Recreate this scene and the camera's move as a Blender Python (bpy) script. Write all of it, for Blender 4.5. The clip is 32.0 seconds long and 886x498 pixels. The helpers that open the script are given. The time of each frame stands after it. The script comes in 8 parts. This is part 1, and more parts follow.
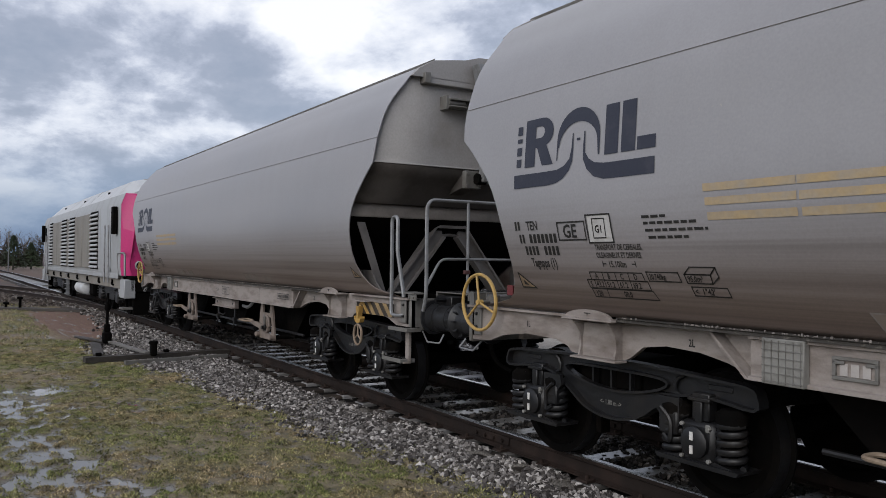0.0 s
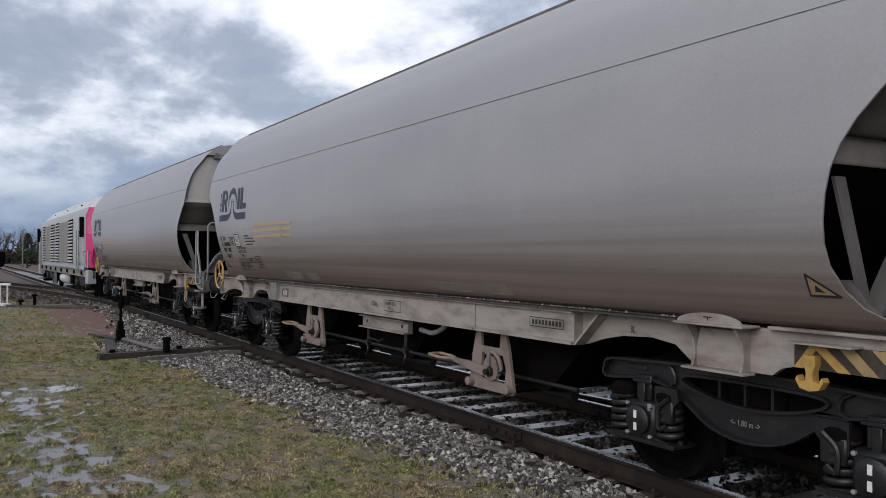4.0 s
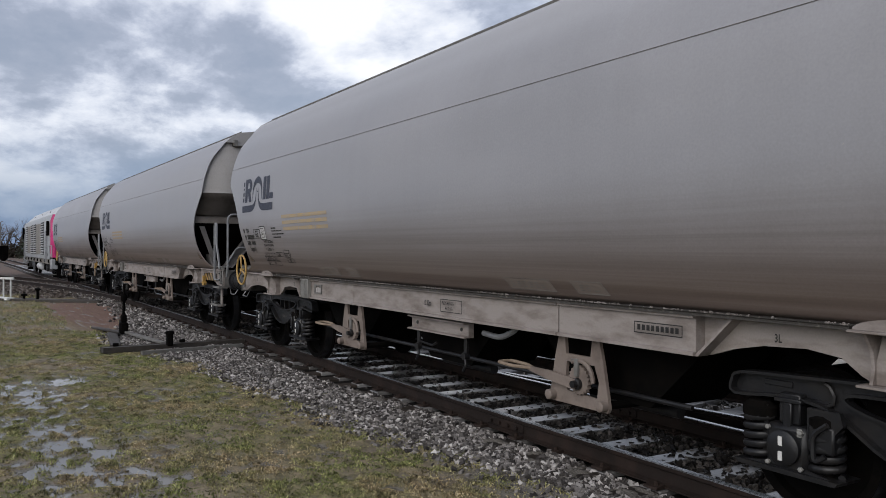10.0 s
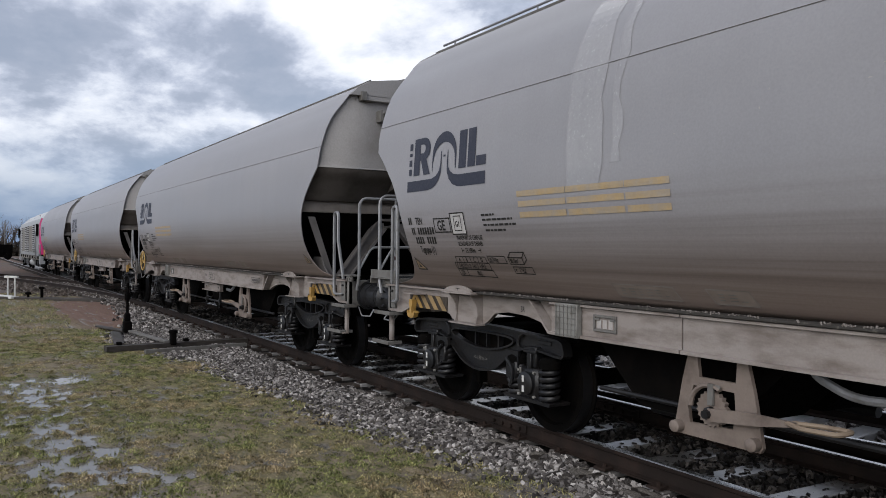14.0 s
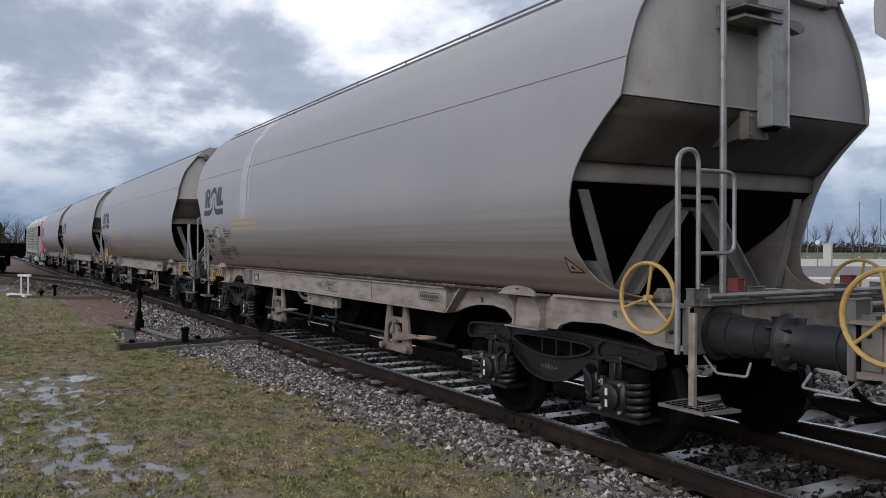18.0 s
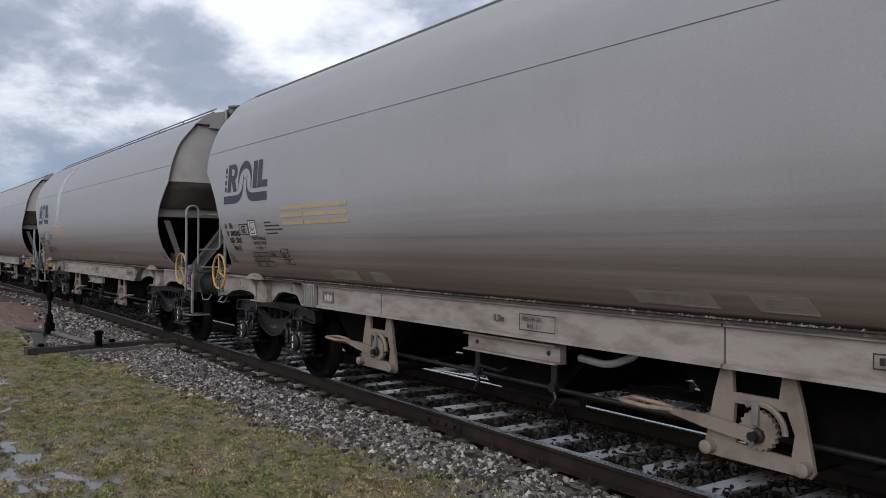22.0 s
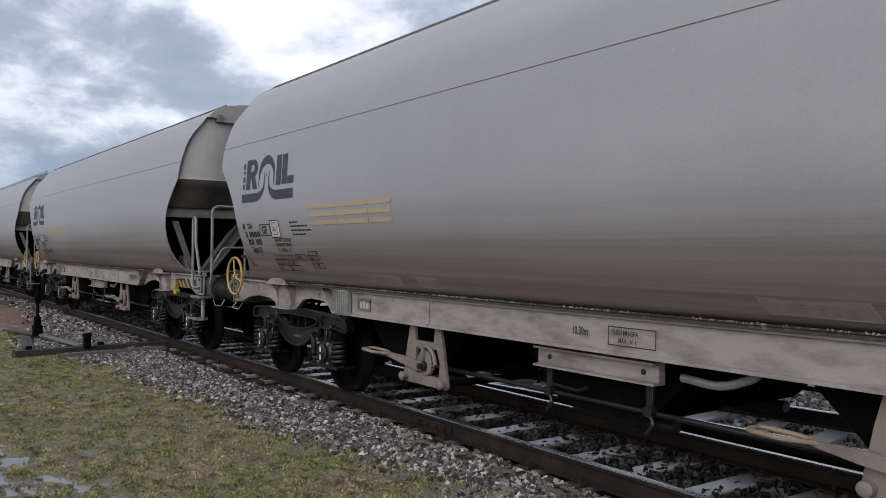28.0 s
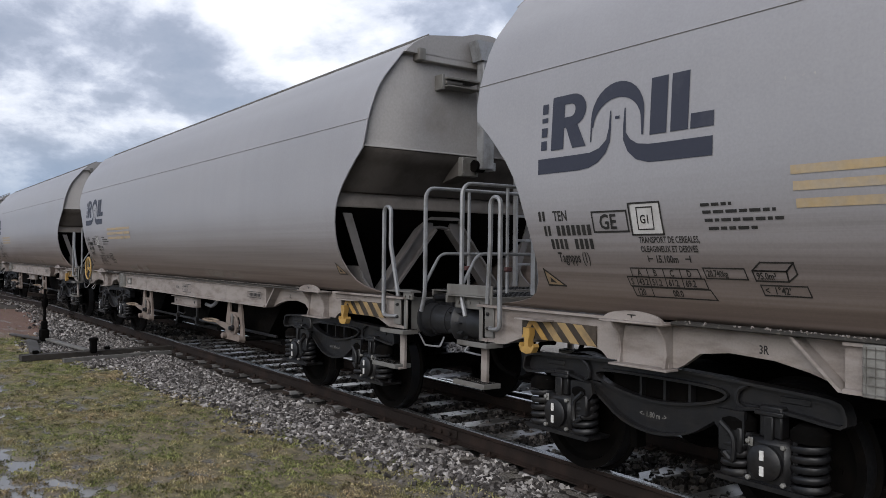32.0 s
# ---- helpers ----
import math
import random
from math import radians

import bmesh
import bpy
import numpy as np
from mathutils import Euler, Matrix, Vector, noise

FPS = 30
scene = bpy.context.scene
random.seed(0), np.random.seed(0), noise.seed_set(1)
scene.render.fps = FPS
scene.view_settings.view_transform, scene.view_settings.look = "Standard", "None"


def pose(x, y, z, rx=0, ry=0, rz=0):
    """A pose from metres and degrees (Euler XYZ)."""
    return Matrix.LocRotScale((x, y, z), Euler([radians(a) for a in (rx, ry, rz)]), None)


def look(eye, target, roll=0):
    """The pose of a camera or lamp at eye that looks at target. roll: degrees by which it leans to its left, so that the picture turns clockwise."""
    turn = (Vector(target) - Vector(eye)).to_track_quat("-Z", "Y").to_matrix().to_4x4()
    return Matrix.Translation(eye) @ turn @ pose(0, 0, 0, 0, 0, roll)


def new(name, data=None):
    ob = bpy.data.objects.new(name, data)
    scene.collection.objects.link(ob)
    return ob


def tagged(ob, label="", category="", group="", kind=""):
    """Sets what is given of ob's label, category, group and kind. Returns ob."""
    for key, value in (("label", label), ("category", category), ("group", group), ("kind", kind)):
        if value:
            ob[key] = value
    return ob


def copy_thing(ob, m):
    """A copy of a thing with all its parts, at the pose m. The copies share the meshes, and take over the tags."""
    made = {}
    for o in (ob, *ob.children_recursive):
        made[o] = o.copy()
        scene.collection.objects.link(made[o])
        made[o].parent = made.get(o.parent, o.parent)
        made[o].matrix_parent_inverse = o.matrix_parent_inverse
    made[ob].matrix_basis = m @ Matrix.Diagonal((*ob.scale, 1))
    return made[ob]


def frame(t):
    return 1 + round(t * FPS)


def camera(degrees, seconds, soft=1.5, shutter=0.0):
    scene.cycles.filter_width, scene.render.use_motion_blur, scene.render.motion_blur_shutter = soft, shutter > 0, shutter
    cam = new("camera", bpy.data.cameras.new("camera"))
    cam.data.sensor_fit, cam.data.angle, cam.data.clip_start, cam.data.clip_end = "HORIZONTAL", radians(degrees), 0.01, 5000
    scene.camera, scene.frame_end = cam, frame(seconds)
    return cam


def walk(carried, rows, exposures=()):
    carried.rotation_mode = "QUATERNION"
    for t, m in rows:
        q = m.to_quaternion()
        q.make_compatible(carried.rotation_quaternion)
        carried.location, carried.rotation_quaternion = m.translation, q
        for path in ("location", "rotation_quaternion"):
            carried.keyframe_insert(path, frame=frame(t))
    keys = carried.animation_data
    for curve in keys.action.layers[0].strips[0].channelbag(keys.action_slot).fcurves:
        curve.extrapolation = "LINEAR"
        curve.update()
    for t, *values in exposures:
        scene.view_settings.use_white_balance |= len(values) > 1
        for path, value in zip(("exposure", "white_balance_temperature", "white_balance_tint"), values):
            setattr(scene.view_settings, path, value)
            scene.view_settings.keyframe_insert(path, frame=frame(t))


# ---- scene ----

# ---- camera and its way ----
# x runs along the track, y across it, z up; z = 0 is the top of the rails.
cam = camera(58.09, 32.0, soft=0.55)


EYE = (0.0, -5.451, 1.685)


def held(yaw, pitch, roll):
    """The pose of the camera held at one spot beside the track."""
    return pose(EYE[0], EYE[1], EYE[2], 90 + pitch, roll, yaw)


walk(cam, [
    (0.0, held(58.62, 0.83, -0.66)), (0.5, held(58.73, 0.71, -0.57)), (1.0, held(58.95, 0.64, -0.56)), (1.5, held(59.20, 0.54, -0.54)),
    (2.0, held(59.40, 0.59, -0.55)), (2.5, held(59.49, 0.59, -0.57)), (4.5, held(59.39, 0.46, -0.27)), (5.0, held(59.41, 0.40, -0.34)),
    (5.5, held(59.56, 0.26, -0.28)), (6.0, held(59.82, 0.19, -0.26)), (6.5, held(60.03, 0.07, -0.04)), (7.0, held(60.29, -0.01, 0.00)),
    (7.5, held(60.46, -0.06, 0.00)), (8.0, held(60.69, -0.08, -0.02)), (8.5, held(60.76, -0.08, -0.06)), (9.0, held(60.23, -0.08, -0.04)),
    (9.5, held(59.98, -0.05, -0.16)), (10.0, held(59.58, 0.01, -0.22)), (10.5, held(59.51, 0.07, -0.30)), (11.0, held(59.65, 0.10, -0.21)),
    (11.5, held(59.68, 0.03, -0.33)), (12.0, held(59.81, -0.09, -0.28)), (12.5, held(59.65, -0.09, -0.32)), (13.0, held(59.58, -0.03, -0.50)),
    (13.5, held(59.63, -0.03, -0.35)), (14.0, held(59.82, -0.00, -0.40)), (14.5, held(59.91, 0.06, -0.38)), (16.5, held(60.18, 0.04, -0.15)),
    (17.0, held(60.31, 0.01, -0.07)), (17.5, held(60.50, -0.03, -0.05)), (18.0, held(60.55, -0.26, -0.08)), (18.5, held(60.45, -0.39, -0.07)),
    (19.0, held(60.41, -0.43, -0.14)), (19.5, held(59.28, -0.40, -0.16)), (20.0, held(58.48, -0.31, -0.29)), (20.5, held(58.34, -0.31, -0.31)),
    (21.0, held(55.82, -0.18, -0.46)), (21.5, held(55.14, -0.10, -0.39)), (22.0, held(55.17, -0.03, -0.54)), (22.5, held(55.26, -0.09, -0.48)),
    (23.0, held(55.58, -0.26, -0.42)), (23.5, held(55.55, -0.31, -0.49)), (24.0, held(55.46, -0.42, -0.50)), (24.5, held(54.97, -0.49, -0.52)),
    (25.0, held(54.43, -0.48, -0.54)), (25.5, held(53.92, -0.51, -0.50)), (26.0, held(53.99, -0.41, -0.53)), (26.5, held(54.21, -0.27, -0.50)),
    (28.5, held(54.51, 0.16, -0.51)), (29.0, held(54.47, 0.11, -0.32)), (29.5, held(54.52, 0.18, -0.30)), (30.0, held(54.47, 0.21, -0.35)),
    (30.5, held(54.47, 0.26, -0.35)), (31.0, held(54.43, 0.33, -0.41)), (31.5, held(54.49, 0.35, -0.48)), (32.0, held(54.88, 0.45, -0.53)),
], [(0.0, -0.10), (2.0, -0.08), (5.0, -0.02), (7.5, -0.02), (9.0, -0.10), (10.5, -0.08), (12.5, 0.0), (14.5, -0.02), (16.5, -0.10), (17.3, -0.10),
    (18.5, 0.0), (20.0, 0.0), (21.5, -0.12), (23.0, -0.08), (25.0, 0.0), (26.5, 0.04), (29.0, 0.0), (32.0, 0.03)])

# seconds and the place of the first wagon's leading buffers along the track
TRAIN = (
    (0.0, -22.15), (1.0, -24.41), (2.0, -26.70), (2.5, -27.86), (4.5, -32.46), (5.0, -33.63), (6.0, -35.96), (7.0, -38.25), (8.0, -40.54), (9.0, -42.87), (10.0, -45.18), (11.0, -47.51), (12.0, -49.84), (13.0, -52.16), (14.0, -54.49), (14.5, -55.66), (16.5, -60.32), (17.0, -61.50), (18.0, -63.83), (19.0, -66.17), (20.0, -68.49), (21.0, -70.83), (22.0, -73.18), (23.0, -75.53), (24.0, -77.88), (25.0, -80.24), (26.0, -82.60), (26.5, -83.77), (28.5, -88.40), (29.0, -89.57), (30.0, -91.89), (31.0, -94.31), (32.0, -96.68),
)


def bend(x):
    """How far the main line, straight before the camera, is drawn to the near side further along, to fit the view."""
    u = max(0.0, -x - 8.0)
    return -0.0186 * u * u / (u + 6.0)


def on_line(x, a, b, turn=0):
    """The pose of a vehicle at x along the line whose bogies stand at x + a and x + b."""
    ya, yb = bend(x + a), bend(x + b)
    slope = (ya - yb) / (a - b)
    return pose(x, TRAIN_Y + ya - slope * a, 0, 0, 0, turn + math.degrees(math.atan(slope)))


# ---- world, sun ----
def build_world():
    w = bpy.data.worlds.new("sky_world")
    scene.world = w
    w.use_nodes = True
    nt = w.node_tree
    nt.nodes.clear()
    N = lambda k: nt.nodes.new(k)
    L = nt.links.new
    out, bg = N("ShaderNodeOutputWorld"), N("ShaderNodeBackground")
    tc = N("ShaderNodeTexCoord")
    sky = N("ShaderNodeTexSky")
    sky.sky_type, sky.sun_disc = "NISHITA", False
    sky.sun_elevation, sky.sun_rotation = radians(SUN_EL), radians(-SUN_AZ)
    skyk = N("ShaderNodeVectorMath"); skyk.operation = "SCALE"; skyk.inputs["Scale"].default_value = 0.10
    L(sky.outputs[0], skyk.inputs[0])
    sep = N("ShaderNodeSeparateXYZ"); L(tc.outputs["Generated"], sep.inputs[0])
    zc = N("ShaderNodeMath"); zc.operation = "MAXIMUM"; zc.inputs[1].default_value = 0.0; L(sep.outputs[2], zc.inputs[0])
    za = N("ShaderNodeMath"); za.operation = "ADD"; za.inputs[1].default_value = 0.46; L(zc.outputs[0], za.inputs[0])
    dv = N("ShaderNodeVectorMath"); dv.operation = "DIVIDE"; L(tc.outputs["Generated"], dv.inputs[0])
    cz = N("ShaderNodeCombineXYZ"); 
    for i in range(3):
        L(za.outputs[0], cz.inputs[i])
    L(cz.outputs[0], dv.inputs[1])
    mp = N("ShaderNodeMapping"); mp.inputs["Scale"].default_value = (1.0, 1.0, 1.3); mp.inputs["Location"].default_value = SKY_SHIFT
    L(dv.outputs[0], mp.inputs[0])

    def fbm(scale, detail, rough, dist):
        n = N("ShaderNodeTexNoise")
        n.inputs["Scale"].default_value, n.inputs["Detail"].default_value = scale, detail
        n.inputs["Roughness"].default_value, n.inputs["Distortion"].default_value = rough, dist
        L(mp.outputs[0], n.inputs["Vector"])
        return n
    big, fine = fbm(2.1, 11, 0.58, 0.2), fbm(8.0, 10, 0.60, 0.1)
    add = N("ShaderNodeMath"); add.operation = "MULTIPLY_ADD"; add.inputs[1].default_value = 0.38
    L(fine.outputs[0], add.inputs[0]); L(big.outputs[0], add.inputs[2])
    # cloud banks and the gaps between them: azimuth, height, reach, thickness, lift
    value = add.outputs[0]
    for az, ht, reach, flat_, lift in CLOUDS:
        a, h = radians(az), radians(ht)
        df = N("ShaderNodeVectorMath"); df.operation = "SUBTRACT"; L(tc.outputs["Generated"], df.inputs[0])
        df.inputs[1].default_value = (-math.sin(a) * math.cos(h), math.cos(a) * math.cos(h), math.sin(h))
        sc = N("ShaderNodeVectorMath"); sc.operation = "MULTIPLY"; L(df.outputs[0], sc.inputs[0]); sc.inputs[1].default_value = (1, 1, flat_)
        ln = N("ShaderNodeVectorMath"); ln.operation = "LENGTH"; L(sc.outputs[0], ln.inputs[0])
        mr = N("ShaderNodeMapRange"); mr.interpolation_type = "SMOOTHSTEP"; L(ln.outputs["Value"], mr.inputs[0])
        mr.inputs[1].default_value, mr.inputs[2].default_value = 0.0, radians(reach)
        mr.inputs[3].default_value, mr.inputs[4].default_value = lift, 0.0
        sm = N("ShaderNodeMath"); sm.operation = "ADD"; L(value, sm.inputs[0]); L(mr.outputs[0], sm.inputs[1])
        value = sm.outputs[0]
    ramp = N("ShaderNodeValToRGB")
    el = ramp.color_ramp.elements
    el[0].position, el[0].color = 0.54, (0.31, 0.355, 0.455, 1)
    el[1].position, el[1].color = 0.825, (0.98, 0.99, 1.03, 1)
    for pos, col in ((0.615, (0.36, 0.40, 0.50, 1)), (0.665, (0.48, 0.52, 0.63, 1)), (0.72, (0.70, 0.735, 0.83, 1))):
        e = el.new(pos); e.color = col
    L(value, ramp.inputs[0])
    # rain-blue distance low over the horizon
    low = N("ShaderNodeMapRange"); low.inputs[1].default_value, low.inputs[2].default_value = 0.045, 0.135
    low.inputs[3].default_value, low.inputs[4].default_value = 0.8, 0.0
    L(sep.outputs[2], low.inputs[0])
    lm = N("ShaderNodeMix"); lm.data_type = "RGBA"
    L(low.outputs[0], lm.inputs[0]); L(ramp.outputs[0], lm.inputs[6]); lm.inputs[7].default_value = (0.115, 0.205, 0.375, 1)
    mix = N("ShaderNodeMix"); mix.data_type = "RGBA"; mix.inputs[0].default_value = 0.88
    L(skyk.outputs[0], mix.inputs[6]); L(lm.outputs[2], mix.inputs[7])
    L(mix.outputs[2], bg.inputs[0]); bg.inputs[1].default_value = SKY_POWER
    L(bg.outputs[0], out.inputs[0])


SUN_EL, SUN_AZ = 30.0, 205.0            # degrees; azimuth from +y towards -x
SKY_SHIFT, SKY_POWER = (0.9, 0.35, 0.0), 1.2
CLOUDS = ((78, 13.0, 13, 2.4, -0.11), (64.0, 14.6, 6, 3.0, -0.06), (66.5, 13.6, 3, 2.6, -0.04), (56, 16.5, 6, 2.4, -0.06), (68.4, 14.3, 4.8, 1.0, 0.075), (72.5, 15.5, 5, 1.5, -0.06),
          (60, 11.0, 7, 1.4, 0.08), (83, 8.6, 10, 3.0, 0.03), (28, 8.5, 11, 1.4, 0.16), (30, 5.5, 5, 3.0, -0.08), (88, 12.5, 8, 2.0, -0.09),
          (84, 30.0, 24, 1.2, 0.06))
build_world()
sun_data = bpy.data.lights.new("sun", "SUN")
sun_data.energy, sun_data.angle, sun_data.color = 1.8, radians(50), (1.0, 0.97, 0.94)
sun = new("sun", sun_data)
a_, e_ = radians(SUN_AZ), radians(SUN_EL)
sun_way = Vector((-math.sin(a_) * math.cos(e_), math.cos(a_) * math.cos(e_), math.sin(e_)))
sun.matrix_world = look(sun_way * 60, (0, 0, 0))


# ---- materials ----
def node_mat(name):
    m = bpy.data.materials.new(name)
    m.use_nodes = True
    nt = m.node_tree
    return m, nt, nt.nodes["Principled BSDF"], nt.nodes.new, nt.links.new


def noise_node(nt, vec, scale, detail=5, rough=0.55, stretch=(1, 1, 1)):
    mp = nt.nodes.new("ShaderNodeMapping"); mp.inputs["Scale"].default_value = stretch
    nt.links.new(vec, mp.inputs[0])
    n = nt.nodes.new("ShaderNodeTexNoise")
    n.inputs["Scale"].default_value, n.inputs["Detail"].default_value, n.inputs["Roughness"].default_value = scale, detail, rough
    nt.links.new(mp.outputs[0], n.inputs["Vector"])
    return n.outputs[0]


def ramp_node(nt, fac, stops):
    r = nt.nodes.new("ShaderNodeValToRGB")
    el = r.color_ramp.elements
    el[0].position, el[0].color = stops[0][0], (*stops[0][1], 1)
    el[1].position, el[1].color = stops[-1][0], (*stops[-1][1], 1)
    for p, c in stops[1:-1]:
        el.new(p).color = (*c, 1)
    nt.links.new(fac, r.inputs[0])
    return r.outputs[0]


def mix_node(nt, fac, a, b, blend="MIX"):
    m = nt.nodes.new("ShaderNodeMix"); m.data_type, m.blend_type = "RGBA", blend
    for sock, v in ((m.inputs[0], fac), (m.inputs[6], a), (m.inputs[7], b)):
        if isinstance(v, (int, float)):
            sock.default_value = v
        elif isinstance(v, tuple):
            sock.default_value = (*v, 1)
        else:
            nt.links.new(v, sock)
    return m.outputs[2]


def bump_node(nt, bsdf, height, strength, dist):
    b = nt.nodes.new("ShaderNodeBump")
    b.inputs["Strength"].default_value, b.inputs["Distance"].default_value = strength, dist
    nt.links.new(height, b.inputs["Height"])
    nt.links.new(b.outputs[0], bsdf.inputs["Normal"])


def worn(name, base, dirt, amount=0.5, rough=0.6, metal=0.0, fine=40.0, broad=3.0, bump=0.15, stretch=(1, 1, 1), spec=0.4):
    """Paint or metal with broad stains and fine grain."""
    m, nt, bsdf, N, L = node_mat(name)
    tc = N("ShaderNodeTexCoord").outputs["Object"]
    a, b = noise_node(nt, tc, broad, 6, 0.6, stretch), noise_node(nt, tc, fine, 4, 0.6)
    mask = ramp_node(nt, a, ((0.62 - 0.3 * amount, (0, 0, 0)), (0.85 - 0.2 * amount, (1, 1, 1))))
    c = mix_node(nt, mask, base, dirt)
    g = ramp_node(nt, b, ((0.3, (0.90, 0.90, 0.90)), (0.7, (1.06, 1.06, 1.06))))
    c = mix_node(nt, 1.0, c, g, "MULTIPLY")
    L(c, bsdf.inputs["Base Color"])
    r = ramp_node(nt, b, ((0.3, (rough - 0.1,) * 3), (0.7, (min(1, rough + 0.12),) * 3)))
    L(r, bsdf.inputs["Roughness"])
    bsdf.inputs["Metallic"].default_value = metal
    bsdf.inputs["Specular IOR Level"].default_value = spec
    bump_node(nt, bsdf, b, bump, 0.004)
    return m


def tank_paint():
    """Grey-beige tank paint, dulled, with lengthwise road-dirt streaks low on the flank."""
    m, nt, bsdf, N, L = node_mat("tank_paint")
    tc = N("ShaderNodeTexCoord").outputs["Object"]
    oi = N("ShaderNodeObjectInfo").outputs["Random"]
    off = N("ShaderNodeVectorMath"); off.operation = "SCALE"
    cmb = N("ShaderNodeCombineXYZ"); L(oi, cmb.inputs[0]); cmb.inputs[0].default_value = 0
    L(cmb.outputs[0], off.inputs[0]); off.inputs["Scale"].default_value = 60
    ad = N("ShaderNodeVectorMath"); L(tc, ad.inputs[0]); L(off.outputs[0], ad.inputs[1])
    v = ad.outputs[0]
    sep = N("ShaderNodeSeparateXYZ"); L(tc, sep.inputs[0])
    streak = noise_node(nt, v, 1.0, 6, 0.65, (0.12, 1, 16.0))
    cloudy = noise_node(nt, v, 0.9, 5, 0.55, (0.5, 1, 1.0))
    grain = noise_node(nt, v, 55, 4, 0.6)
    run = noise_node(nt, v, 1.0, 5, 0.6, (5.0, 1, 0.25))
    base = ramp_node(nt, cloudy, ((0.3, (0.264, 0.261, 0.275)), (0.55, (0.293, 0.289, 0.304)), (0.75, (0.317, 0.312, 0.328))))
    base = mix_node(nt, 0.12, base, ramp_node(nt, run, ((0.35, (0.82, 0.80, 0.77)), (0.65, (1.05, 1.05, 1.05)))), "MULTIPLY")
    # spray of road dirt: a broad zone whose edge wanders, broken by streaks
    h = N("ShaderNodeMath"); h.operation = "MULTIPLY_ADD"; h.inputs[1].default_value = 0.42; L(streak, h.inputs[0])
    L(sep.outputs[2], h.inputs[2])
    z2 = N("ShaderNodeMapRange"); z2.inputs[1].default_value, z2.inputs[2].default_value = 1.50, 2.46
    z2.inputs[3].default_value, z2.inputs[4].default_value = 1.0, 0.0
    L(h.outputs[0], z2.inputs[0])
    z2.interpolation_type = "SMOOTHSTEP"
    dm = N("ShaderNodeMath"); dm.operation = "MULTIPLY"; dm.inputs[1].default_value = 0.93; L(z2.outputs[0], dm.inputs[0])
    dirt = ramp_node(nt, streak, ((0.32, (0.088, 0.061, 0.047)), (0.62, (0.150, 0.111, 0.089))))
    c = mix_node(nt, dm.outputs[0], base, dirt)
    c = mix_node(nt, 1.0, c, ramp_node(nt, grain, ((0.3, (0.93, 0.93, 0.93)), (0.7, (1.04, 1.04, 1.04)))), "MULTIPLY")
    L(c, bsdf.inputs["Base Color"])
    L(ramp_node(nt, cloudy, ((0.3, (0.40,) * 3), (0.7, (0.54,) * 3))), bsdf.inputs["Roughness"])
    bsdf.inputs["Specular IOR Level"].default_value = 0.5
    bsdf.inputs["Coat Weight"].default_value, bsdf.inputs["Coat Roughness"].default_value = 0.12, 0.3
    bump_node(nt, bsdf, noise_node(nt, v, 1.3, 3, 0.5, (1.6, 1, 0.35)), 0.12, 0.02)
    return m


def island_mat(name, stops, rough, fine=30.0, spec=0.4, wet=0.0):
    """Loose pieces joined in one mesh: each piece takes its own tone."""
    m, nt, bsdf, N, L = node_mat(name)
    r = N("ShaderNodeNewGeometry").outputs["Random Per Island"]
    tc = N("ShaderNodeTexCoord").outputs["Object"]
    c = ramp_node(nt, r, stops)
    b = noise_node(nt, tc, fine, 4, 0.6)
    c = mix_node(nt, 1.0, c, ramp_node(nt, b, ((0.3, (0.7, 0.7, 0.7)), (0.7, (1.2, 1.2, 1.2)))), "MULTIPLY")
    L(c, bsdf.inputs["Base Color"])
    bsdf.inputs["Roughness"].default_value, bsdf.inputs["Specular IOR Level"].default_value = rough, spec
    if wet:
        bsdf.inputs["Coat Weight"].default_value, bsdf.inputs["Coat Roughness"].default_value = wet, 0.25
    return m


def patch_mat(name, green, straw, rough):
    """Blades in one mesh: each its own tone, greener or drier by patches of the ground."""
    m, nt, bsdf, N, L = node_mat(name)
    rnd = N("ShaderNodeNewGeometry").outputs["Random Per Island"]
    tc = N("ShaderNodeTexCoord").outputs["Object"]
    big = noise_node(nt, tc, 0.75, 8, 0.72, (1, 1.4, 0))
    k = ramp_node(nt, big, ((0.45, (0, 0, 0)), (0.60, (1, 1, 1))))
    c = mix_node(nt, k, ramp_node(nt, rnd, green), ramp_node(nt, rnd, straw))
    # noise darkens the blade colour for the small shadows between tufts
    tuft_shade = ramp_node(nt, noise_node(nt, tc, 4.5, 7, 0.72, (1, 1.5, 0)), ((0.38, (0.24, 0.24, 0.24)), (0.50, (0.85, 0.85, 0.87)), (0.66, (1.30, 1.30, 1.32))))
    L(mix_node(nt, 1.0, c, tuft_shade, "MULTIPLY"), bsdf.inputs["Base Color"])
    bsdf.inputs["Roughness"].default_value, bsdf.inputs["Specular IOR Level"].default_value = rough, 0.3
    return m


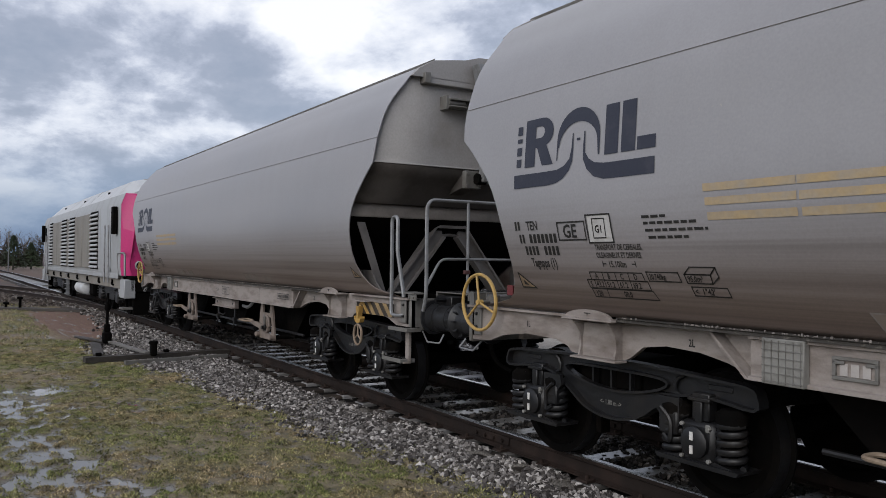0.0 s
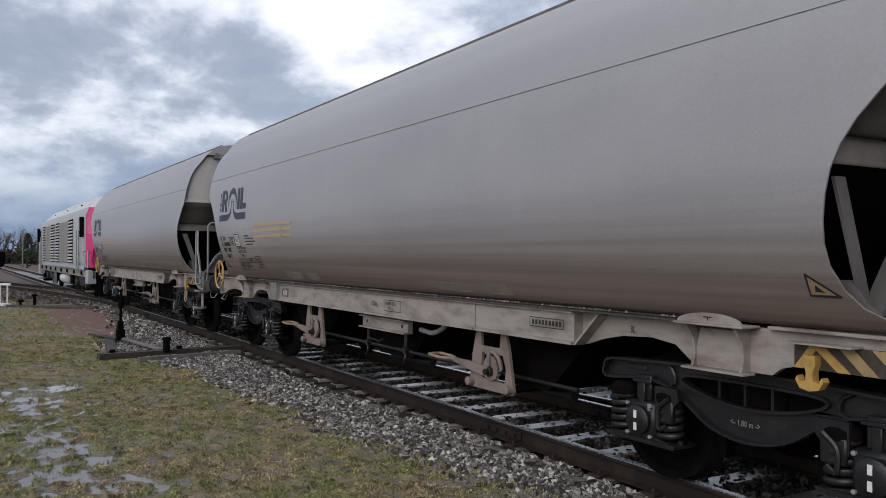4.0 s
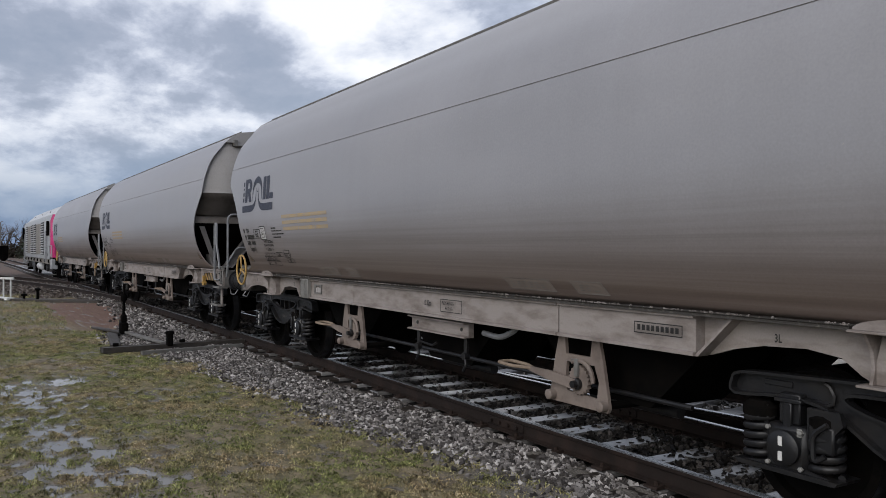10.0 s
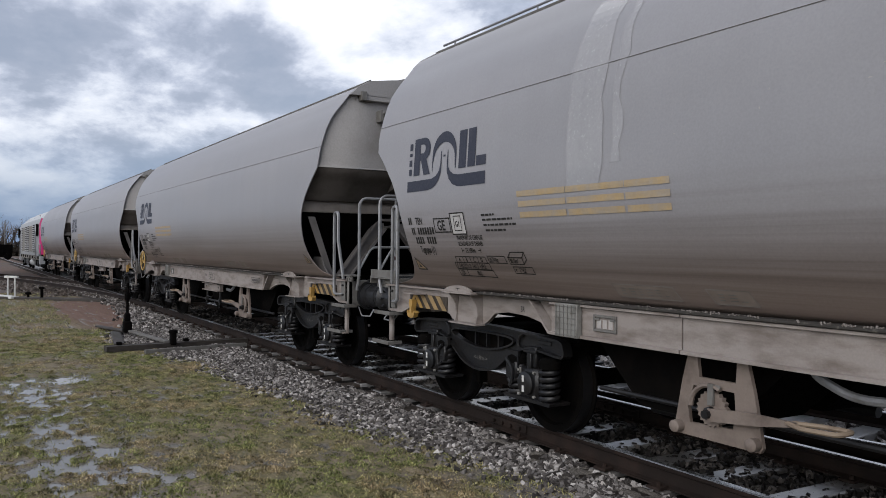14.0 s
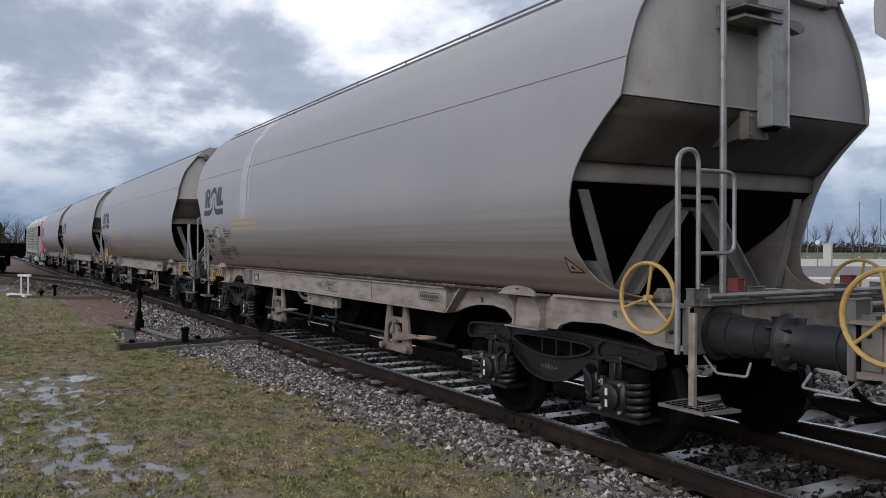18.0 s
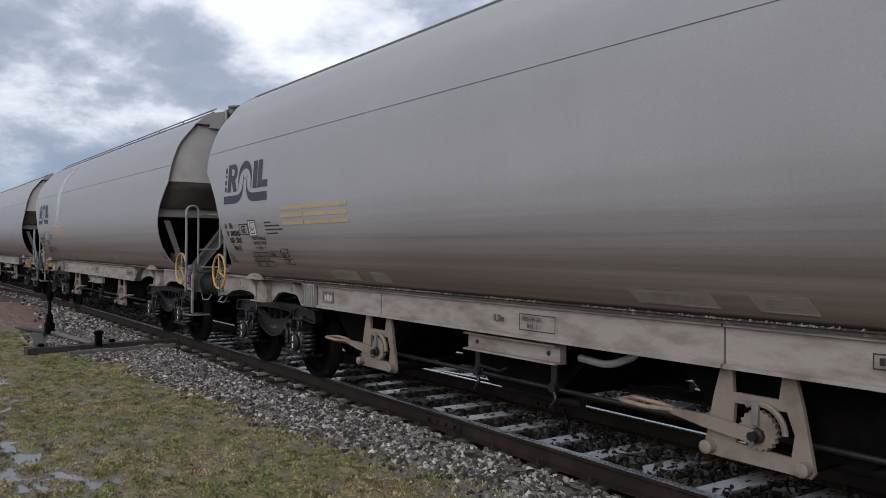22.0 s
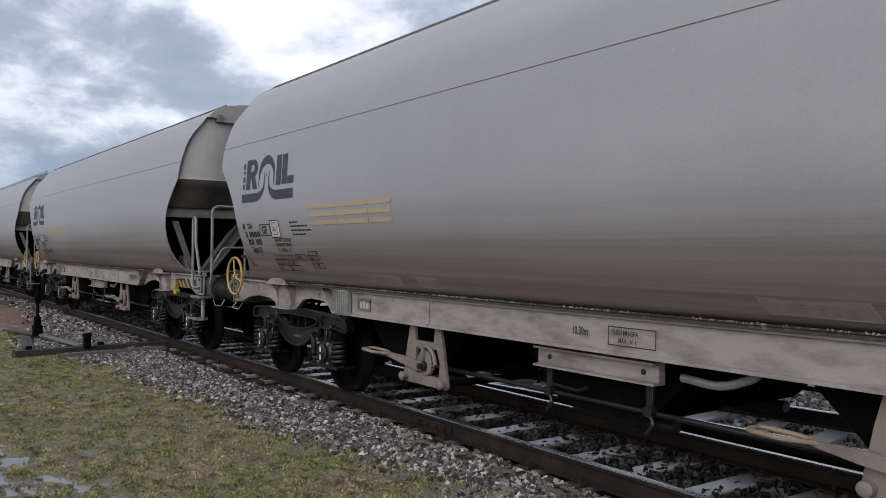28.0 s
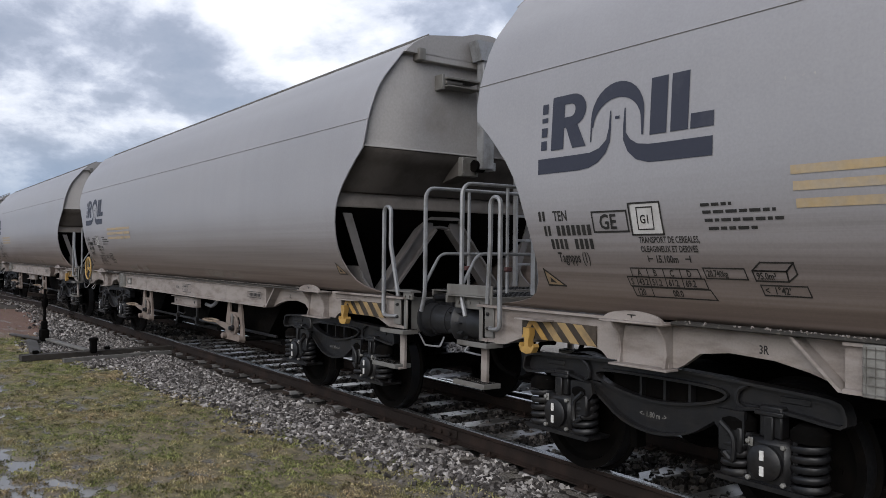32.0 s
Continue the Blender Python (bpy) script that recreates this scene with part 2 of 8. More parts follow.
def piece_mat(name, stops, rough, fine, spec=0.4, stretch=(1, 1, 1), coat=0.0):
    """Separate pieces of one kind, varied by each object's random number."""
    m, nt, bsdf, N, L = node_mat(name)
    r = N("ShaderNodeObjectInfo").outputs["Random"]
    tc = N("ShaderNodeTexCoord").outputs["Object"]
    c = ramp_node(nt, r, stops)
    b = noise_node(nt, tc, fine, 6, 0.65, stretch)
    c = mix_node(nt, 1.0, c, ramp_node(nt, b, ((0.3, (0.55, 0.55, 0.55)), (0.7, (1.25, 1.25, 1.25)))), "MULTIPLY")
    L(c, bsdf.inputs["Base Color"])
    L(ramp_node(nt, b, ((0.3, (rough - 0.12,) * 3), (0.7, (rough + 0.15,) * 3))), bsdf.inputs["Roughness"])
    bsdf.inputs["Specular IOR Level"].default_value = spec
    if coat:
        bsdf.inputs["Coat Weight"].default_value, bsdf.inputs["Coat Roughness"].default_value = coat, 0.2
    bump_node(nt, bsdf, b, 0.4, 0.006)
    return m


TANK = tank_paint()
END_GREY = worn("end_grey", (0.30, 0.288, 0.282), (0.20, 0.183, 0.170), 0.45, 0.6, broad=1.4)
SILL = worn("sill_paint", (0.285, 0.252, 0.232), (0.14, 0.112, 0.096), 0.62, 0.6, broad=5.5, fine=70, stretch=(0.5, 1, 1.5), bump=0.3)
IRON = worn("bogie_iron", (0.0088, 0.0088, 0.0098), (0.018, 0.0155, 0.014), 0.5, 0.43, broad=5, bump=0.3, spec=0.42)
# near-black: the gloom under the wagons is put into this colour
IRON_DARK = worn("dark_iron_with_shade", (0.0035, 0.0032, 0.003), (0.0075, 0.006, 0.005), 0.5, 0.85, broad=5, bump=0.3, spec=0.04)
BUFFER = worn("buffer_iron", (0.018, 0.0185, 0.0205), (0.013, 0.012, 0.0115), 0.5, 0.42, broad=6, bump=0.2)
GALV = worn("galvanised_tube", (0.27, 0.275, 0.285), (0.15, 0.145, 0.14), 0.5, 0.45, 0.3, broad=7)
YELLOW = worn("yellow_enamel", (0.46, 0.30, 0.10), (0.28, 0.175, 0.065), 0.4, 0.45, broad=9)
HOOK_Y = worn("yellow_hook", (0.42, 0.255, 0.07), (0.22, 0.135, 0.05), 0.5, 0.55, broad=10)
STRIPE = worn("faded_yellow_stripe", (0.405, 0.298, 0.165), (0.325, 0.285, 0.235), 0.8, 0.55, broad=6.0)
INK = worn("logo_ink", (0.028, 0.031, 0.048), (0.06, 0.06, 0.075), 0.25, 0.5, broad=4)
BLACK = worn("black_letter", (0.018, 0.017, 0.016), (0.05, 0.045, 0.04), 0.3, 0.55, broad=6)
BROWN_BLACK = worn("hazard_black", (0.035, 0.027, 0.020), (0.09, 0.07, 0.05), 0.4, 0.6, broad=8)
WHITE_M = worn("white_mark", (0.62, 0.61, 0.58), (0.40, 0.37, 0.33), 0.4, 0.6, broad=8)
PLATE = worn("plate_grey", (0.155, 0.15, 0.14), (0.08, 0.07, 0.06), 0.5, 0.55, broad=5)
WIRE = worn("wire_label_box", (0.22, 0.215, 0.20), (0.085, 0.08, 0.07), 0.5, 0.6, broad=6)
RED = worn("red_block", (0.16, 0.034, 0.036), (0.09, 0.04, 0.036), 0.4, 0.6)
SEAL = worn("seam_seal", (0.040, 0.036, 0.032), (0.20, 0.18, 0.155), 0.15, 0.85, broad=22, fine=60, bump=0.8)
SEAM = worn("seam_line", (0.19, 0.185, 0.18), (0.26, 0.25, 0.24), 0.4, 0.7)
# sheet facing down below the knee: its shade is put into this colour
SLOPE_SHADE = worn("slope_shade_brown", (0.095, 0.085, 0.079), (0.038, 0.032, 0.028), 0.5, 0.85, broad=1.6, spec=0.2)
HEM = worn("brown_grey_hem", (0.22, 0.198, 0.182), (0.11, 0.095, 0.083), 0.5, 0.7, broad=2)
TAN = worn("tan_iron", (0.26, 0.20, 0.145), (0.15, 0.105, 0.075), 0.5, 0.65, broad=8)
HAZARD = worn("dull_hazard_yellow", (0.31, 0.215, 0.10), (0.17, 0.12, 0.07), 0.5, 0.6, broad=8)
PALE = worn("polished_band", (0.318, 0.312, 0.320), (0.288, 0.282, 0.292), 0.5, 0.18, broad=3, stretch=(3, 1, 0.3), bump=0.05, spec=0.8)

# BRACE is darkened in colour for the shade under the tank end
BRACE = worn("shaded_brace_grey", (0.14, 0.130, 0.126), (0.065, 0.058, 0.053), 0.5, 0.65, broad=2.5)
BRACKET = worn("brown_bracket_paint", (0.20, 0.162, 0.138), (0.095, 0.072, 0.06), 0.5, 0.62, broad=4, fine=60, bump=0.3)
LABEL_PLATE = worn("stencil_plate", (0.185, 0.152, 0.130), (0.145, 0.118, 0.10), 0.5, 0.6, broad=5)
SCUFF = worn("paint_scuff", (0.40, 0.372, 0.355), (0.34, 0.315, 0.30), 0.5, 0.7)
SIGN_PALE = worn("pale_sign_field", (0.46, 0.45, 0.44), (0.36, 0.345, 0.335), 0.4, 0.6, broad=8)
MARK_DULL = worn("worn_warning_field", (0.25, 0.18, 0.11), (0.14, 0.105, 0.08), 0.5, 0.6, broad=8)
RED_DULL = worn("dull_red_clamp", (0.085, 0.036, 0.035), (0.05, 0.03, 0.028), 0.4, 0.65)


# ---- mesh tools ----
def part(name, bm, material, parent=None, label="", smooth=40):
    """Links a bmesh as one mesh object under a thing or a part."""
    if name not in NO_NORMALS:
        bmesh.ops.recalc_face_normals(bm, faces=bm.faces)
    me = bpy.data.meshes.new(name)
    bm.to_mesh(me)
    bm.free()
    for m in (material if isinstance(material, (list, tuple)) else (material,)):
        me.materials.append(m)
    if smooth:
        me.polygons.foreach_set("use_smooth", [True] * len(me.polygons))
        me.set_sharp_from_angle(angle=radians(smooth))
    ob = new(name, me)
    if parent is not None:
        ob.parent = parent
    if label:
        tagged(ob, label)
    return ob


NO_NORMALS = set()
BM = bmesh.new


def empty(name, m, label, category, group="", kind=""):
    ob = new(name)
    ob.empty_display_size = 0.2
    ob.matrix_basis = m
    return tagged(ob, label, category, group, kind)


def box(bm, x0, x1, y0, y1, z0, z1, bev=0.006, m=None):
    r = bmesh.ops.create_cube(bm, size=1.0)
    vs = r["verts"]
    for v in vs:
        v.co = Vector(((x0 + x1) / 2 + v.co.x * (x1 - x0), (y0 + y1) / 2 + v.co.y * (y1 - y0), (z0 + z1) / 2 + v.co.z * (z1 - z0)))
    if m:
        for v in vs:
            v.co = m @ v.co
    if bev:
        es = list({e for v in vs for e in v.link_edges})
        bmesh.ops.bevel(bm, geom=es, offset=bev, segments=1, affect="EDGES", profile=0.5)
    return bm


def prism(bm, pts, axis, a, b):
    """A flat outline pushed from a to b along axis: 'y' takes (x, z), 'x' takes (y, z), 'z' takes (x, y)."""
    put = {"y": lambda p, d: (p[0], d, p[1]), "x": lambda p, d: (d, p[0], p[1]), "z": lambda p, d: (p[0], p[1], d)}[axis]
    A = [bm.verts.new(put(p, a)) for p in pts]
    B = [bm.verts.new(put(p, b)) for p in pts]
    bm.faces.new(A)
    bm.faces.new(B[::-1])
    for i in range(len(pts)):
        j = (i + 1) % len(pts)
        bm.faces.new((A[i], B[i], B[j], A[j]))
    return bm


def ring_prism(bm, outer, inner, axis, a, b):
    """Like prism, with a hole; both outlines have the same number of points."""
    put = {"y": lambda p, d: (p[0], d, p[1]), "x": lambda p, d: (d, p[0], p[1]), "z": lambda p, d: (p[0], p[1], d)}[axis]
    L = [[bm.verts.new(put(p, d)) for p in o] for o in (outer, inner) for d in (a, b)]
    n = len(outer)
    for i in range(n):
        j = (i + 1) % n
        bm.faces.new((L[0][i], L[0][j], L[2][j], L[2][i]))
        bm.faces.new((L[1][i], L[1][j], L[3][j], L[3][i]))
        bm.faces.new((L[0][i], L[0][j], L[1][j], L[1][i]))
        bm.faces.new((L[2][i], L[2][j], L[3][j], L[3][i]))
    return bm


def sweep(bm, pts, r, n=8, closed=False):
    """A round tube along a line of points."""
    P = [Vector(p) for p in pts]
    k = len(P)
    rings, up = [], None
    for i in range(k):
        a, b = (P[(i - 1) % k], P[(i + 1) % k]) if closed else (P[max(i - 1, 0)], P[min(i + 1, k - 1)])
        d = (b - a).normalized()
        if up is None:
            up = d.orthogonal().normalized()
        up = (up - d * up.dot(d)).normalized()
        side = d.cross(up)
        rings.append([bm.verts.new(P[i] + (up * math.cos(2 * math.pi * j / n) + side * math.sin(2 * math.pi * j / n)) * r) for j in range(n)])
    for i in range(k if closed else k - 1):
        A, B = rings[i], rings[(i + 1) % k]
        for j in range(n):
            bm.faces.new((A[j], A[(j + 1) % n], B[(j + 1) % n], B[j]))
    if not closed:
        bm.faces.new(rings[0][::-1])
        bm.faces.new(rings[-1])
    return bm


def bent(pts, rad=0.08, seg=4):
    """Rounds the corners of a line of points."""
    P = [Vector(p) for p in pts]
    out = [P[0]]
    for i in range(1, len(P) - 1):
        a, b = P[i - 1] - P[i], P[i + 1] - P[i]
        r = min(rad, a.length * 0.45, b.length * 0.45)
        s, e = P[i] + a.normalized() * r, P[i] + b.normalized() * r
        for j in range(seg + 1):
            t = j / seg
            out.append(s * (1 - t) ** 2 + P[i] * 2 * t * (1 - t) + e * t * t)
    return out + [P[-1]]


def lathe(bm, prof, axis, at, n=24):
    """A turned piece: prof is (radius, distance along the axis)."""
    at = Vector(at)
    rows = []
    for r, d in prof:
        row = []
        for j in range(n):
            c, s = math.cos(2 * math.pi * j / n) * r, math.sin(2 * math.pi * j / n) * r
            row.append(bm.verts.new(at + Vector({"x": (d, c, s), "y": (c, d, s), "z": (c, s, d)}[axis])))
        rows.append(row)
    for A, B in zip(rows, rows[1:]):
        for j in range(n):
            bm.faces.new((A[j], A[(j + 1) % n], B[(j + 1) % n], B[j]))
    bm.faces.new(rows[0][::-1])
    bm.faces.new(rows[-1])
    return bm


# ---- hopper wagon ----
LEN, HALF = 15.1, 7.55
PROF = ((4.25, 0.580), (4.20, 0.760), (4.11, 0.930), (4.01, 1.065), (3.90, 1.165), (3.80, 1.240), (3.715, 1.295), (3.62, 1.345), (3.5, 1.392), (3.35, 1.434), (3.21, 1.468), (3.07, 1.488),
        (2.93, 1.500), (2.8, 1.506), (2.69, 1.512), (2.55, 1.518), (2.42, 1.520), (2.29, 1.517), (2.15, 1.505), (2.0, 1.480), (1.87, 1.450), (1.74, 1.410), (1.6, 1.355), (1.5, 1.310), (1.44, 1.280), (1.40, 1.260), (1.36, 1.235))
EDGE = ((4.3, 0.945), (2.945, 0.945), (2.81, 1.10), (2.69, 1.22), (2.55, 1.35), (2.42, 1.44), (2.29, 1.50), (2.15, 1.54), (2.0, 1.57), (1.87, 1.585), (1.74, 1.58), (1.6, 1.53), (1.5, 1.45), (1.44, 1.34), (1.40, 1.16), (1.36, 0.85))


def low(z):
    """A height as the wagons are drawn, from the height above the rails that the view asks for."""
    return (z - 0.469) / 0.9535 + 0.515


def squash_to_view(ob):
    """Squashes a part's drawn heights and widths so that it fits the camera's view."""
    for v in ob.data.vertices:
        v.co.z = 0.469 + (v.co.z - 0.515) * 0.9535
        v.co.y = math.copysign(float(np.interp(abs(v.co.y), (0, 0.9, 1.19, 1.32, 1.52, 2), (0, 0.9, 1.135, 1.286, 1.514, 2))), v.co.y)


def table(rows, z):
    zs = [r[0] for r in rows][::-1]
    return float(np.interp(z, zs, [r[1] for r in rows][::-1]))


def flank(z):
    """Half width of the tank at height z."""
    return table(PROF, z)


def rim(z):
    """How far the tank's end edge lies from the buffer line at height z."""
    return table(EDGE, z)


def wagon_body(w):
    # the tank sheet, one skin from sill to sill over the roof
    zs = [r[0] for r in PROF]
    loop = [(-flank(z), z) for z in reversed(zs)] + [(y, 4.25) for y in (-0.3, 0, 0.3)] + [(flank(z), z) for z in zs]
    bm = BM()
    nx = 30
    rows = []
    for t in [0, 0.0005] + [i / nx for i in range(1, nx)] + [0.9995, 1]:
        rows.append([bm.verts.new((-HALF + rim(z) + t * (LEN - 2 * rim(z)), y, z)) for y, z in loop])
    for A, B in zip(rows, rows[1:]):
        for j in range(len(loop) - 1):
            bm.faces.new((A[j], A[j + 1], B[j + 1], B[j]))
    ob = part("tank", bm, TANK, w, "grey-beige painted steel tank, brown with road dirt below")
    sol = ob.modifiers.new("sheet", "SOLIDIFY")
    sol.thickness, sol.offset = 0.014, -1
    for sg in (-1, 1):
        # long seam on each flank
        bm = BM()
        z = 3.225
        y = sg * (flank(z) + 0.003)
        sweep(bm, [(-HALF + 0.935, y, z), (HALF - 0.935, y, z)], 0.0028, 6)
        part("seam", bm, SEAM, ob)
        # strip along the roof edge, dark grey for the shadow line there
        bm = BM()
        prism(bm, [(sg * 0.70, 4.212), (sg * 0.735, 4.20), (sg * 0.745, 4.235), (sg * 0.70, 4.262)], "x", -HALF + 0.95, HALF - 0.95)
        part("roof_gutter", bm, PLATE, ob)
    # roof hatch along the middle
    bm = BM()
    prism(bm, [(-0.50, 4.245), (0.50, 4.245), (0.47, 4.312), (0.3, 4.335), (-0.3, 4.335), (-0.47, 4.312)], "x", -HALF + 1.5, HALF - 1.5)
    part("roof_hatch", bm, END_GREY, w, "long sheet-metal roof hatch")
    for e in (-1, 1):
        X = lambda d: e * (HALF - d)
        # end sheet: upright above, sloping in below the knee, with a short upright hem
        for name, prof, mt, lab in (
            ("end_sheet", [(z, 0.985) for z in (4.20, 4.11, 4.0, 3.88, 3.75, 3.62, 3.5, 3.35, 3.21, 3.07, 2.96)] + [(2.942, 0.968)], END_GREY, "smooth grey upper end sheet"),
            ("slope_sheet", [(2.938, 0.985), (2.81, 1.14), (2.70, 1.26), (2.56, 1.39), (2.50, 1.46), (2.49, 1.52)], SLOPE_SHADE, "dark sheet sloping in under the tank end, shade in its colour"),
            ("hem_sheet", [(2.488, 1.52), (2.345, 1.53), (2.325, 1.53)], HEM, "brown-grey upright hem of the end sheet"),
        ):
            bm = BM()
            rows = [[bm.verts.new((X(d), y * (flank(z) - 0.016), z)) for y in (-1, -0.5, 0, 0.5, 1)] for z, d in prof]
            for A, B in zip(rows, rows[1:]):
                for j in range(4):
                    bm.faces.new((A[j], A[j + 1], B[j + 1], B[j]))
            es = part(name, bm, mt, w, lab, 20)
            s = es.modifiers.new("sheet", "SOLIDIFY"); s.thickness, s.offset = 0.008, 0
        # hopper slope behind the opening, near-black for the shade inside
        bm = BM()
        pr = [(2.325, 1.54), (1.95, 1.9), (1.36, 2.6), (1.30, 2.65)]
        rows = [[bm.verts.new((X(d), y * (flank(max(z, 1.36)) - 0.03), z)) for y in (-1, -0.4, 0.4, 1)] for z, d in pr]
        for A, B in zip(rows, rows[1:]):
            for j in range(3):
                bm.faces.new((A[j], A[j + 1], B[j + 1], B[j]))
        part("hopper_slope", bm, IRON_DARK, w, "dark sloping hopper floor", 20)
        # roof hood and stiffening rail across the end
        bm = BM()
        prism(bm, [(-1.06, 4.005), (-0.92, 4.12), (-0.74, 4.225), (-0.45, 4.27), (-0.30, 4.29), (-0.10, 4.35), (0.10, 4.36), (0.45, 4.30), (0.74, 4.225), (0.92, 4.12), (1.06, 4.005)], "x", X(0.90), X(1.02))
        part("roof_hood", bm, END_GREY, w)
        bm = BM()
        box(bm, *sorted((X(0.90), X(0.985))), -0.80, 0.80, 3.94, 4.02, 0.008)
        part("end_rail", bm, END_GREY, w)
        bm = BM()
        box(bm, *sorted((X(0.86), X(0.985))), -0.88, -0.80, 3.93, 4.06, 0.006)
        part("rail_stop", bm, PLATE, w)
        # braces under the slope, shade in their colour: an A-frame with a bowed head, and side wings
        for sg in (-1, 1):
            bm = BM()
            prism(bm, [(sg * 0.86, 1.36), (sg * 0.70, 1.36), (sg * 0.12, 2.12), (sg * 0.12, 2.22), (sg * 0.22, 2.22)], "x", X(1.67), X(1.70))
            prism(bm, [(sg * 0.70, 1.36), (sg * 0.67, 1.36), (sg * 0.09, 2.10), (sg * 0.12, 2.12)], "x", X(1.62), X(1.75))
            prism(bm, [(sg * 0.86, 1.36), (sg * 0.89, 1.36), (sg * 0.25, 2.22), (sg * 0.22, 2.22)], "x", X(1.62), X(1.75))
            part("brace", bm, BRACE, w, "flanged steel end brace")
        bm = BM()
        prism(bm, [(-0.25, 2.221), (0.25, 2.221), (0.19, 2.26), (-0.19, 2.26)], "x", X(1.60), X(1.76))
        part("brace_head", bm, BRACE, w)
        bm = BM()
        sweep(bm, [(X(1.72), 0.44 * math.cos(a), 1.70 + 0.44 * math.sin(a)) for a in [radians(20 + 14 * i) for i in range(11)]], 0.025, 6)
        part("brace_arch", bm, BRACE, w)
        for sg in (-1, 1):
            bm = BM()
            prism(bm, [(X(0.95), 1.36), (X(1.38), 1.42), (X(1.52), 1.53), (X(1.60), 1.66), (X(1.9), 1.66), (X(1.9), 1.36)], "y", sg * 1.190, sg * 1.210)
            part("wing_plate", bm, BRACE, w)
            bm = BM()
            prism(bm, [(sg * 1.11, 1.38), (sg * 1.00, 1.38), (sg * 1.31, 2.26), (sg * 1.40, 2.26)], "x", X(1.56), X(1.58))
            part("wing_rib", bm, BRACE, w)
    # discharge hoppers below the frame, blackened in colour for the shade there
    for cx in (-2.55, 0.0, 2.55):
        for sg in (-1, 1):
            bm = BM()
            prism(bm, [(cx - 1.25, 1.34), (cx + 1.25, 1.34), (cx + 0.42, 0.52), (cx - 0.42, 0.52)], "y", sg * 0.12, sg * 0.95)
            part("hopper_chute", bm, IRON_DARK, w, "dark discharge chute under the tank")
        for sg in (-1, 1):
            bm = BM()
            sweep(bm, [(cx - 0.5, sg * 0.7, 0.47), (cx + 0.5, sg * 0.7, 0.47)], 0.05, 10)
            part("slide_shaft", bm, IRON, w)


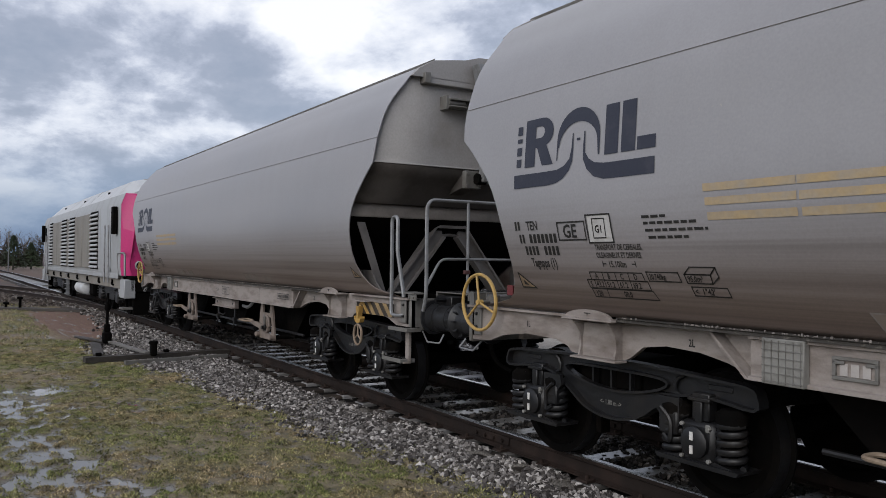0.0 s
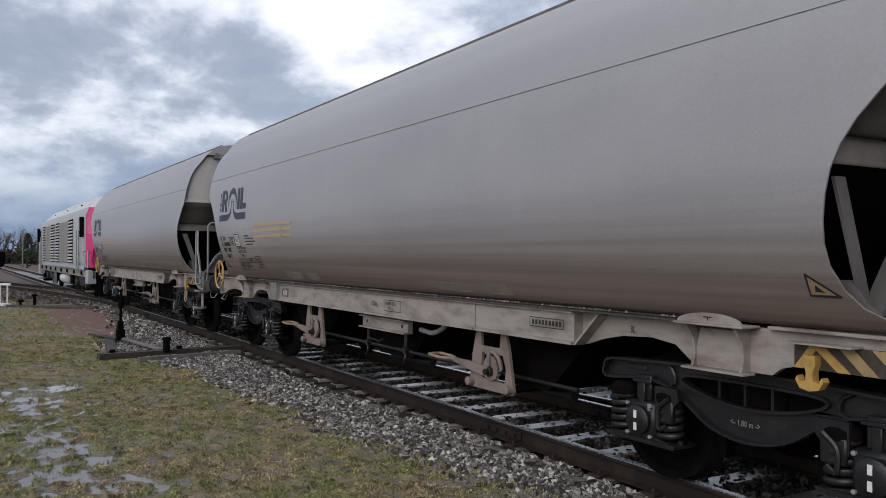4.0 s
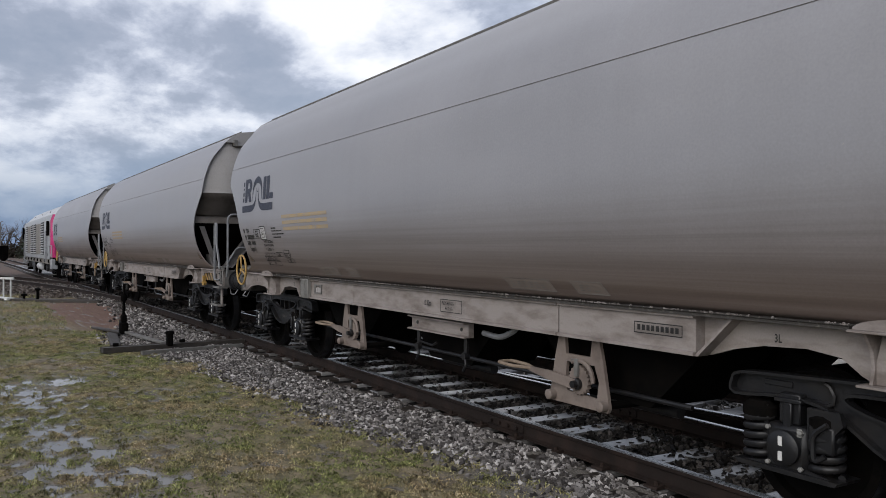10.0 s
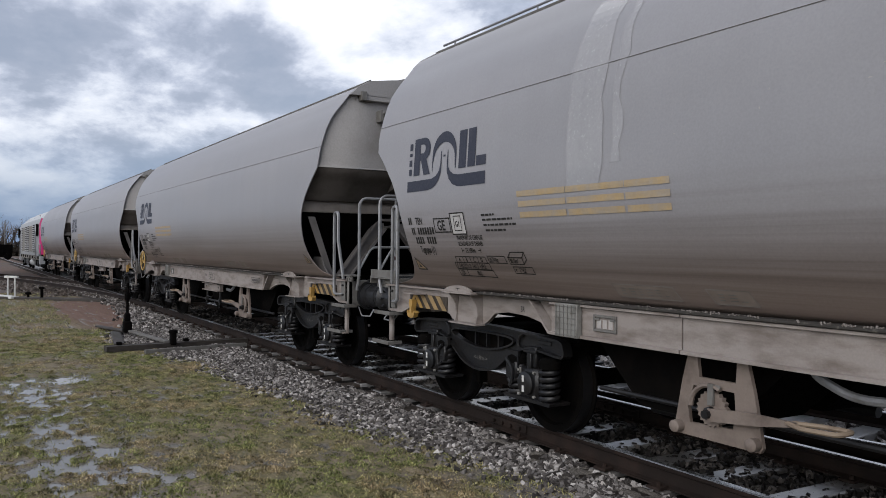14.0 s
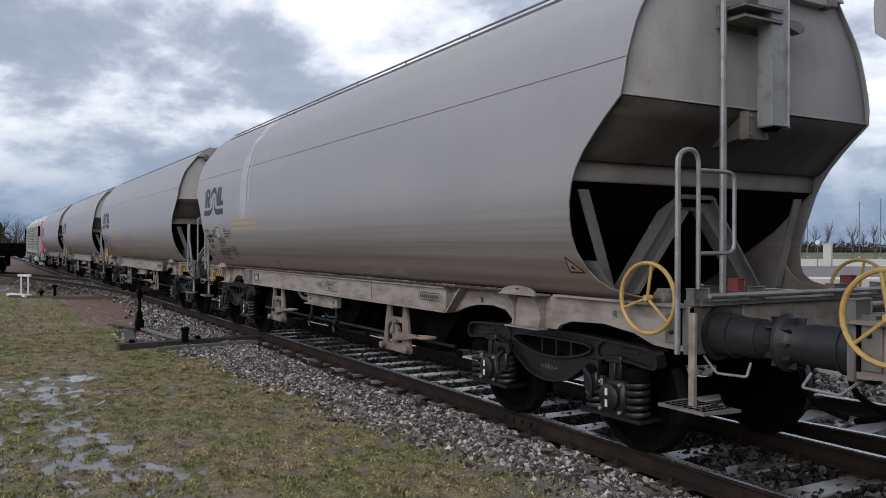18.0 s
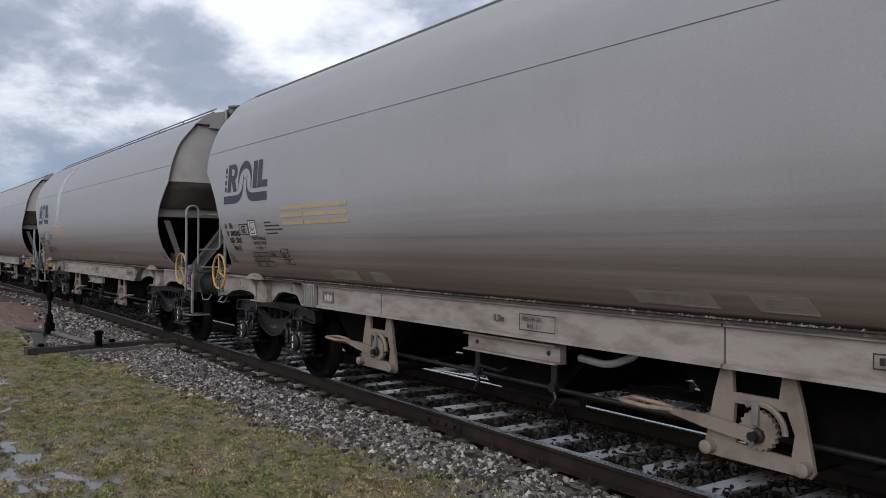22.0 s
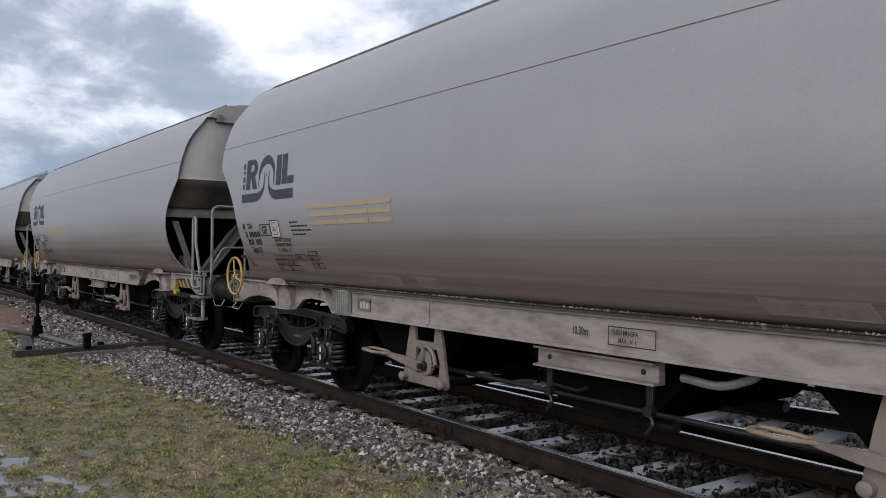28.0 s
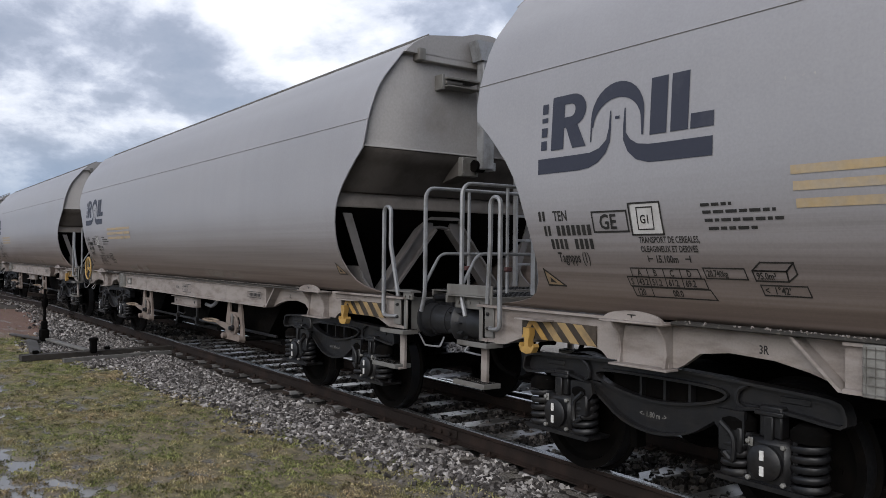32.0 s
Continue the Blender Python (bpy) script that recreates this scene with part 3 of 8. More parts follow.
def wagon_frame(w):
    for sg in (-1, 1):
        # middle side sill, channel-shaped, in three lengths with fine joints
        for a, b in ((3.86, 5.71), (5.725, 9.79), (9.805, 11.24)):
            bm = BM()
            y0, y1 = sg * 1.160, sg * 1.320
            prism(bm, [(y0, 1.05), (y1, 1.05), (y1, 1.075), (sg * 1.295, 1.08), (sg * 1.295, 1.31), (y1, 1.315), (y1, 1.335), (y0, 1.335)], "x", a - HALF, b - HALF)
            part("side_sill", bm, SILL, w, "dusty beige channel side sill")
        # sealing bead between tank and sill
        bm = BM()
        box(bm, -HALF + 2.75, HALF - 2.75, sg * 1.200, sg * 1.335, 1.337, 1.362, 0.008)
        part("sill_flange", bm, SEAL, w, "mossy flange above the sill")
        bm = BM()
        rs = random.Random(17 + sg)
        for i in range(700):
            x, y = rs.uniform(2.76, 2 * HALF - 2.76) - HALF, sg * rs.uniform(1.300, 1.334)
            if noise.noise((x * 1.7, 4.0, sg)) + 0.5 < rs.random() * 0.8:
                continue
            k = rs.uniform(0.003, 0.008)
            M = Matrix.Translation((x, y, 1.362 + 0.3 * k)) @ Euler((rs.random() * 6, rs.random() * 6, rs.random() * 6)).to_matrix().to_4x4()
            box(bm, -1.6 * k, 1.6 * k, -k * 0.7, k * 0.7, -k * 0.55, k * 0.55, 0, M)
        tagged(part("spilt_grain", bm, HEM, w, "spilt grain and dried moss along the flange", 0), kind="stuff")
        for e in (-1, 1):
            X = lambda d: e * (HALF - d)
            # end sill, cut out over the wheels
            bm = BM()
            pts = [(0.60, 1.33), (3.86, 1.33), (3.86, 1.05), (3.80, 1.06), (3.62, 1.12), (3.4, 1.165), (3.1, 1.18), (2.88, 1.15), (2.76, 1.06), (2.70, 1.03), (2.10, 1.03), (2.04, 1.08), (1.9, 1.12), (1.5, 1.135), (1.15, 1.09), (0.95, 1.02), (0.60, 1.00)]
            prism(bm, [(X(a), b) for a, b in pts], "y", sg * 1.180, sg * 1.220)
            part("end_sill", bm, SILL, w, "beige end sill cut out over the wheels")
            bm = BM()
            prism(bm, [(X(0.62), 1.33), (X(2.1), 1.33), (X(2.1), 1.35), (X(0.62), 1.35)], "y", sg * 1.080, sg * 1.260)
            part("sill_top", bm, SILL, w)
            # slanting stiffener where the frame widens
            bm = BM()
            prism(bm, [(X(3.545), 1.335), (X(3.57), 1.335), (X(3.86), 1.05), (X(3.83), 1.05)], "y", sg * 1.222, sg * 1.310)
            part("stiffener", bm, SILL, w)
            # bolster bracket with its round-topped plate
            bm = BM()
            prism(bm, [(X(2.26), 1.03), (X(2.30), 1.30), (X(2.62), 1.30), (X(2.68), 1.03)], "y", sg * 1.225, sg * 1.260)
            part("bolster_web", bm, SILL, w, "pale bolster web")
            for d in (2.27, 2.66):
                bm = BM()
                prism(bm, [(sg * 1.222, 1.03), (sg * 1.290, 1.03), (sg * 1.272, 1.12), (sg * 1.285, 1.22), (sg * 1.350, 1.325), (sg * 1.222, 1.325)], "x", X(d) - 0.010, X(d) + 0.010)
                part("bolster_gusset", bm, SILL, w)
            bm = BM()
            box(bm, *sorted((X(2.22), X(2.72))), *sorted((sg * 1.222, sg * 1.330)), 1.012, 1.028, 0.003)
            part("bolster_foot", bm, SILL, w)
            bm = BM()
            arc = [(X(2.46) + 0.26 * math.cos(radians(a)), 1.345 + 0.07 * math.sin(radians(a))) for a in range(0, 181, 12)]
            prism(bm, arc, "y", sg * 1.345, sg * 1.360)
            lp = part("lifting_plate", bm, SILL, w, "round-topped lifting plate")
            bm = BM()
            box(bm, X(2.46) - 0.28, X(2.46) + 0.28, *sorted((sg * 1.225, sg * 1.380)), 1.327, 1.344, 0.004)
            part("plate_shelf", bm, SILL, lp)
            bm = BM()
            prism(bm, [(X(2.46) - 0.035, 1.39), (X(2.46) + 0.035, 1.39), (X(2.46) + 0.035, 1.383), (X(2.46) + 0.006, 1.383), (X(2.46), 1.362), (X(2.46) - 0.006, 1.383), (X(2.46) - 0.035, 1.383)], "y", sg * 1.361, sg * 1.363)
            part("lift_mark", bm, BLACK, lp)
            # bolts on the headstock corner
            bm = BM()
            box(bm, *sorted((X(0.60), X(0.66))), *sorted((sg * 0.62, sg * 1.230)), 0.98, 1.345, 0.01)
            box(bm, *sorted((X(0.70), X(0.82))), *sorted((sg * 1.223, sg * 1.238)), 1.06, 1.335, 0.004)
            part("corner_plate", bm, PLATE, w, "bolted corner plate")
            # dark strip on the face, standing for the shade in a slot
            bm = BM()
            box(bm, *sorted((X(0.665), X(0.69))), *sorted((sg * 1.224, sg * 1.232)), 1.05, 1.335, 0.002)
            part("corner_slot", bm, IRON_DARK, w)
            for d, z in ((0.75, 1.14), (0.75, 1.27)):
                bm = BM()
                lathe(bm, [(0.017, 0), (0.017, sg * 0.014), (0.010, sg * 0.02)], "y", (X(d), sg * 1.238, z), 6)
                part("bolt", bm, IRON, w)
    for e in (-1, 1):
        X = lambda d: e * (HALF - d)
        bm = BM()
        box(bm, *sorted((X(0.60), X(0.72))), -0.62, 0.62, 0.98, 1.34, 0.01)
        part("headstock", bm, SILL, w, "beige headstock beam")
        # draw hook and coupling screw
        bm = BM()
        sweep(bm, bent([(X(0.62), 0, 1.06), (X(0.40), 0, 1.06), (X(0.32), 0, 1.14), (X(0.22), 0, 1.10), (X(0.24), 0, 1.02)], 0.05), 0.045, 8)
        part("draw_hook", bm, IRON_DARK, w, "dark cast draw hook")
        bm = BM()
        for sg in (-1, 1):
            sweep(bm, [(X(0.26), sg * 0.06, 1.06), (X(0.02), sg * 0.06, 0.93)], 0.022, 8)
        sweep(bm, [(X(0.2), -0.1, 0.99), (X(0.2), 0.1, 0.99)], 0.035, 8)
        part("screw_coupling", bm, IRON_DARK, w)
        # brake hoses
        for sg in (-1, 1):
            bm = BM()
            sweep(bm, bent([(X(0.62), sg * 0.3, 0.95), (X(0.40), sg * 0.3, 0.93), (X(0.30), sg * 0.26, 0.60), (X(0.04), sg * 0.22, 0.52)], 0.15, 6), 0.024, 8)
            part("brake_hose", bm, IRON_DARK, w, "black rubber brake hose")
        # buffers
        for sg in (-1, 1):
            bm = BM()
            lathe(bm, [(0.20, -e * 0.0), (0.20, e * 0.03), (0.160, e * 0.035), (0.155, e * 0.16), (0.166, e * 0.165), (0.166, e * 0.18), (0.148, e * 0.185), (0.143, e * 0.40), (0.10, e * 0.405)], "x", (X(0.60), sg * 0.90, low(1.055)), 20)
            bf = part("buffer", bm, BUFFER, w, "grey steel side buffer", 30)
            bm = BM()
            lathe(bm, [(0.135, 0), (0.135, e * 0.15), (0.15, e * 0.17), (0.185, e * 0.195), (0.20, e * 0.21), (0.20, e * 0.224), (0.1, e * 0.235)], "x", (X(0.235), sg * 0.90, low(1.055)), 24)
            part("buffer_head", bm, BUFFER, bf)
            for i in range(10):
                bm = BM()
                box(bm, -0.045, 0.02, 0.13, 0.18, -0.007, 0.007, 0, Matrix.Translation((X(0.085), sg * 0.90, low(1.055))) @ Matrix.Rotation(radians(36 * i), 4, "X"))
                part("buffer_rib", bm, BUFFER, bf, "", 0)
            # shunter's grip under the buffer
            bm = BM()
            sweep(bm, bent([(X(0.60), sg * 1.06, 0.97), (X(0.47), sg * 1.08, 0.86), (X(0.22), sg * 1.08, 0.87), (X(0.24), sg * 1.00, 0.96)], 0.02), 0.010, 6)
            part("shunter_grip", bm, GALV, w, "bent steel grip under the buffer")
    # middle: brake rigging brackets, levers, tanks and pipes
    for sg in (-1, 1):
        for d in (5.55, 9.97):
            x = (d - HALF) if sg < 0 else (HALF - d)
            bm = BM()
            ring_prism(bm, [(x - 0.24, 1.05), (x - 0.29, 0.86), (x + 0.30, 0.86), (x + 0.25, 1.05)], [(x - 0.16, 1.046), (x - 0.15, 0.895), (x + 0.15, 0.895), (x + 0.17, 1.046)], "y", sg * 1.220, sg * 1.245)
            ring_prism(bm, [(x - 0.29, 0.86), (x - 0.36, 0.50), (x - 0.34, 0.465), (x + 0.35, 0.465), (x + 0.37, 0.50), (x + 0.30, 0.86)], [(x - 0.14, 0.83), (x - 0.15, 0.70), (x - 0.13, 0.58), (x + 0.23, 0.56), (x + 0.25, 0.70), (x + 0.20, 0.83)], "y", sg * 1.220, sg * 1.245)
            br = part("brake_bracket", bm, BRACKET, w, "brown dusty bracket with ratchet wheel")
            bm = BM()
            teeth = [(x + 0.03 + (0.128 if i % 2 else 0.112) * math.cos(radians(9 * i)), 0.69 + (0.128 if i % 2 else 0.112) * math.sin(radians(9 * i))) for i in range(40)]
            prism(bm, teeth, "y", sg * 1.230, sg * 1.262)
            part("ratchet_wheel", bm, BRACKET, br, "toothed ratchet wheel")
            bm = BM()
            sweep(bm, [(x + 0.04 + 0.165 * math.cos(radians(a)), sg * 1.262, 0.69 + 0.165 * math.sin(radians(a))) for a in range(0, 121, 12)], 0.018, 6)
            part("ratchet_guard", bm, BRACKET, br)
            bm = BM()
            box(bm, x + 0.0, x + 0.045, *sorted((sg * 1.262, sg * 1.285)), 0.72, 0.87, 0.004)
            box(bm, x - 0.05, x + 0.02, *sorted((sg * 1.262, sg * 1.275)), 0.835, 0.865, 0.004)
            part("pawl", bm, PLATE, br)
            bm = BM()
            lathe(bm, [(0.05, 0), (0.05, sg * 0.025), (0.032, sg * 0.03), (0.030, sg * 0.06)], "y", (x + 0.03, sg * 1.262, 0.66), 8)
            part("ratchet_hub", bm, IRON, br)
            for dx in (-0.31, 0.32):
                bm = BM()
                lathe(bm, [(0.045, 0), (0.045, sg * 0.05), (0.03, sg * 0.06)], "y", (x + dx, sg * 1.245, 0.52), 12)
                part("pivot_boss", bm, BRACKET, br)
            bm = BM()
            prism(bm, [(x + 0.03, 0.61), (x + 0.03, 0.70), (x - 0.30, 0.73), (x - 0.62, 0.73), (x - 0.62, 0.70), (x - 0.34, 0.65)], "y", sg * 1.275, sg * 1.295)
            lv = part("release_lever", bm, BRACKET, br)
            bm = BM()
            sweep(bm, bent([(x - 0.58, sg * 1.26, 0.715), (x - 0.72, sg * 1.22, 0.72), (x - 0.95, sg * 1.23, 0.73), (x - 0.95, sg * 1.36, 0.73), (x - 0.72, sg * 1.36, 0.72), (x - 0.56, sg * 1.28, 0.715)], 0.05), 0.016, 8)
            part("lever_grip", bm, TAN, br, "looped tan lever grip")
            bm = BM()
            sweep(bm, [(x + 0.32, sg * 1.230, 0.52), (x + 0.32, 0, 0.52)], 0.035, 8)
            part("cross_shaft", bm, IRON_DARK, br)
        # hung box girder; black discs stand for the shade in its holes
        bm = BM()
        x0, x1 = 7.08 - HALF, 8.26 - HALF
        prism(bm, [(sg * 1.140, 0.86), (sg * 1.260, 0.86), (sg * 1.260, 0.875), (sg * 1.210, 0.88), (sg * 1.210, 1.00), (sg * 1.260, 1.005), (sg * 1.260, 1.02), (sg * 1.140, 1.02)], "x", x0, x1)
        hb = part("hung_girder", bm, SILL, w, "beige hung channel below the sill")
        for xx in (x0 + 0.13, x1 - 0.13):
            bm = BM()
            lathe(bm, [(0.022, 0), (0.022, sg * 0.004)], "y", (xx, sg * 1.210, 0.94), 10)
            part("girder_hole", bm, BLACK, hb)
        for xx in (x0 + 0.1, x1 - 0.1):
            bm = BM()
            box(bm, xx - 0.03, xx + 0.03, *sorted((sg * 1.160, sg * 1.190)), 0.66, 0.87, 0.004)
            lathe(bm, [(0.04, -0.03), (0.04, 0.03)], "y", (xx, sg * 1.180, 0.66), 10)
            sweep(bm, bent([(xx, sg * 1.190, 0.65), (xx + 0.06, sg * 1.210, 0.58), (xx, sg * 1.210, 0.5)], 0.03), 0.014, 6)
            part("valve_gear", bm, IRON, hb)
        bm = BM()
        sweep(bm, [(x0 + 0.1, sg * 1.180, 0.72), (x0 + 0.4, sg * 1.180, 0.70), (x0 + 0.5, sg * 1.180, 0.74)], 0.014, 6)
        part("valve_rod", bm, IRON, hb)
        for xx in (x0 + 0.25, x0 + 0.7, x1 - 0.2):
            bm = BM()
            sweep(bm, [(xx, sg * 1.180, 1.06), (xx, sg * 1.180, 1.0)], 0.03, 8)
            part("girder_hanger", bm, IRON, hb)
        bm = BM()
        sweep(bm, bent([(x1 + 0.1, sg * 1.080, 0.92), (x1 + 0.42, sg * 1.100, 0.90), (x1 + 0.66, sg * 1.100, 1.0), (x1 + 0.72, sg * 1.100, 1.1)], 0.12, 6), 0.03, 8)
        part("air_pipe", bm, GALV, w, "bent grey air pipe")
        bm = BM()
        sweep(bm, [(-3.4, sg * 0.98, 0.62), (3.4, sg * 0.98, 0.60)], 0.022, 8)
        part("pull_rod", bm, IRON, w)
    bm = BM()
    lathe(bm, [(0.05, -0.55), (0.16, -0.5), (0.18, -0.42), (0.18, 0.42), (0.16, 0.5), (0.05, 0.55)], "x", (-0.2, 0.55, 0.82), 18)
    part("air_tank", bm, IRON_DARK, w, "dark brake air tank")
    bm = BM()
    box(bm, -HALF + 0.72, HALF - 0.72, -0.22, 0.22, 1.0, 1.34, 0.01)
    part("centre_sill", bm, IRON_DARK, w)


def wheel_mesh(n=40):
    bm = BM()
    for sg in (-1, 1):
        y = sg * 0.75
        pr = [(0.05, sg * 0.10), (0.105, sg * 0.09), (0.115, sg * 0.04), (0.16, sg * 0.02), (0.38, sg * 0.01), (0.395, sg * 0.065), (0.457, sg * 0.07), (0.462, sg * -0.035), (0.490, sg * -0.05), (0.488, sg * -0.068), (0.41, sg * -0.072), (0.385, sg * -0.02), (0.15, sg * -0.03), (0.1, sg * -0.09), (0.05, sg * -0.10)]
        lathe(bm, pr, "y", (0, y, 0), n)
        for i in range(4):
            a = radians(90 * i + 20)
            lathe(bm, [(0.022, 0), (0.022, sg * 0.012)], "y", (0.27 * math.cos(a), y + sg * 0.012, 0.27 * math.sin(a)), 8)
    lathe(bm, [(0.08, -1.0), (0.08, 1.0)], "y", (0, 0, 0), 14)
    return bm


def eased(pts, n=4, closed=False):
    """A smooth line through points."""
    k = len(pts)
    get = (lambda i: pts[i % k]) if closed else (lambda i: pts[min(max(i, 0), k - 1)])
    out = []
    for i in range(k if closed else k - 1):
        p0, p1, p2, p3 = (Vector(get(i + j)) for j in (-1, 0, 1, 2))
        for j in range(n):
            t = j / n
            out.append(tuple(0.5 * (2 * p1 + (p2 - p0) * t + (2 * p0 - 5 * p1 + 4 * p2 - p3) * t * t + (3 * p1 - p0 - 3 * p2 + p3) * t ** 3)))
    return out if closed else out + [tuple(pts[-1])]


def wagon_bogie(w, cx):
    bm = BM()
    box(bm, cx - 0.22, cx + 0.22, -0.95, 0.95, 0.74, 0.95, 0.02)
    lathe(bm, [(0.2, 0), (0.2, 0.08)], "z", (cx, 0, 0.94), 16)
    box(bm, cx - 1.28, cx + 1.28, -0.5, 0.5, 0.78, 0.86, 0.02)
    bg = part("bogie", bm, IRON_DARK, w, "dark grey two-axle bogie")
    for sg in (-1, 1):
        bm = BM()
        ya, yb = sg * 0.955, sg * 1.010
        # upper chord ends and fish-bellied middle with an opening
        o = eased([(-1.31, 0.80), (-1.33, 0.89), (-1.26, 0.945), (-0.9, 0.965), (-0.4, 0.985), (0.0, 0.99), (0.4, 0.985), (0.9, 0.965), (1.26, 0.945), (1.33, 0.89), (1.31, 0.80), (0.98, 0.83), (0.70, 0.81), (0.50, 0.71), (0.28, 0.575), (0.0, 0.525), (-0.28, 0.575), (-0.50, 0.71), (-0.70, 0.81), (-0.98, 0.83)], 3, True)
        hole = eased([(-0.55, 0.872), (-0.44, 0.905), (0.0, 0.912), (0.44, 0.905), (0.55, 0.872), (0.47, 0.818), (0.24, 0.765), (0.0, 0.745), (-0.24, 0.765), (-0.47, 0.818)], 6, True)
        # the opening's outline starts over the same corner as the outer one
        ring_prism(bm, [(cx + a, b) for a, b in o], [(cx + a, b) for a, b in hole], "y", ya, yb)
        fr = part("side_frame", bm, IRON, bg, "cast steel bogie side frame")
        bm = BM()
        # raised flanges along the frame's edges
        rim_line = [(cx + 1.008 * a, sg * 1.022, 0.80 + 1.03 * (b - 0.80)) for a, b in o]
        mid = [(cx + 1.03 * a, sg * 1.012, 0.82 + 1.06 * (b - 0.82)) for a, b in hole]
        for line, half in ((rim_line, 0.062), (mid, 0.040)):
            k = len(line)
            inner, outer = [], []
            for j in range(k):
                a, b = Vector(line[j - 1]), Vector(line[(j + 1) % k])
                d = (b - a).normalized() * 0.010
                p = Vector(line[j])
                inner.append((p.x + d.z, p.z - d.x))
                outer.append((p.x - d.z, p.z + d.x))
            y = line[0][1]
            ring_prism(bm, outer, inner, "y", y - half, y + half)
        part("frame_flange", bm, IRON, bg)
        # bowed ribs that close the middle field, and the cast ring round the opening
        for q in (-1, 1):
            bm = BM()
            rib = [(cx + q * a, sg * 1.035, b) for a, b in ((0.72, 0.965), (0.66, 0.93), (0.635, 0.88), (0.64, 0.83), (0.70, 0.795))]
            sweep(bm, rib, 0.016, 6)
            part("bowed_rib", bm, IRON, bg)
            bm = BM()
            box(bm, cx + q * 1.02 - 0.10, cx + q * 1.02 + 0.10, *sorted((sg * 1.008, sg * 1.022)), 0.885, 0.925, 0.004)
            part("cast_plate", bm, IRON, bg)
        for a in (-0.26, -0.05, 0.16):
            bm = BM()
            box(bm, cx + a - 0.01, cx + a + 0.01, *sorted((sg * 0.93, sg * 1.0)), 0.71, 0.91, 0)
            part("frame_rib", bm, IRON, bg)
        bm = letters("<- 1.80 m ->", HALF - sg * cx - 0.16, 0.612, 0.058, 0.8)
        for v in bm.verts:
            v.co = (v.co.x, -1.0125, v.co.z) if sg < 0 else (-v.co.x, 1.0125, v.co.z)
        part("bogie_mark", bm, PLATE, bg, "grey stencilled wheelbase", 0)
        bm = BM()
        box(bm, cx - 0.5, cx + 0.5, *sorted((sg * 0.86, sg * 0.90)), 0.70, 0.95, 0.01)
        part("inner_web", bm, IRON_DARK, bg)
        for ax in (-0.9, 0.9):
            x = cx + ax
            bm = BM()
            box(bm, x - 0.145, x + 0.145, *sorted((sg * 0.92, sg * 1.140)), 0.36, 0.66, 0.03)
            lathe(bm, [(0.112, 0), (0.112, sg * 0.035), (0.092, sg * 0.05), (0.05, sg * 0.055)], "y", (x, sg * 1.140, 0.515), 20)
            prism(bm, [(x - 0.30, 0.335), (x + 0.30, 0.335), (x + 0.33, 0.37), (x + 0.16, 0.40), (x - 0.16, 0.40), (x - 0.33, 0.37)], "y", sg * 0.93, sg * 1.130)
            prism(bm, [(x - 0.34, 0.345), (x + 0.34, 0.345), (x + 0.36, 0.375), (x - 0.36, 0.375)], "y", sg * 0.88, sg * 1.160)
            ab = part("axlebox", bm, IRON, bg, "axlebox with round cover")
            for dx, dz in ((-0.115, -0.115), (0.115, -0.115), (-0.115, 0.115), (0.115, 0.115)):
                bm = BM()
                lathe(bm, [(0.016, 0), (0.016, sg * 0.025), (0.010, sg * 0.03)], "y", (x + dx, sg * 1.140, 0.515 + dz), 6)
                part("cover_bolt", bm, WIRE, bg)
            for dz in (-0.048, 0.048):
                bm = BM()
                box(bm, x - 0.014, x + 0.014, *sorted((sg * 1.194, sg * 1.199)), 0.515 + dz - 0.030, 0.515 + dz + 0.030, 0)
                part("roller_mark", bm, WHITE_M, bg, "white paint mark")
            bm = BM()
            box(bm, x + 0.085, x + 0.12, *sorted((sg * 1.142, sg * 1.150)), 0.60, 0.655, 0.002)
            part("tag_plate", bm, WIRE, bg)
            bm = BM()
            box(bm, x - 0.075, x + 0.075, *sorted((sg * 0.985, sg * 1.090)), 0.66, 0.86, 0.01)
            box(bm, x - 0.095, x + 0.095, *sorted((sg * 1.060, sg * 1.120)), 0.80, 0.83, 0.006)
            box(bm, x - 0.03, x + 0.03, *sorted((sg * 1.080, sg * 1.120)), 0.63, 0.80, 0.006)
            part("horn_stop", bm, IRON, bg)
            for dx in (-0.235, 0.235):
                bm = BM()
                turns, k = 5.0, 11
                sweep(bm, [(x + dx + 0.094 * math.cos(2 * math.pi * i / k), sg * 1.05 + 0.094 * math.sin(2 * math.pi * i / k), 0.385 + 0.30 * i / (turns * k)) for i in range(int(turns * k) + 1)], 0.024, 6)
                part("coil_spring", bm, IRON, bg, "coil spring", 60)
                bm = BM()
                lathe(bm, [(0.045, 0.0), (0.045, 0.31)], "z", (x + dx, sg * 1.05, 0.37), 10)
                lathe(bm, [(0.115, 0.30), (0.115, 0.36), (0.07, 0.40)], "z", (x + dx, sg * 1.05, 0.38), 14)
                part("spring_seat", bm, IRON_DARK, bg)
            s_in = 1 if ax < 0 else -1
            bm = BM()
            prism(bm, [(x + s_in * 0.15, 0.60), (x + s_in * 0.15, 0.80), (x + s_in * 0.36, 0.80), (x + s_in * 0.38, 0.72), (x + s_in * 0.33, 0.66), (x + s_in * 0.22, 0.60)], "y", sg * 1.10, sg * 1.14)
            part("damper_link", bm, IRON, bg)
            bm = BM()
            box(bm, *sorted((x + s_in * 0.16, x + s_in * 0.33)), *sorted((sg * 1.02, sg * 1.155)), 0.53, 0.70, 0.012)
            part("damper_box", bm, IRON, bg)
            bm = BM()
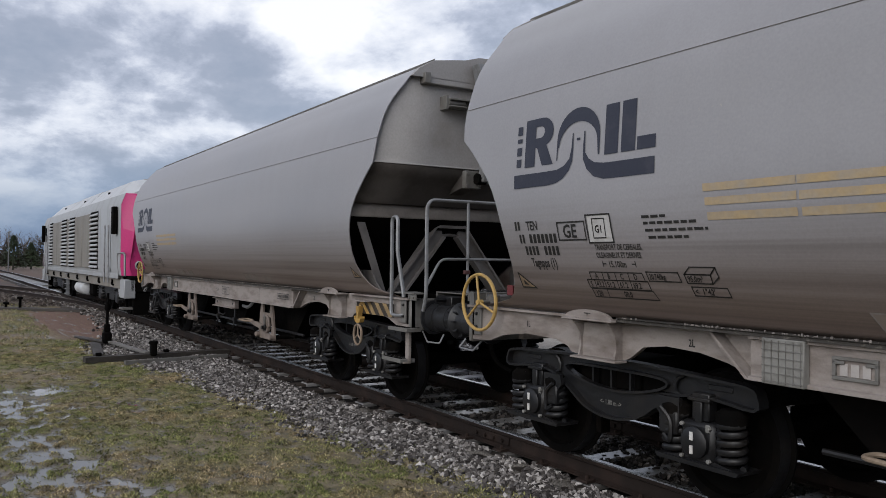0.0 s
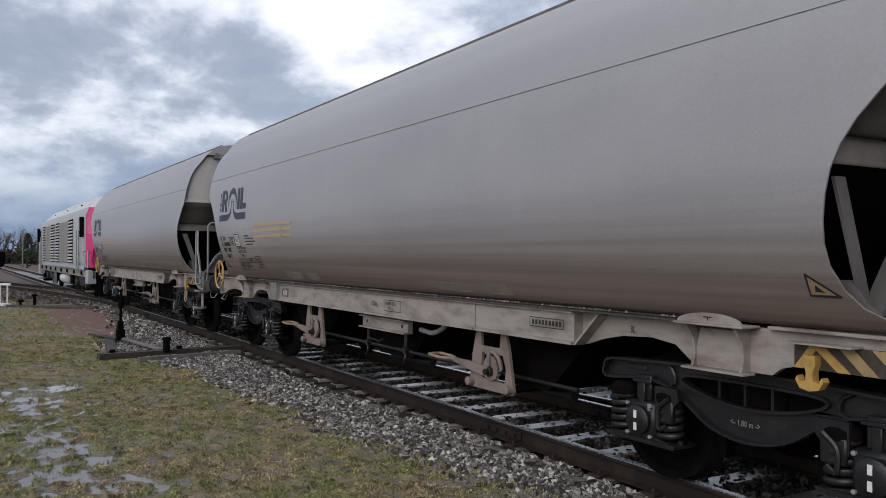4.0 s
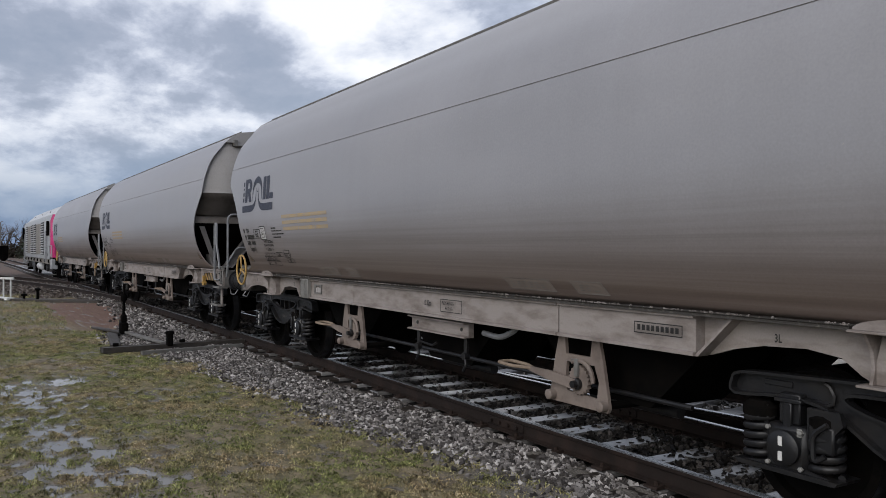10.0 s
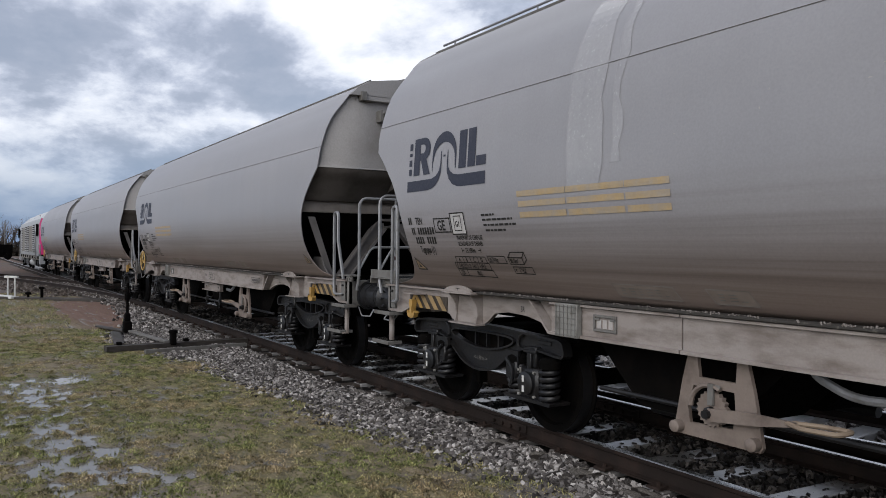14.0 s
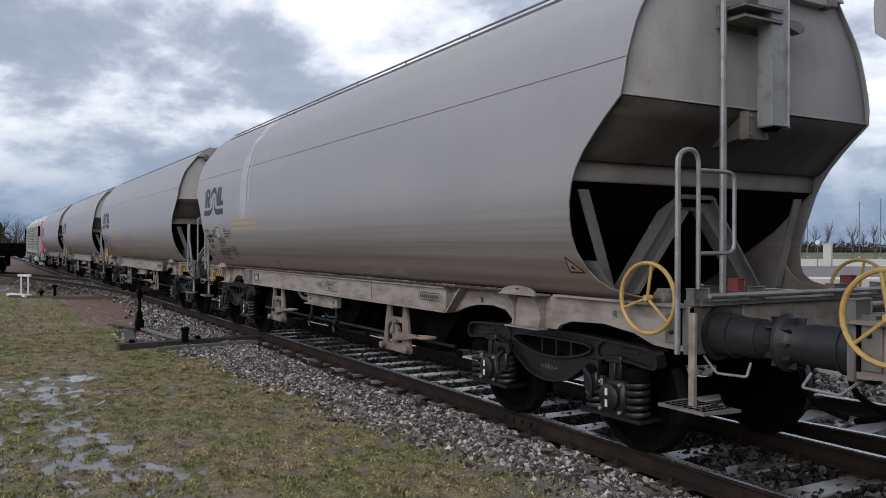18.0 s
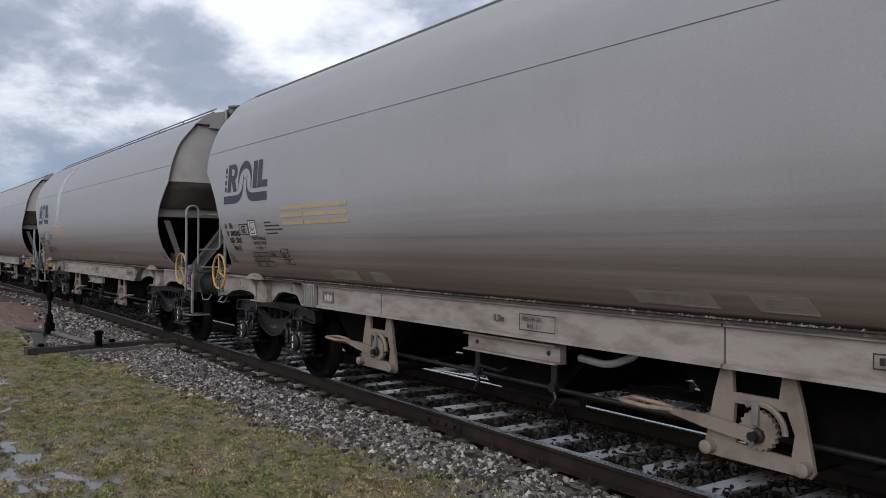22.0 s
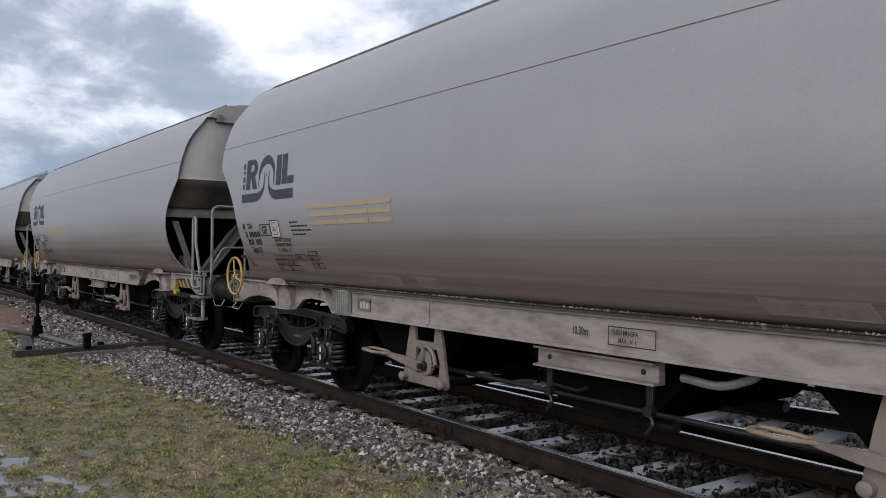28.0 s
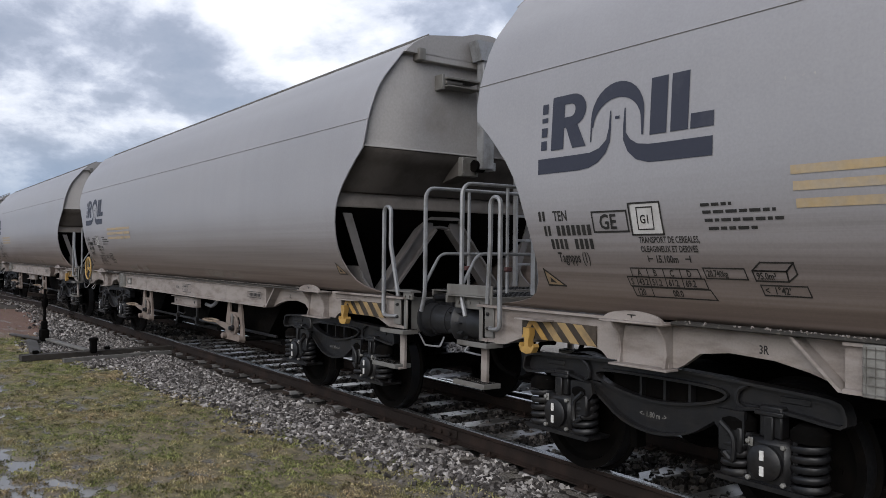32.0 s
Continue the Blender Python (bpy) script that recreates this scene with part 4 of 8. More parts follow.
            prism(bm, [(x - s_in * 0.15, 0.42), (x - s_in * 0.15, 0.76), (x - s_in * 0.175, 0.76), (x - s_in * 0.185, 0.42)], "y", sg * 1.04, sg * 1.10)
            part("horn_guide", bm, IRON, bg)
            bm = BM()
            sweep(bm, bent([(x + s_in * 0.30, sg * 1.17, 0.72), (x + s_in * 0.20, sg * 1.17, 0.64), (x + s_in * 0.21, sg * 1.17, 0.47), (x + s_in * 0.28, sg * 1.16, 0.52)], 0.06, 5), 0.018, 6)
            part("link_shackle", bm, IRON, bg)
    for ax in (-0.9, 0.9):
        for sg in (-1, 1):
            for q in ((1,) if ax < 0 else (-1,)):
                bm = BM()
                prism(bm, [(cx + ax + q * 0.49, 0.30), (cx + ax + q * 0.475, 0.52), (cx + ax + q * 0.54, 0.52), (cx + ax + q * 0.55, 0.30)], "y", sg * 0.70, sg * 0.80)
                part("brake_shoe", bm, IRON_DARK, bg)
        ob = new("wheelset", WHEEL)
        ob.parent = bg
        ob.location = (cx + ax, 0, 0.46)
        tagged(ob, "worn steel wheelset with bright tread")
    for q in (-1.26, 1.26):
        bm = BM()
        box(bm, cx + q - 0.04, cx + q + 0.04, -0.9, 0.9, 0.80, 0.92, 0.01)
        part("end_beam", bm, IRON_DARK, bg)
    return bg


def platform_end(w):
    """The +x end: brakeman's platform, railing, ladder, steps and hazard plates."""
    X = lambda d: HALF - d
    bm = BM()
    box(bm, X(0.80), X(0.12), -0.74, 1.24, 1.405, 1.42, 0.003)
    box(bm, X(0.80), X(0.77), -0.74, 1.24, 1.35, 1.405, 0.003)
    box(bm, X(0.15), X(0.12), -0.74, 1.24, 1.34, 1.43, 0.003)
    dk = part("platform_deck", bm, PLATE, w, "dark sheet-steel platform deck")
    bm = BM()
    for i in range(34):
        y = -0.72 + i * 0.057
        for j in range(10):
            x = X(0.76) + j * 0.062
            box(bm, x - 0.018, x + 0.018, y - 0.016, y + 0.016, 1.42, 1.4245, 0)
    tagged(part("deck_tread", bm, IRON, dk), kind="stuff")
    # near corner plate with its little bracket, and the kick plate on the other side
    bm = BM()
    prism(bm, [(X(0.95), -1.25), (X(0.50), -1.25), (X(0.50), -1.12), (X(0.95), -0.92)], "z", 1.402, 1.416)
    part("corner_deck_plate", bm, PLATE, dk)
    bm = BM()
    box(bm, X(0.66), X(0.50), -1.235, -1.215, 1.33, 1.40, 0.003)
    for d in (0.54, 0.62):
        lathe(bm, [(0.013, 0), (0.013, -0.012)], "y", (X(d), -1.235, 1.365), 6)
    part("deck_bracket", bm, PLATE, dk)
    bm = BM()
    box(bm, X(0.80), X(0.14), 1.225, 1.240, 1.421, 1.52, 0.003)
    part("kick_plate", bm, PLATE, dk)
    bm = BM()
    box(bm, X(0.62), X(0.16), 1.120, 1.160, 1.29, 1.403, 0.004)
    for d in (0.22, 0.38, 0.52):
        lathe(bm, [(0.016, 0), (0.016, 0.012)], "y", (X(d), 1.160, 1.345), 6)
    part("deck_bracket", bm, PLATE, dk)
    # end railing
    bm = BM()
    d = 0.32
    sweep(bm, bent([(X(d + 0.06), -1.21, 1.22), (X(d), -1.21, 1.40), (X(d), -1.21, low(2.335)), (X(d), 1.21, low(2.335)), (X(d), 1.21, 1.40), (X(d + 0.06), 1.21, 1.22)], 0.12, 5), 0.019, 8)
    rl = part("end_railing", bm, GALV, w, "grey tubular end railing")
    bm = BM()
    sweep(bm, bent([(X(d), -1.21, 1.50), (X(d), -1.00, low(1.70)), (X(d), 1.00, low(1.70)), (X(d), 1.21, 1.50)], 0.09, 4), 0.016, 8)
    part("mid_rail", bm, GALV, rl)
    for y in (-0.63, 0.63):
        bm = BM()
        sweep(bm, [(X(d), y, 1.25), (X(d), y, low(2.335))], 0.016, 8)
        part("rail_post", bm, GALV, rl)
        bm = BM()
        box(bm, X(d) - 0.024, X(d) + 0.024, y - 0.05, y + 0.024, 1.635, 1.68, 0.006)
        part("clamp", bm, RED_DULL, rl, "dull red clamp")
    # side grab loops
    for sg in (-1, 1):
        bm = BM()
        y = sg * 1.275
        arc = [(X(0.89) - 0.065 * math.cos(radians(a)), y, 2.24 + 0.065 * math.sin(radians(a))) for a in range(0, 181, 20)]
        sweep(bm, bent([(X(0.76), sg * 1.220, 1.15), (X(0.83), y, 1.14), (X(0.955), y, 1.15), (X(0.955), y, 1.5)], 0.05) + arc + [(X(0.825), y, 1.9), (X(0.74), sg * 1.240, 1.36)], 0.019, 8)
        part("grab_loop", bm, GALV, w, "grey tubular grab loop")
        # steps
        for z, a, b in ((0.995, 0.95, 0.53), (0.63, 1.10, 0.66)) if sg < 0 else ((0.995, 0.83, 0.41), (0.63, 0.80, 0.36)):
            bm = BM()
            box(bm, X(a), X(b), *sorted((sg * 1.130, sg * 1.310)), z - 0.025, z + 0.02, 0.004)
            st = part("step", bm, PLATE, w, "perforated steel footstep")
            bm = BM()
            for i in range(7):
                for j in range(4):
                    cx_, cy_ = X(a) + 0.036 + i * 0.058, sg * (1.15 + j * 0.042)
                    box(bm, cx_ - 0.016, cx_ + 0.016, cy_ - 0.014, cy_ + 0.014, z + 0.0205, z + 0.0245, 0)
            tagged(part("step_stud", bm, IRON_DARK, st), kind="stuff")
        bm = BM()
        box(bm, X(0.72), X(0.64), *sorted((sg * 1.200, sg * 1.230)), 0.62, 1.05, 0.005)
        box(bm, X(0.72), X(0.64), *sorted((sg * 1.200, sg * 1.280)), 0.60, 0.62, 0.003)
        part("step_hanger", bm, SILL, w)
        # hazard plate with slanting bars
        H = (lambda d: HALF - d) if sg < 0 else (lambda d: HALF - 1.18 - 0.87 * (1.94 - d))
        q = 1 if sg < 0 else -1
        bm = BM()
        box(bm, *sorted((H(1.94), H(1.00))), *sorted((sg * 1.222, sg * 1.232)), 1.105, 1.262, 0.002)
        hz = part("hazard_plate", bm, BROWN_BLACK, w, "black and yellow hazard plate")
        for i, x0 in enumerate((1.90, 1.60, 1.40, 1.20)):
            bm = BM()
            xs = H(x0)
            z0, z1 = 1.107, 1.26
            if i == 0:
                prism(bm, [(H(1.94), z0), (H(1.88), z0), (H(1.77), z1), (H(1.83), z1)], "y", sg * 1.233, sg * 1.236)
                prism(bm, [(H(1.58), z0), (H(1.66), z0), (H(1.83), z1), (H(1.75), z1)], "y", sg * 1.233, sg * 1.237)
            else:
                prism(bm, [(xs + q * 0.09, z0), (xs + q * 0.18, z0), (xs + q * 0.03, z1), (xs - q * 0.06, z1)], "y", sg * 1.233, sg * 1.236)
            part("hazard_bar", bm, HOOK_Y if i == 0 else HAZARD, hz)
        # yellow towing hook
        bm = BM()
        x = H(1.80)
        hook = ((-0.06, 0.255), (0.06, 0.255), (0.065, 0.195), (0.035, 0.135), (0.04, 0.075), (0.10, 0.065), (0.13, 0.105), (0.15, 0.075), (0.10, 0.015), (0, 0),
                (-0.10, 0.015), (-0.15, 0.075), (-0.13, 0.105), (-0.10, 0.065), (-0.04, 0.075), (-0.035, 0.135), (-0.065, 0.195))
        prism(bm, [(x + 0.60 * a, 0.98 + 0.85 * b) for a, b in hook], "y", sg * 1.235, sg * 1.285)
        part("tow_hook", bm, HOOK_Y, w, "yellow double-horned tow hook")
        bm = BM()
        box(bm, *sorted((H(1.92), H(1.52))), *sorted((sg * 1.220, sg * 1.320)), 1.262, 1.274, 0.002)
        part("hook_shelf", bm, SILL, w)
    # ladder on the end sheet
    bm = BM()
    for y in (0.43, 0.75):
        box(bm, X(0.86), X(0.80), y - 0.014, y + 0.014, 1.43, 4.05, 0.003)
    ld = part("ladder", bm, GALV, w, "grey steel end ladder")
    for i in range(9):
        bm = BM()
        z = low(1.59 + i * 0.272)
        box(bm, X(0.85), X(0.81), 0.44, 0.74, z - 0.015, z + 0.015, 0.003)
        part("rung", bm, GALV, ld)
    bm = BM()
    for y in (0.32, 0.84):
        sweep(bm, bent([(X(0.83), y, 4.0), (X(0.72), y, 3.95), (X(0.70), y, 2.88), (X(0.82), y + (0.11 if y < 0.6 else -0.09), 2.83)], 0.07), 0.014, 6)
    part("ladder_rail", bm, GALV, ld)
    # hose trunk, hinge box and tube
    bm = BM()
    box(bm, X(0.84), X(0.72), -0.14, 0.02, low(2.62), 4.05, 0.012)
    prism(bm, [(-0.18, 4.0), (0.06, 4.0), (0.12, 4.22), (-0.24, 4.22)], "x", X(0.86), X(0.70))
    tk = part("hose_trunk", bm, GALV, w, "light grey square trunk on the end sheet")
    bm = BM()
    lathe(bm, [(0.04, 0), (0.04, 0.30)], "y", (X(0.80), 0.02, low(3.0)), 12)
    lathe(bm, [(0.028, 0.30), (0.028, 0.46)], "y", (X(0.82), 0.02, low(3.0)), 10)
    part("tube_stub", bm, GALV, tk)
    bm = BM()
    box(bm, X(0.98), X(0.90), -0.28, -0.06, low(2.55), low(2.76), 0.006)
    for y_ in (-0.255, -0.085):
        for z_ in (2.585, 2.725):
            lathe(bm, [(0.018, 0), (0.018, 0.014)], "x", (X(0.90), y_, low(z_)), 6)
    hb = part("hinge_box", bm, PLATE, w, "bolted grey hinge box")
    bm = BM()
    prism(bm, [(X(0.98), low(2.57)), (X(0.98), low(2.75)), (X(1.20), 2.74), (X(1.30), 2.64)], "y", -0.26, -0.08)
    part("hinge_arm", bm, SLOPE_SHADE, hb)
    bm = BM()
    lathe(bm, [(0.07, 0), (0.07, 0.12), (0.04, 0.13)], "y", (X(0.84), -0.17, low(2.66)), 12)
    part("rubber_bush", bm, IRON_DARK, hb)
    bm = BM()
    box(bm, X(0.88), X(0.74), -0.05, 0.06, low(2.61), low(2.70), 0.006)
    lathe(bm, [(0.03, 0), (0.03, -0.03)], "y", (X(0.76), -0.05, low(2.65)), 8)
    part("hinge_lug", bm, GALV, hb)
    bm = BM()
    box(bm, X(0.985), X(0.84), -0.60, -0.565, low(3.45), low(3.61), 0.004)
    box(bm, X(0.97), X(0.78), -0.57, -0.12, low(3.555), low(3.575), 0.004)
    box(bm, X(0.97), X(0.78), -0.57, -0.12, low(3.475), low(3.49), 0.004)
    lathe(bm, [(0.03, 0), (0.03, 0.22)], "y", (X(0.85), -0.56, low(3.53)), 10)
    box(bm, X(0.90), X(0.82), 0.0, 0.46, low(3.50), low(3.54), 0.004)
    lathe(bm, [(0.035, 0), (0.035, 0.10)], "y", (X(0.86), 0.04, low(3.53)), 8)
    part("upper_bracket", bm, PLATE, w, "grey steel bracket on the end sheet")
    # brake gear chest below the deck
    bm = BM()
    box(bm, X(0.62), X(0.30), -0.85, -0.30, 1.22, 1.38, 0.01)
    box(bm, X(0.60), X(0.25), -0.1, 0.8, 1.25, 1.36, 0.01)
    part("deck_beam", bm, IRON, w)
    bm = BM()
    sweep(bm, [(X(0.42), -1.0, 1.34), (X(0.42), 1.0, 1.34)], 0.024, 8)
    part("brake_shaft", bm, IRON, w)


def wheel_end(w):
    """The -x end: yellow handwheels, grab loops, hinged step and tall pipe."""
    X = lambda d: -HALF + d
    for sg in (-1, 1):
        bm = BM()
        c = Vector((X(0.91), sg * 1.31, 1.39))
        k = 28
        sweep(bm, [(c.x + 0.27 * math.cos(2 * math.pi * i / k), c.y, c.z + 0.27 * math.sin(2 * math.pi * i / k)) for i in range(k)], 0.016, 8, True)
        hw = part("handwheel", bm, YELLOW, w, "yellow brake handwheel")
        for a in (100, 220, 340):
            bm = BM()
            sweep(bm, [(c.x, c.y + sg * 0.0, c.z), (c.x + 0.26 * math.cos(radians(a)), c.y, c.z + 0.26 * math.sin(radians(a)))], 0.011, 6)
            part("spoke", bm, YELLOW, hw)
        bm = BM()
        lathe(bm, [(0.026, sg * 0.02), (0.026, sg * -0.03)], "y", c, 10)
        part("wheel_hub", bm, YELLOW, hw)
        bm = BM()
        lathe(bm, [(0.018, 0), (0.018, -sg * 0.3)], "y", c, 8)
        lathe(bm, [(0.06, -sg * 0.10), (0.07, -sg * 0.13), (0.07, -sg * 0.17), (0.04, -sg * 0.2)], "y", c, 12)
        box(bm, c.x - 0.06, c.x + 0.06, *sorted((sg * 1.120, sg * 1.180)), 1.33, 1.46, 0.006)
        part("wheel_shaft", bm, PLATE, hw)
        if sg < 0:
            continue
        # grab loops on the corner
        bm = BM()
        y0, y1, y2 = sg * 1.325, sg * 1.135, sg * 0.72
        xd = X(0.6)
        arc = [(xd, (y0 + y1) / 2 + (y0 - y1) / 2 * math.cos(radians(a)), low(2.265) + 0.10 * math.sin(radians(a))) for a in range(0, 181, 20)]
        sweep(bm, [(xd, y0, 1.0), (xd, y0, 1.6)] + arc + [(xd, y1, 1.40)], 0.019, 8)
        sweep(bm, bent([(xd, y1, low(2.22)), (xd, y2, low(2.22)), (xd, y2, low(1.63)), (xd, y1, low(1.63))], 0.08), 0.016, 8)
        part("grab_loop", bm, GALV, w, "grey tubular corner grab loop")
        # hanging step
        bm = BM()
        box(bm, X(0.52), X(0.575), *sorted((sg * 1.230, sg * 1.260)), 0.62, 1.30, 0.005)
        box(bm, X(0.52), X(0.545), *sorted((sg * 1.060, sg * 1.260)), 0.60, 0.62, 0.003)
        part("step_hanger", bm, SILL, w)
        bm = BM()
        prism(bm, [(X(0.33), sg * 0.98), (X(0.82), sg * 1.0), (X(0.79), sg * 1.320), (X(0.37), sg * 1.320)], "z", 0.590, 0.612)
        hs = part("step", bm, PLATE, w, "chequered steel footstep")
        bm = BM()
        for i in range(7):
            for j in range(6):
                cx_, cy_ = X(0.41) + i * 0.055, sg * (1.03 + j * 0.05)
                box(bm, cx_ - 0.015, cx_ + 0.015, cy_ - 0.014, cy_ + 0.014, 0.6125, 0.617, 0)
        tagged(part("step_stud", bm, IRON_DARK, hs), kind="stuff")
    bm = BM()
    box(bm, X(0.72), X(0.56), -1.14, 1.14, 1.345, 1.375, 0.006)
    for y in (-1.12, -0.50, 0.50, 1.12):
        box(bm, X(0.64), X(0.58), y - 0.09, y + 0.09, 1.35, 1.47, 0.008)
        for q in (-0.05, 0.05):
            lathe(bm, [(0.014, 0), (0.014, -0.014)], "x", (X(0.58), y + q, 1.40), 6)
    part("end_shelf", bm, PLATE, w, "grey steel end shelf")
    bm = BM()
    sweep(bm, [(X(0.52), -1.1, 1.42), (X(0.52), 1.1, 1.42)], 0.02, 8)
    part("cross_shaft", bm, GALV, w)
    for y in (-0.67, 0.67):
        bm = BM()
        box(bm, X(0.66), X(0.58), y - 0.04, y + 0.04, 1.44, 1.535, 0.006)
        part("red_block", bm, RED, w, "dull red block")
    # tall pipe and the fittings on the end sheet
    bm = BM()
    sweep(bm, [(X(0.87), 0.525, 1.38), (X(0.87), 0.525, 4.30)], 0.026, 8)
    tp = part("tall_pipe", bm, GALV, w, "tall grey vent pipe up the end sheet")
    bm = BM()
    box(bm, X(0.92), X(0.70), 0.02, 0.48, 4.22, 4.31, 0.015)
    sweep(bm, bent([(X(0.82), 0.5, 4.34), (X(0.82), 0.2, 4.40), (X(0.82), -0.05, 4.33)], 0.08), 0.03, 8)
    part("pipe_head", bm, PLATE, tp)
    bm = BM()
    box(bm, X(0.86), X(0.74), -0.07, 0.13, low(2.63), 4.02, 0.012)
    prism(bm, [(-0.11, 4.0), (0.17, 4.0), (0.23, 4.22), (-0.17, 4.22)], "x", X(0.88), X(0.72))
    part("hose_trunk", bm, GALV, w, "light grey square trunk on the end sheet")
    bm = BM()
    box(bm, X(0.98), X(0.90), -0.04, 0.20, low(2.54), low(2.755), 0.006)
    for y_ in (0.0, 0.165):
        for z_ in (2.575, 2.72):
            lathe(bm, [(0.018, 0), (0.018, -0.014)], "x", (X(0.90), y_, low(z_)), 6)
    hb = part("hinge_box", bm, PLATE, w, "bolted grey hinge box")
    bm = BM()
    prism(bm, [(X(0.98), low(2.56)), (X(0.98), low(2.745)), (X(1.20), 2.74), (X(1.30), 2.64)], "y", -0.02, 0.18)
    part("hinge_arm", bm, SLOPE_SHADE, hb)
    bm = BM()
    lathe(bm, [(0.07, 0), (0.07, -0.10), (0.04, -0.11)], "y", (X(0.84), 0.06, low(2.66)), 12)
    part("rubber_bush", bm, IRON_DARK, hb)
    bm = BM()
    for z in (3.63, 3.72):
        box(bm, X(0.97), X(0.72), 0.02, 0.46, z - 0.012, z + 0.012, 0.003)
    box(bm, X(0.98), X(0.95), 0.0, 0.48, 3.58, 3.76, 0.003)
    prism(bm, [(-0.07, 3.66), (-0.30, 3.60), (-0.36, 3.66), (-0.30, 3.70), (-0.07, 3.70)], "x", X(0.88), X(0.80))
    lathe(bm, [(0.04, 0), (0.04, -0.16)], "y", (X(0.84), -0.20, 3.66), 10)
    part("upper_bracket", bm, PLATE, w, "grey steel bracket on the end sheet")


# ---- markings on the flank ----
def lay(bm, sg, lift=0.004):
    """Lays flat shapes, drawn in x and z, on the curved flank on side sg."""
    z0, z1 = min(v.co.z for v in bm.verts), max(v.co.z for v in bm.verts)
    z = math.ceil(z0 / 0.06) * 0.06
    while z < z1:
        bmesh.ops.bisect_plane(bm, geom=bm.verts[:] + bm.edges[:] + bm.faces[:], plane_co=(0, 0, z), plane_no=(0, 0, 1))
        z += 0.06
    for v in bm.verts:
        y = -(flank(v.co.z) + lift)
        if sg < 0:
            v.co = (v.co.x, y, v.co.z)
        else:
            v.co = (-v.co.x, -y, v.co.z)
    return bm


def flat(bm, pts):
    bm.faces.new([bm.verts.new((x - HALF, 0, z)) for x, z in pts])


def bars(bm, x0, x1, z0, z1, lean=0.0):
    flat(bm, [(x0 + lean, z0), (x1 + lean, z0), (x1, z1), (x0, z1)])


def outline(bm, pts, t=0.012):
    """A thin closed line round pts."""
    for i in range(len(pts)):
        a, b = Vector(pts[i]), Vector(pts[(i + 1) % len(pts)])
        d = (b - a).normalized()
        nrm = Vector((-d.y, d.x)) * t / 2
        a, b = a - d * t / 2, b + d * t / 2
        flat(bm, [a - nrm, b - nrm, b + nrm, a + nrm])


def letters(text, x, z, size, squeeze=0.8):
    """A bmesh of letters standing at x, z (from the leading buffers, above the rails)."""
    cu = bpy.data.curves.new("letters", "FONT")
    cu.body, cu.size, cu.resolution_u, cu.offset = text, size, 2, size * 0.022
    ob = bpy.data.objects.new("letters", cu)
    me = bpy.data.meshes.new_from_object(ob)
    bm = BM()
    bm.from_mesh(me)
    for v in bm.verts:
        v.co = (x - HALF + v.co.x * squeeze, 0, z + v.co.y)
    bpy.data.objects.remove(ob)
    bpy.data.meshes.remove(me)
    return bm


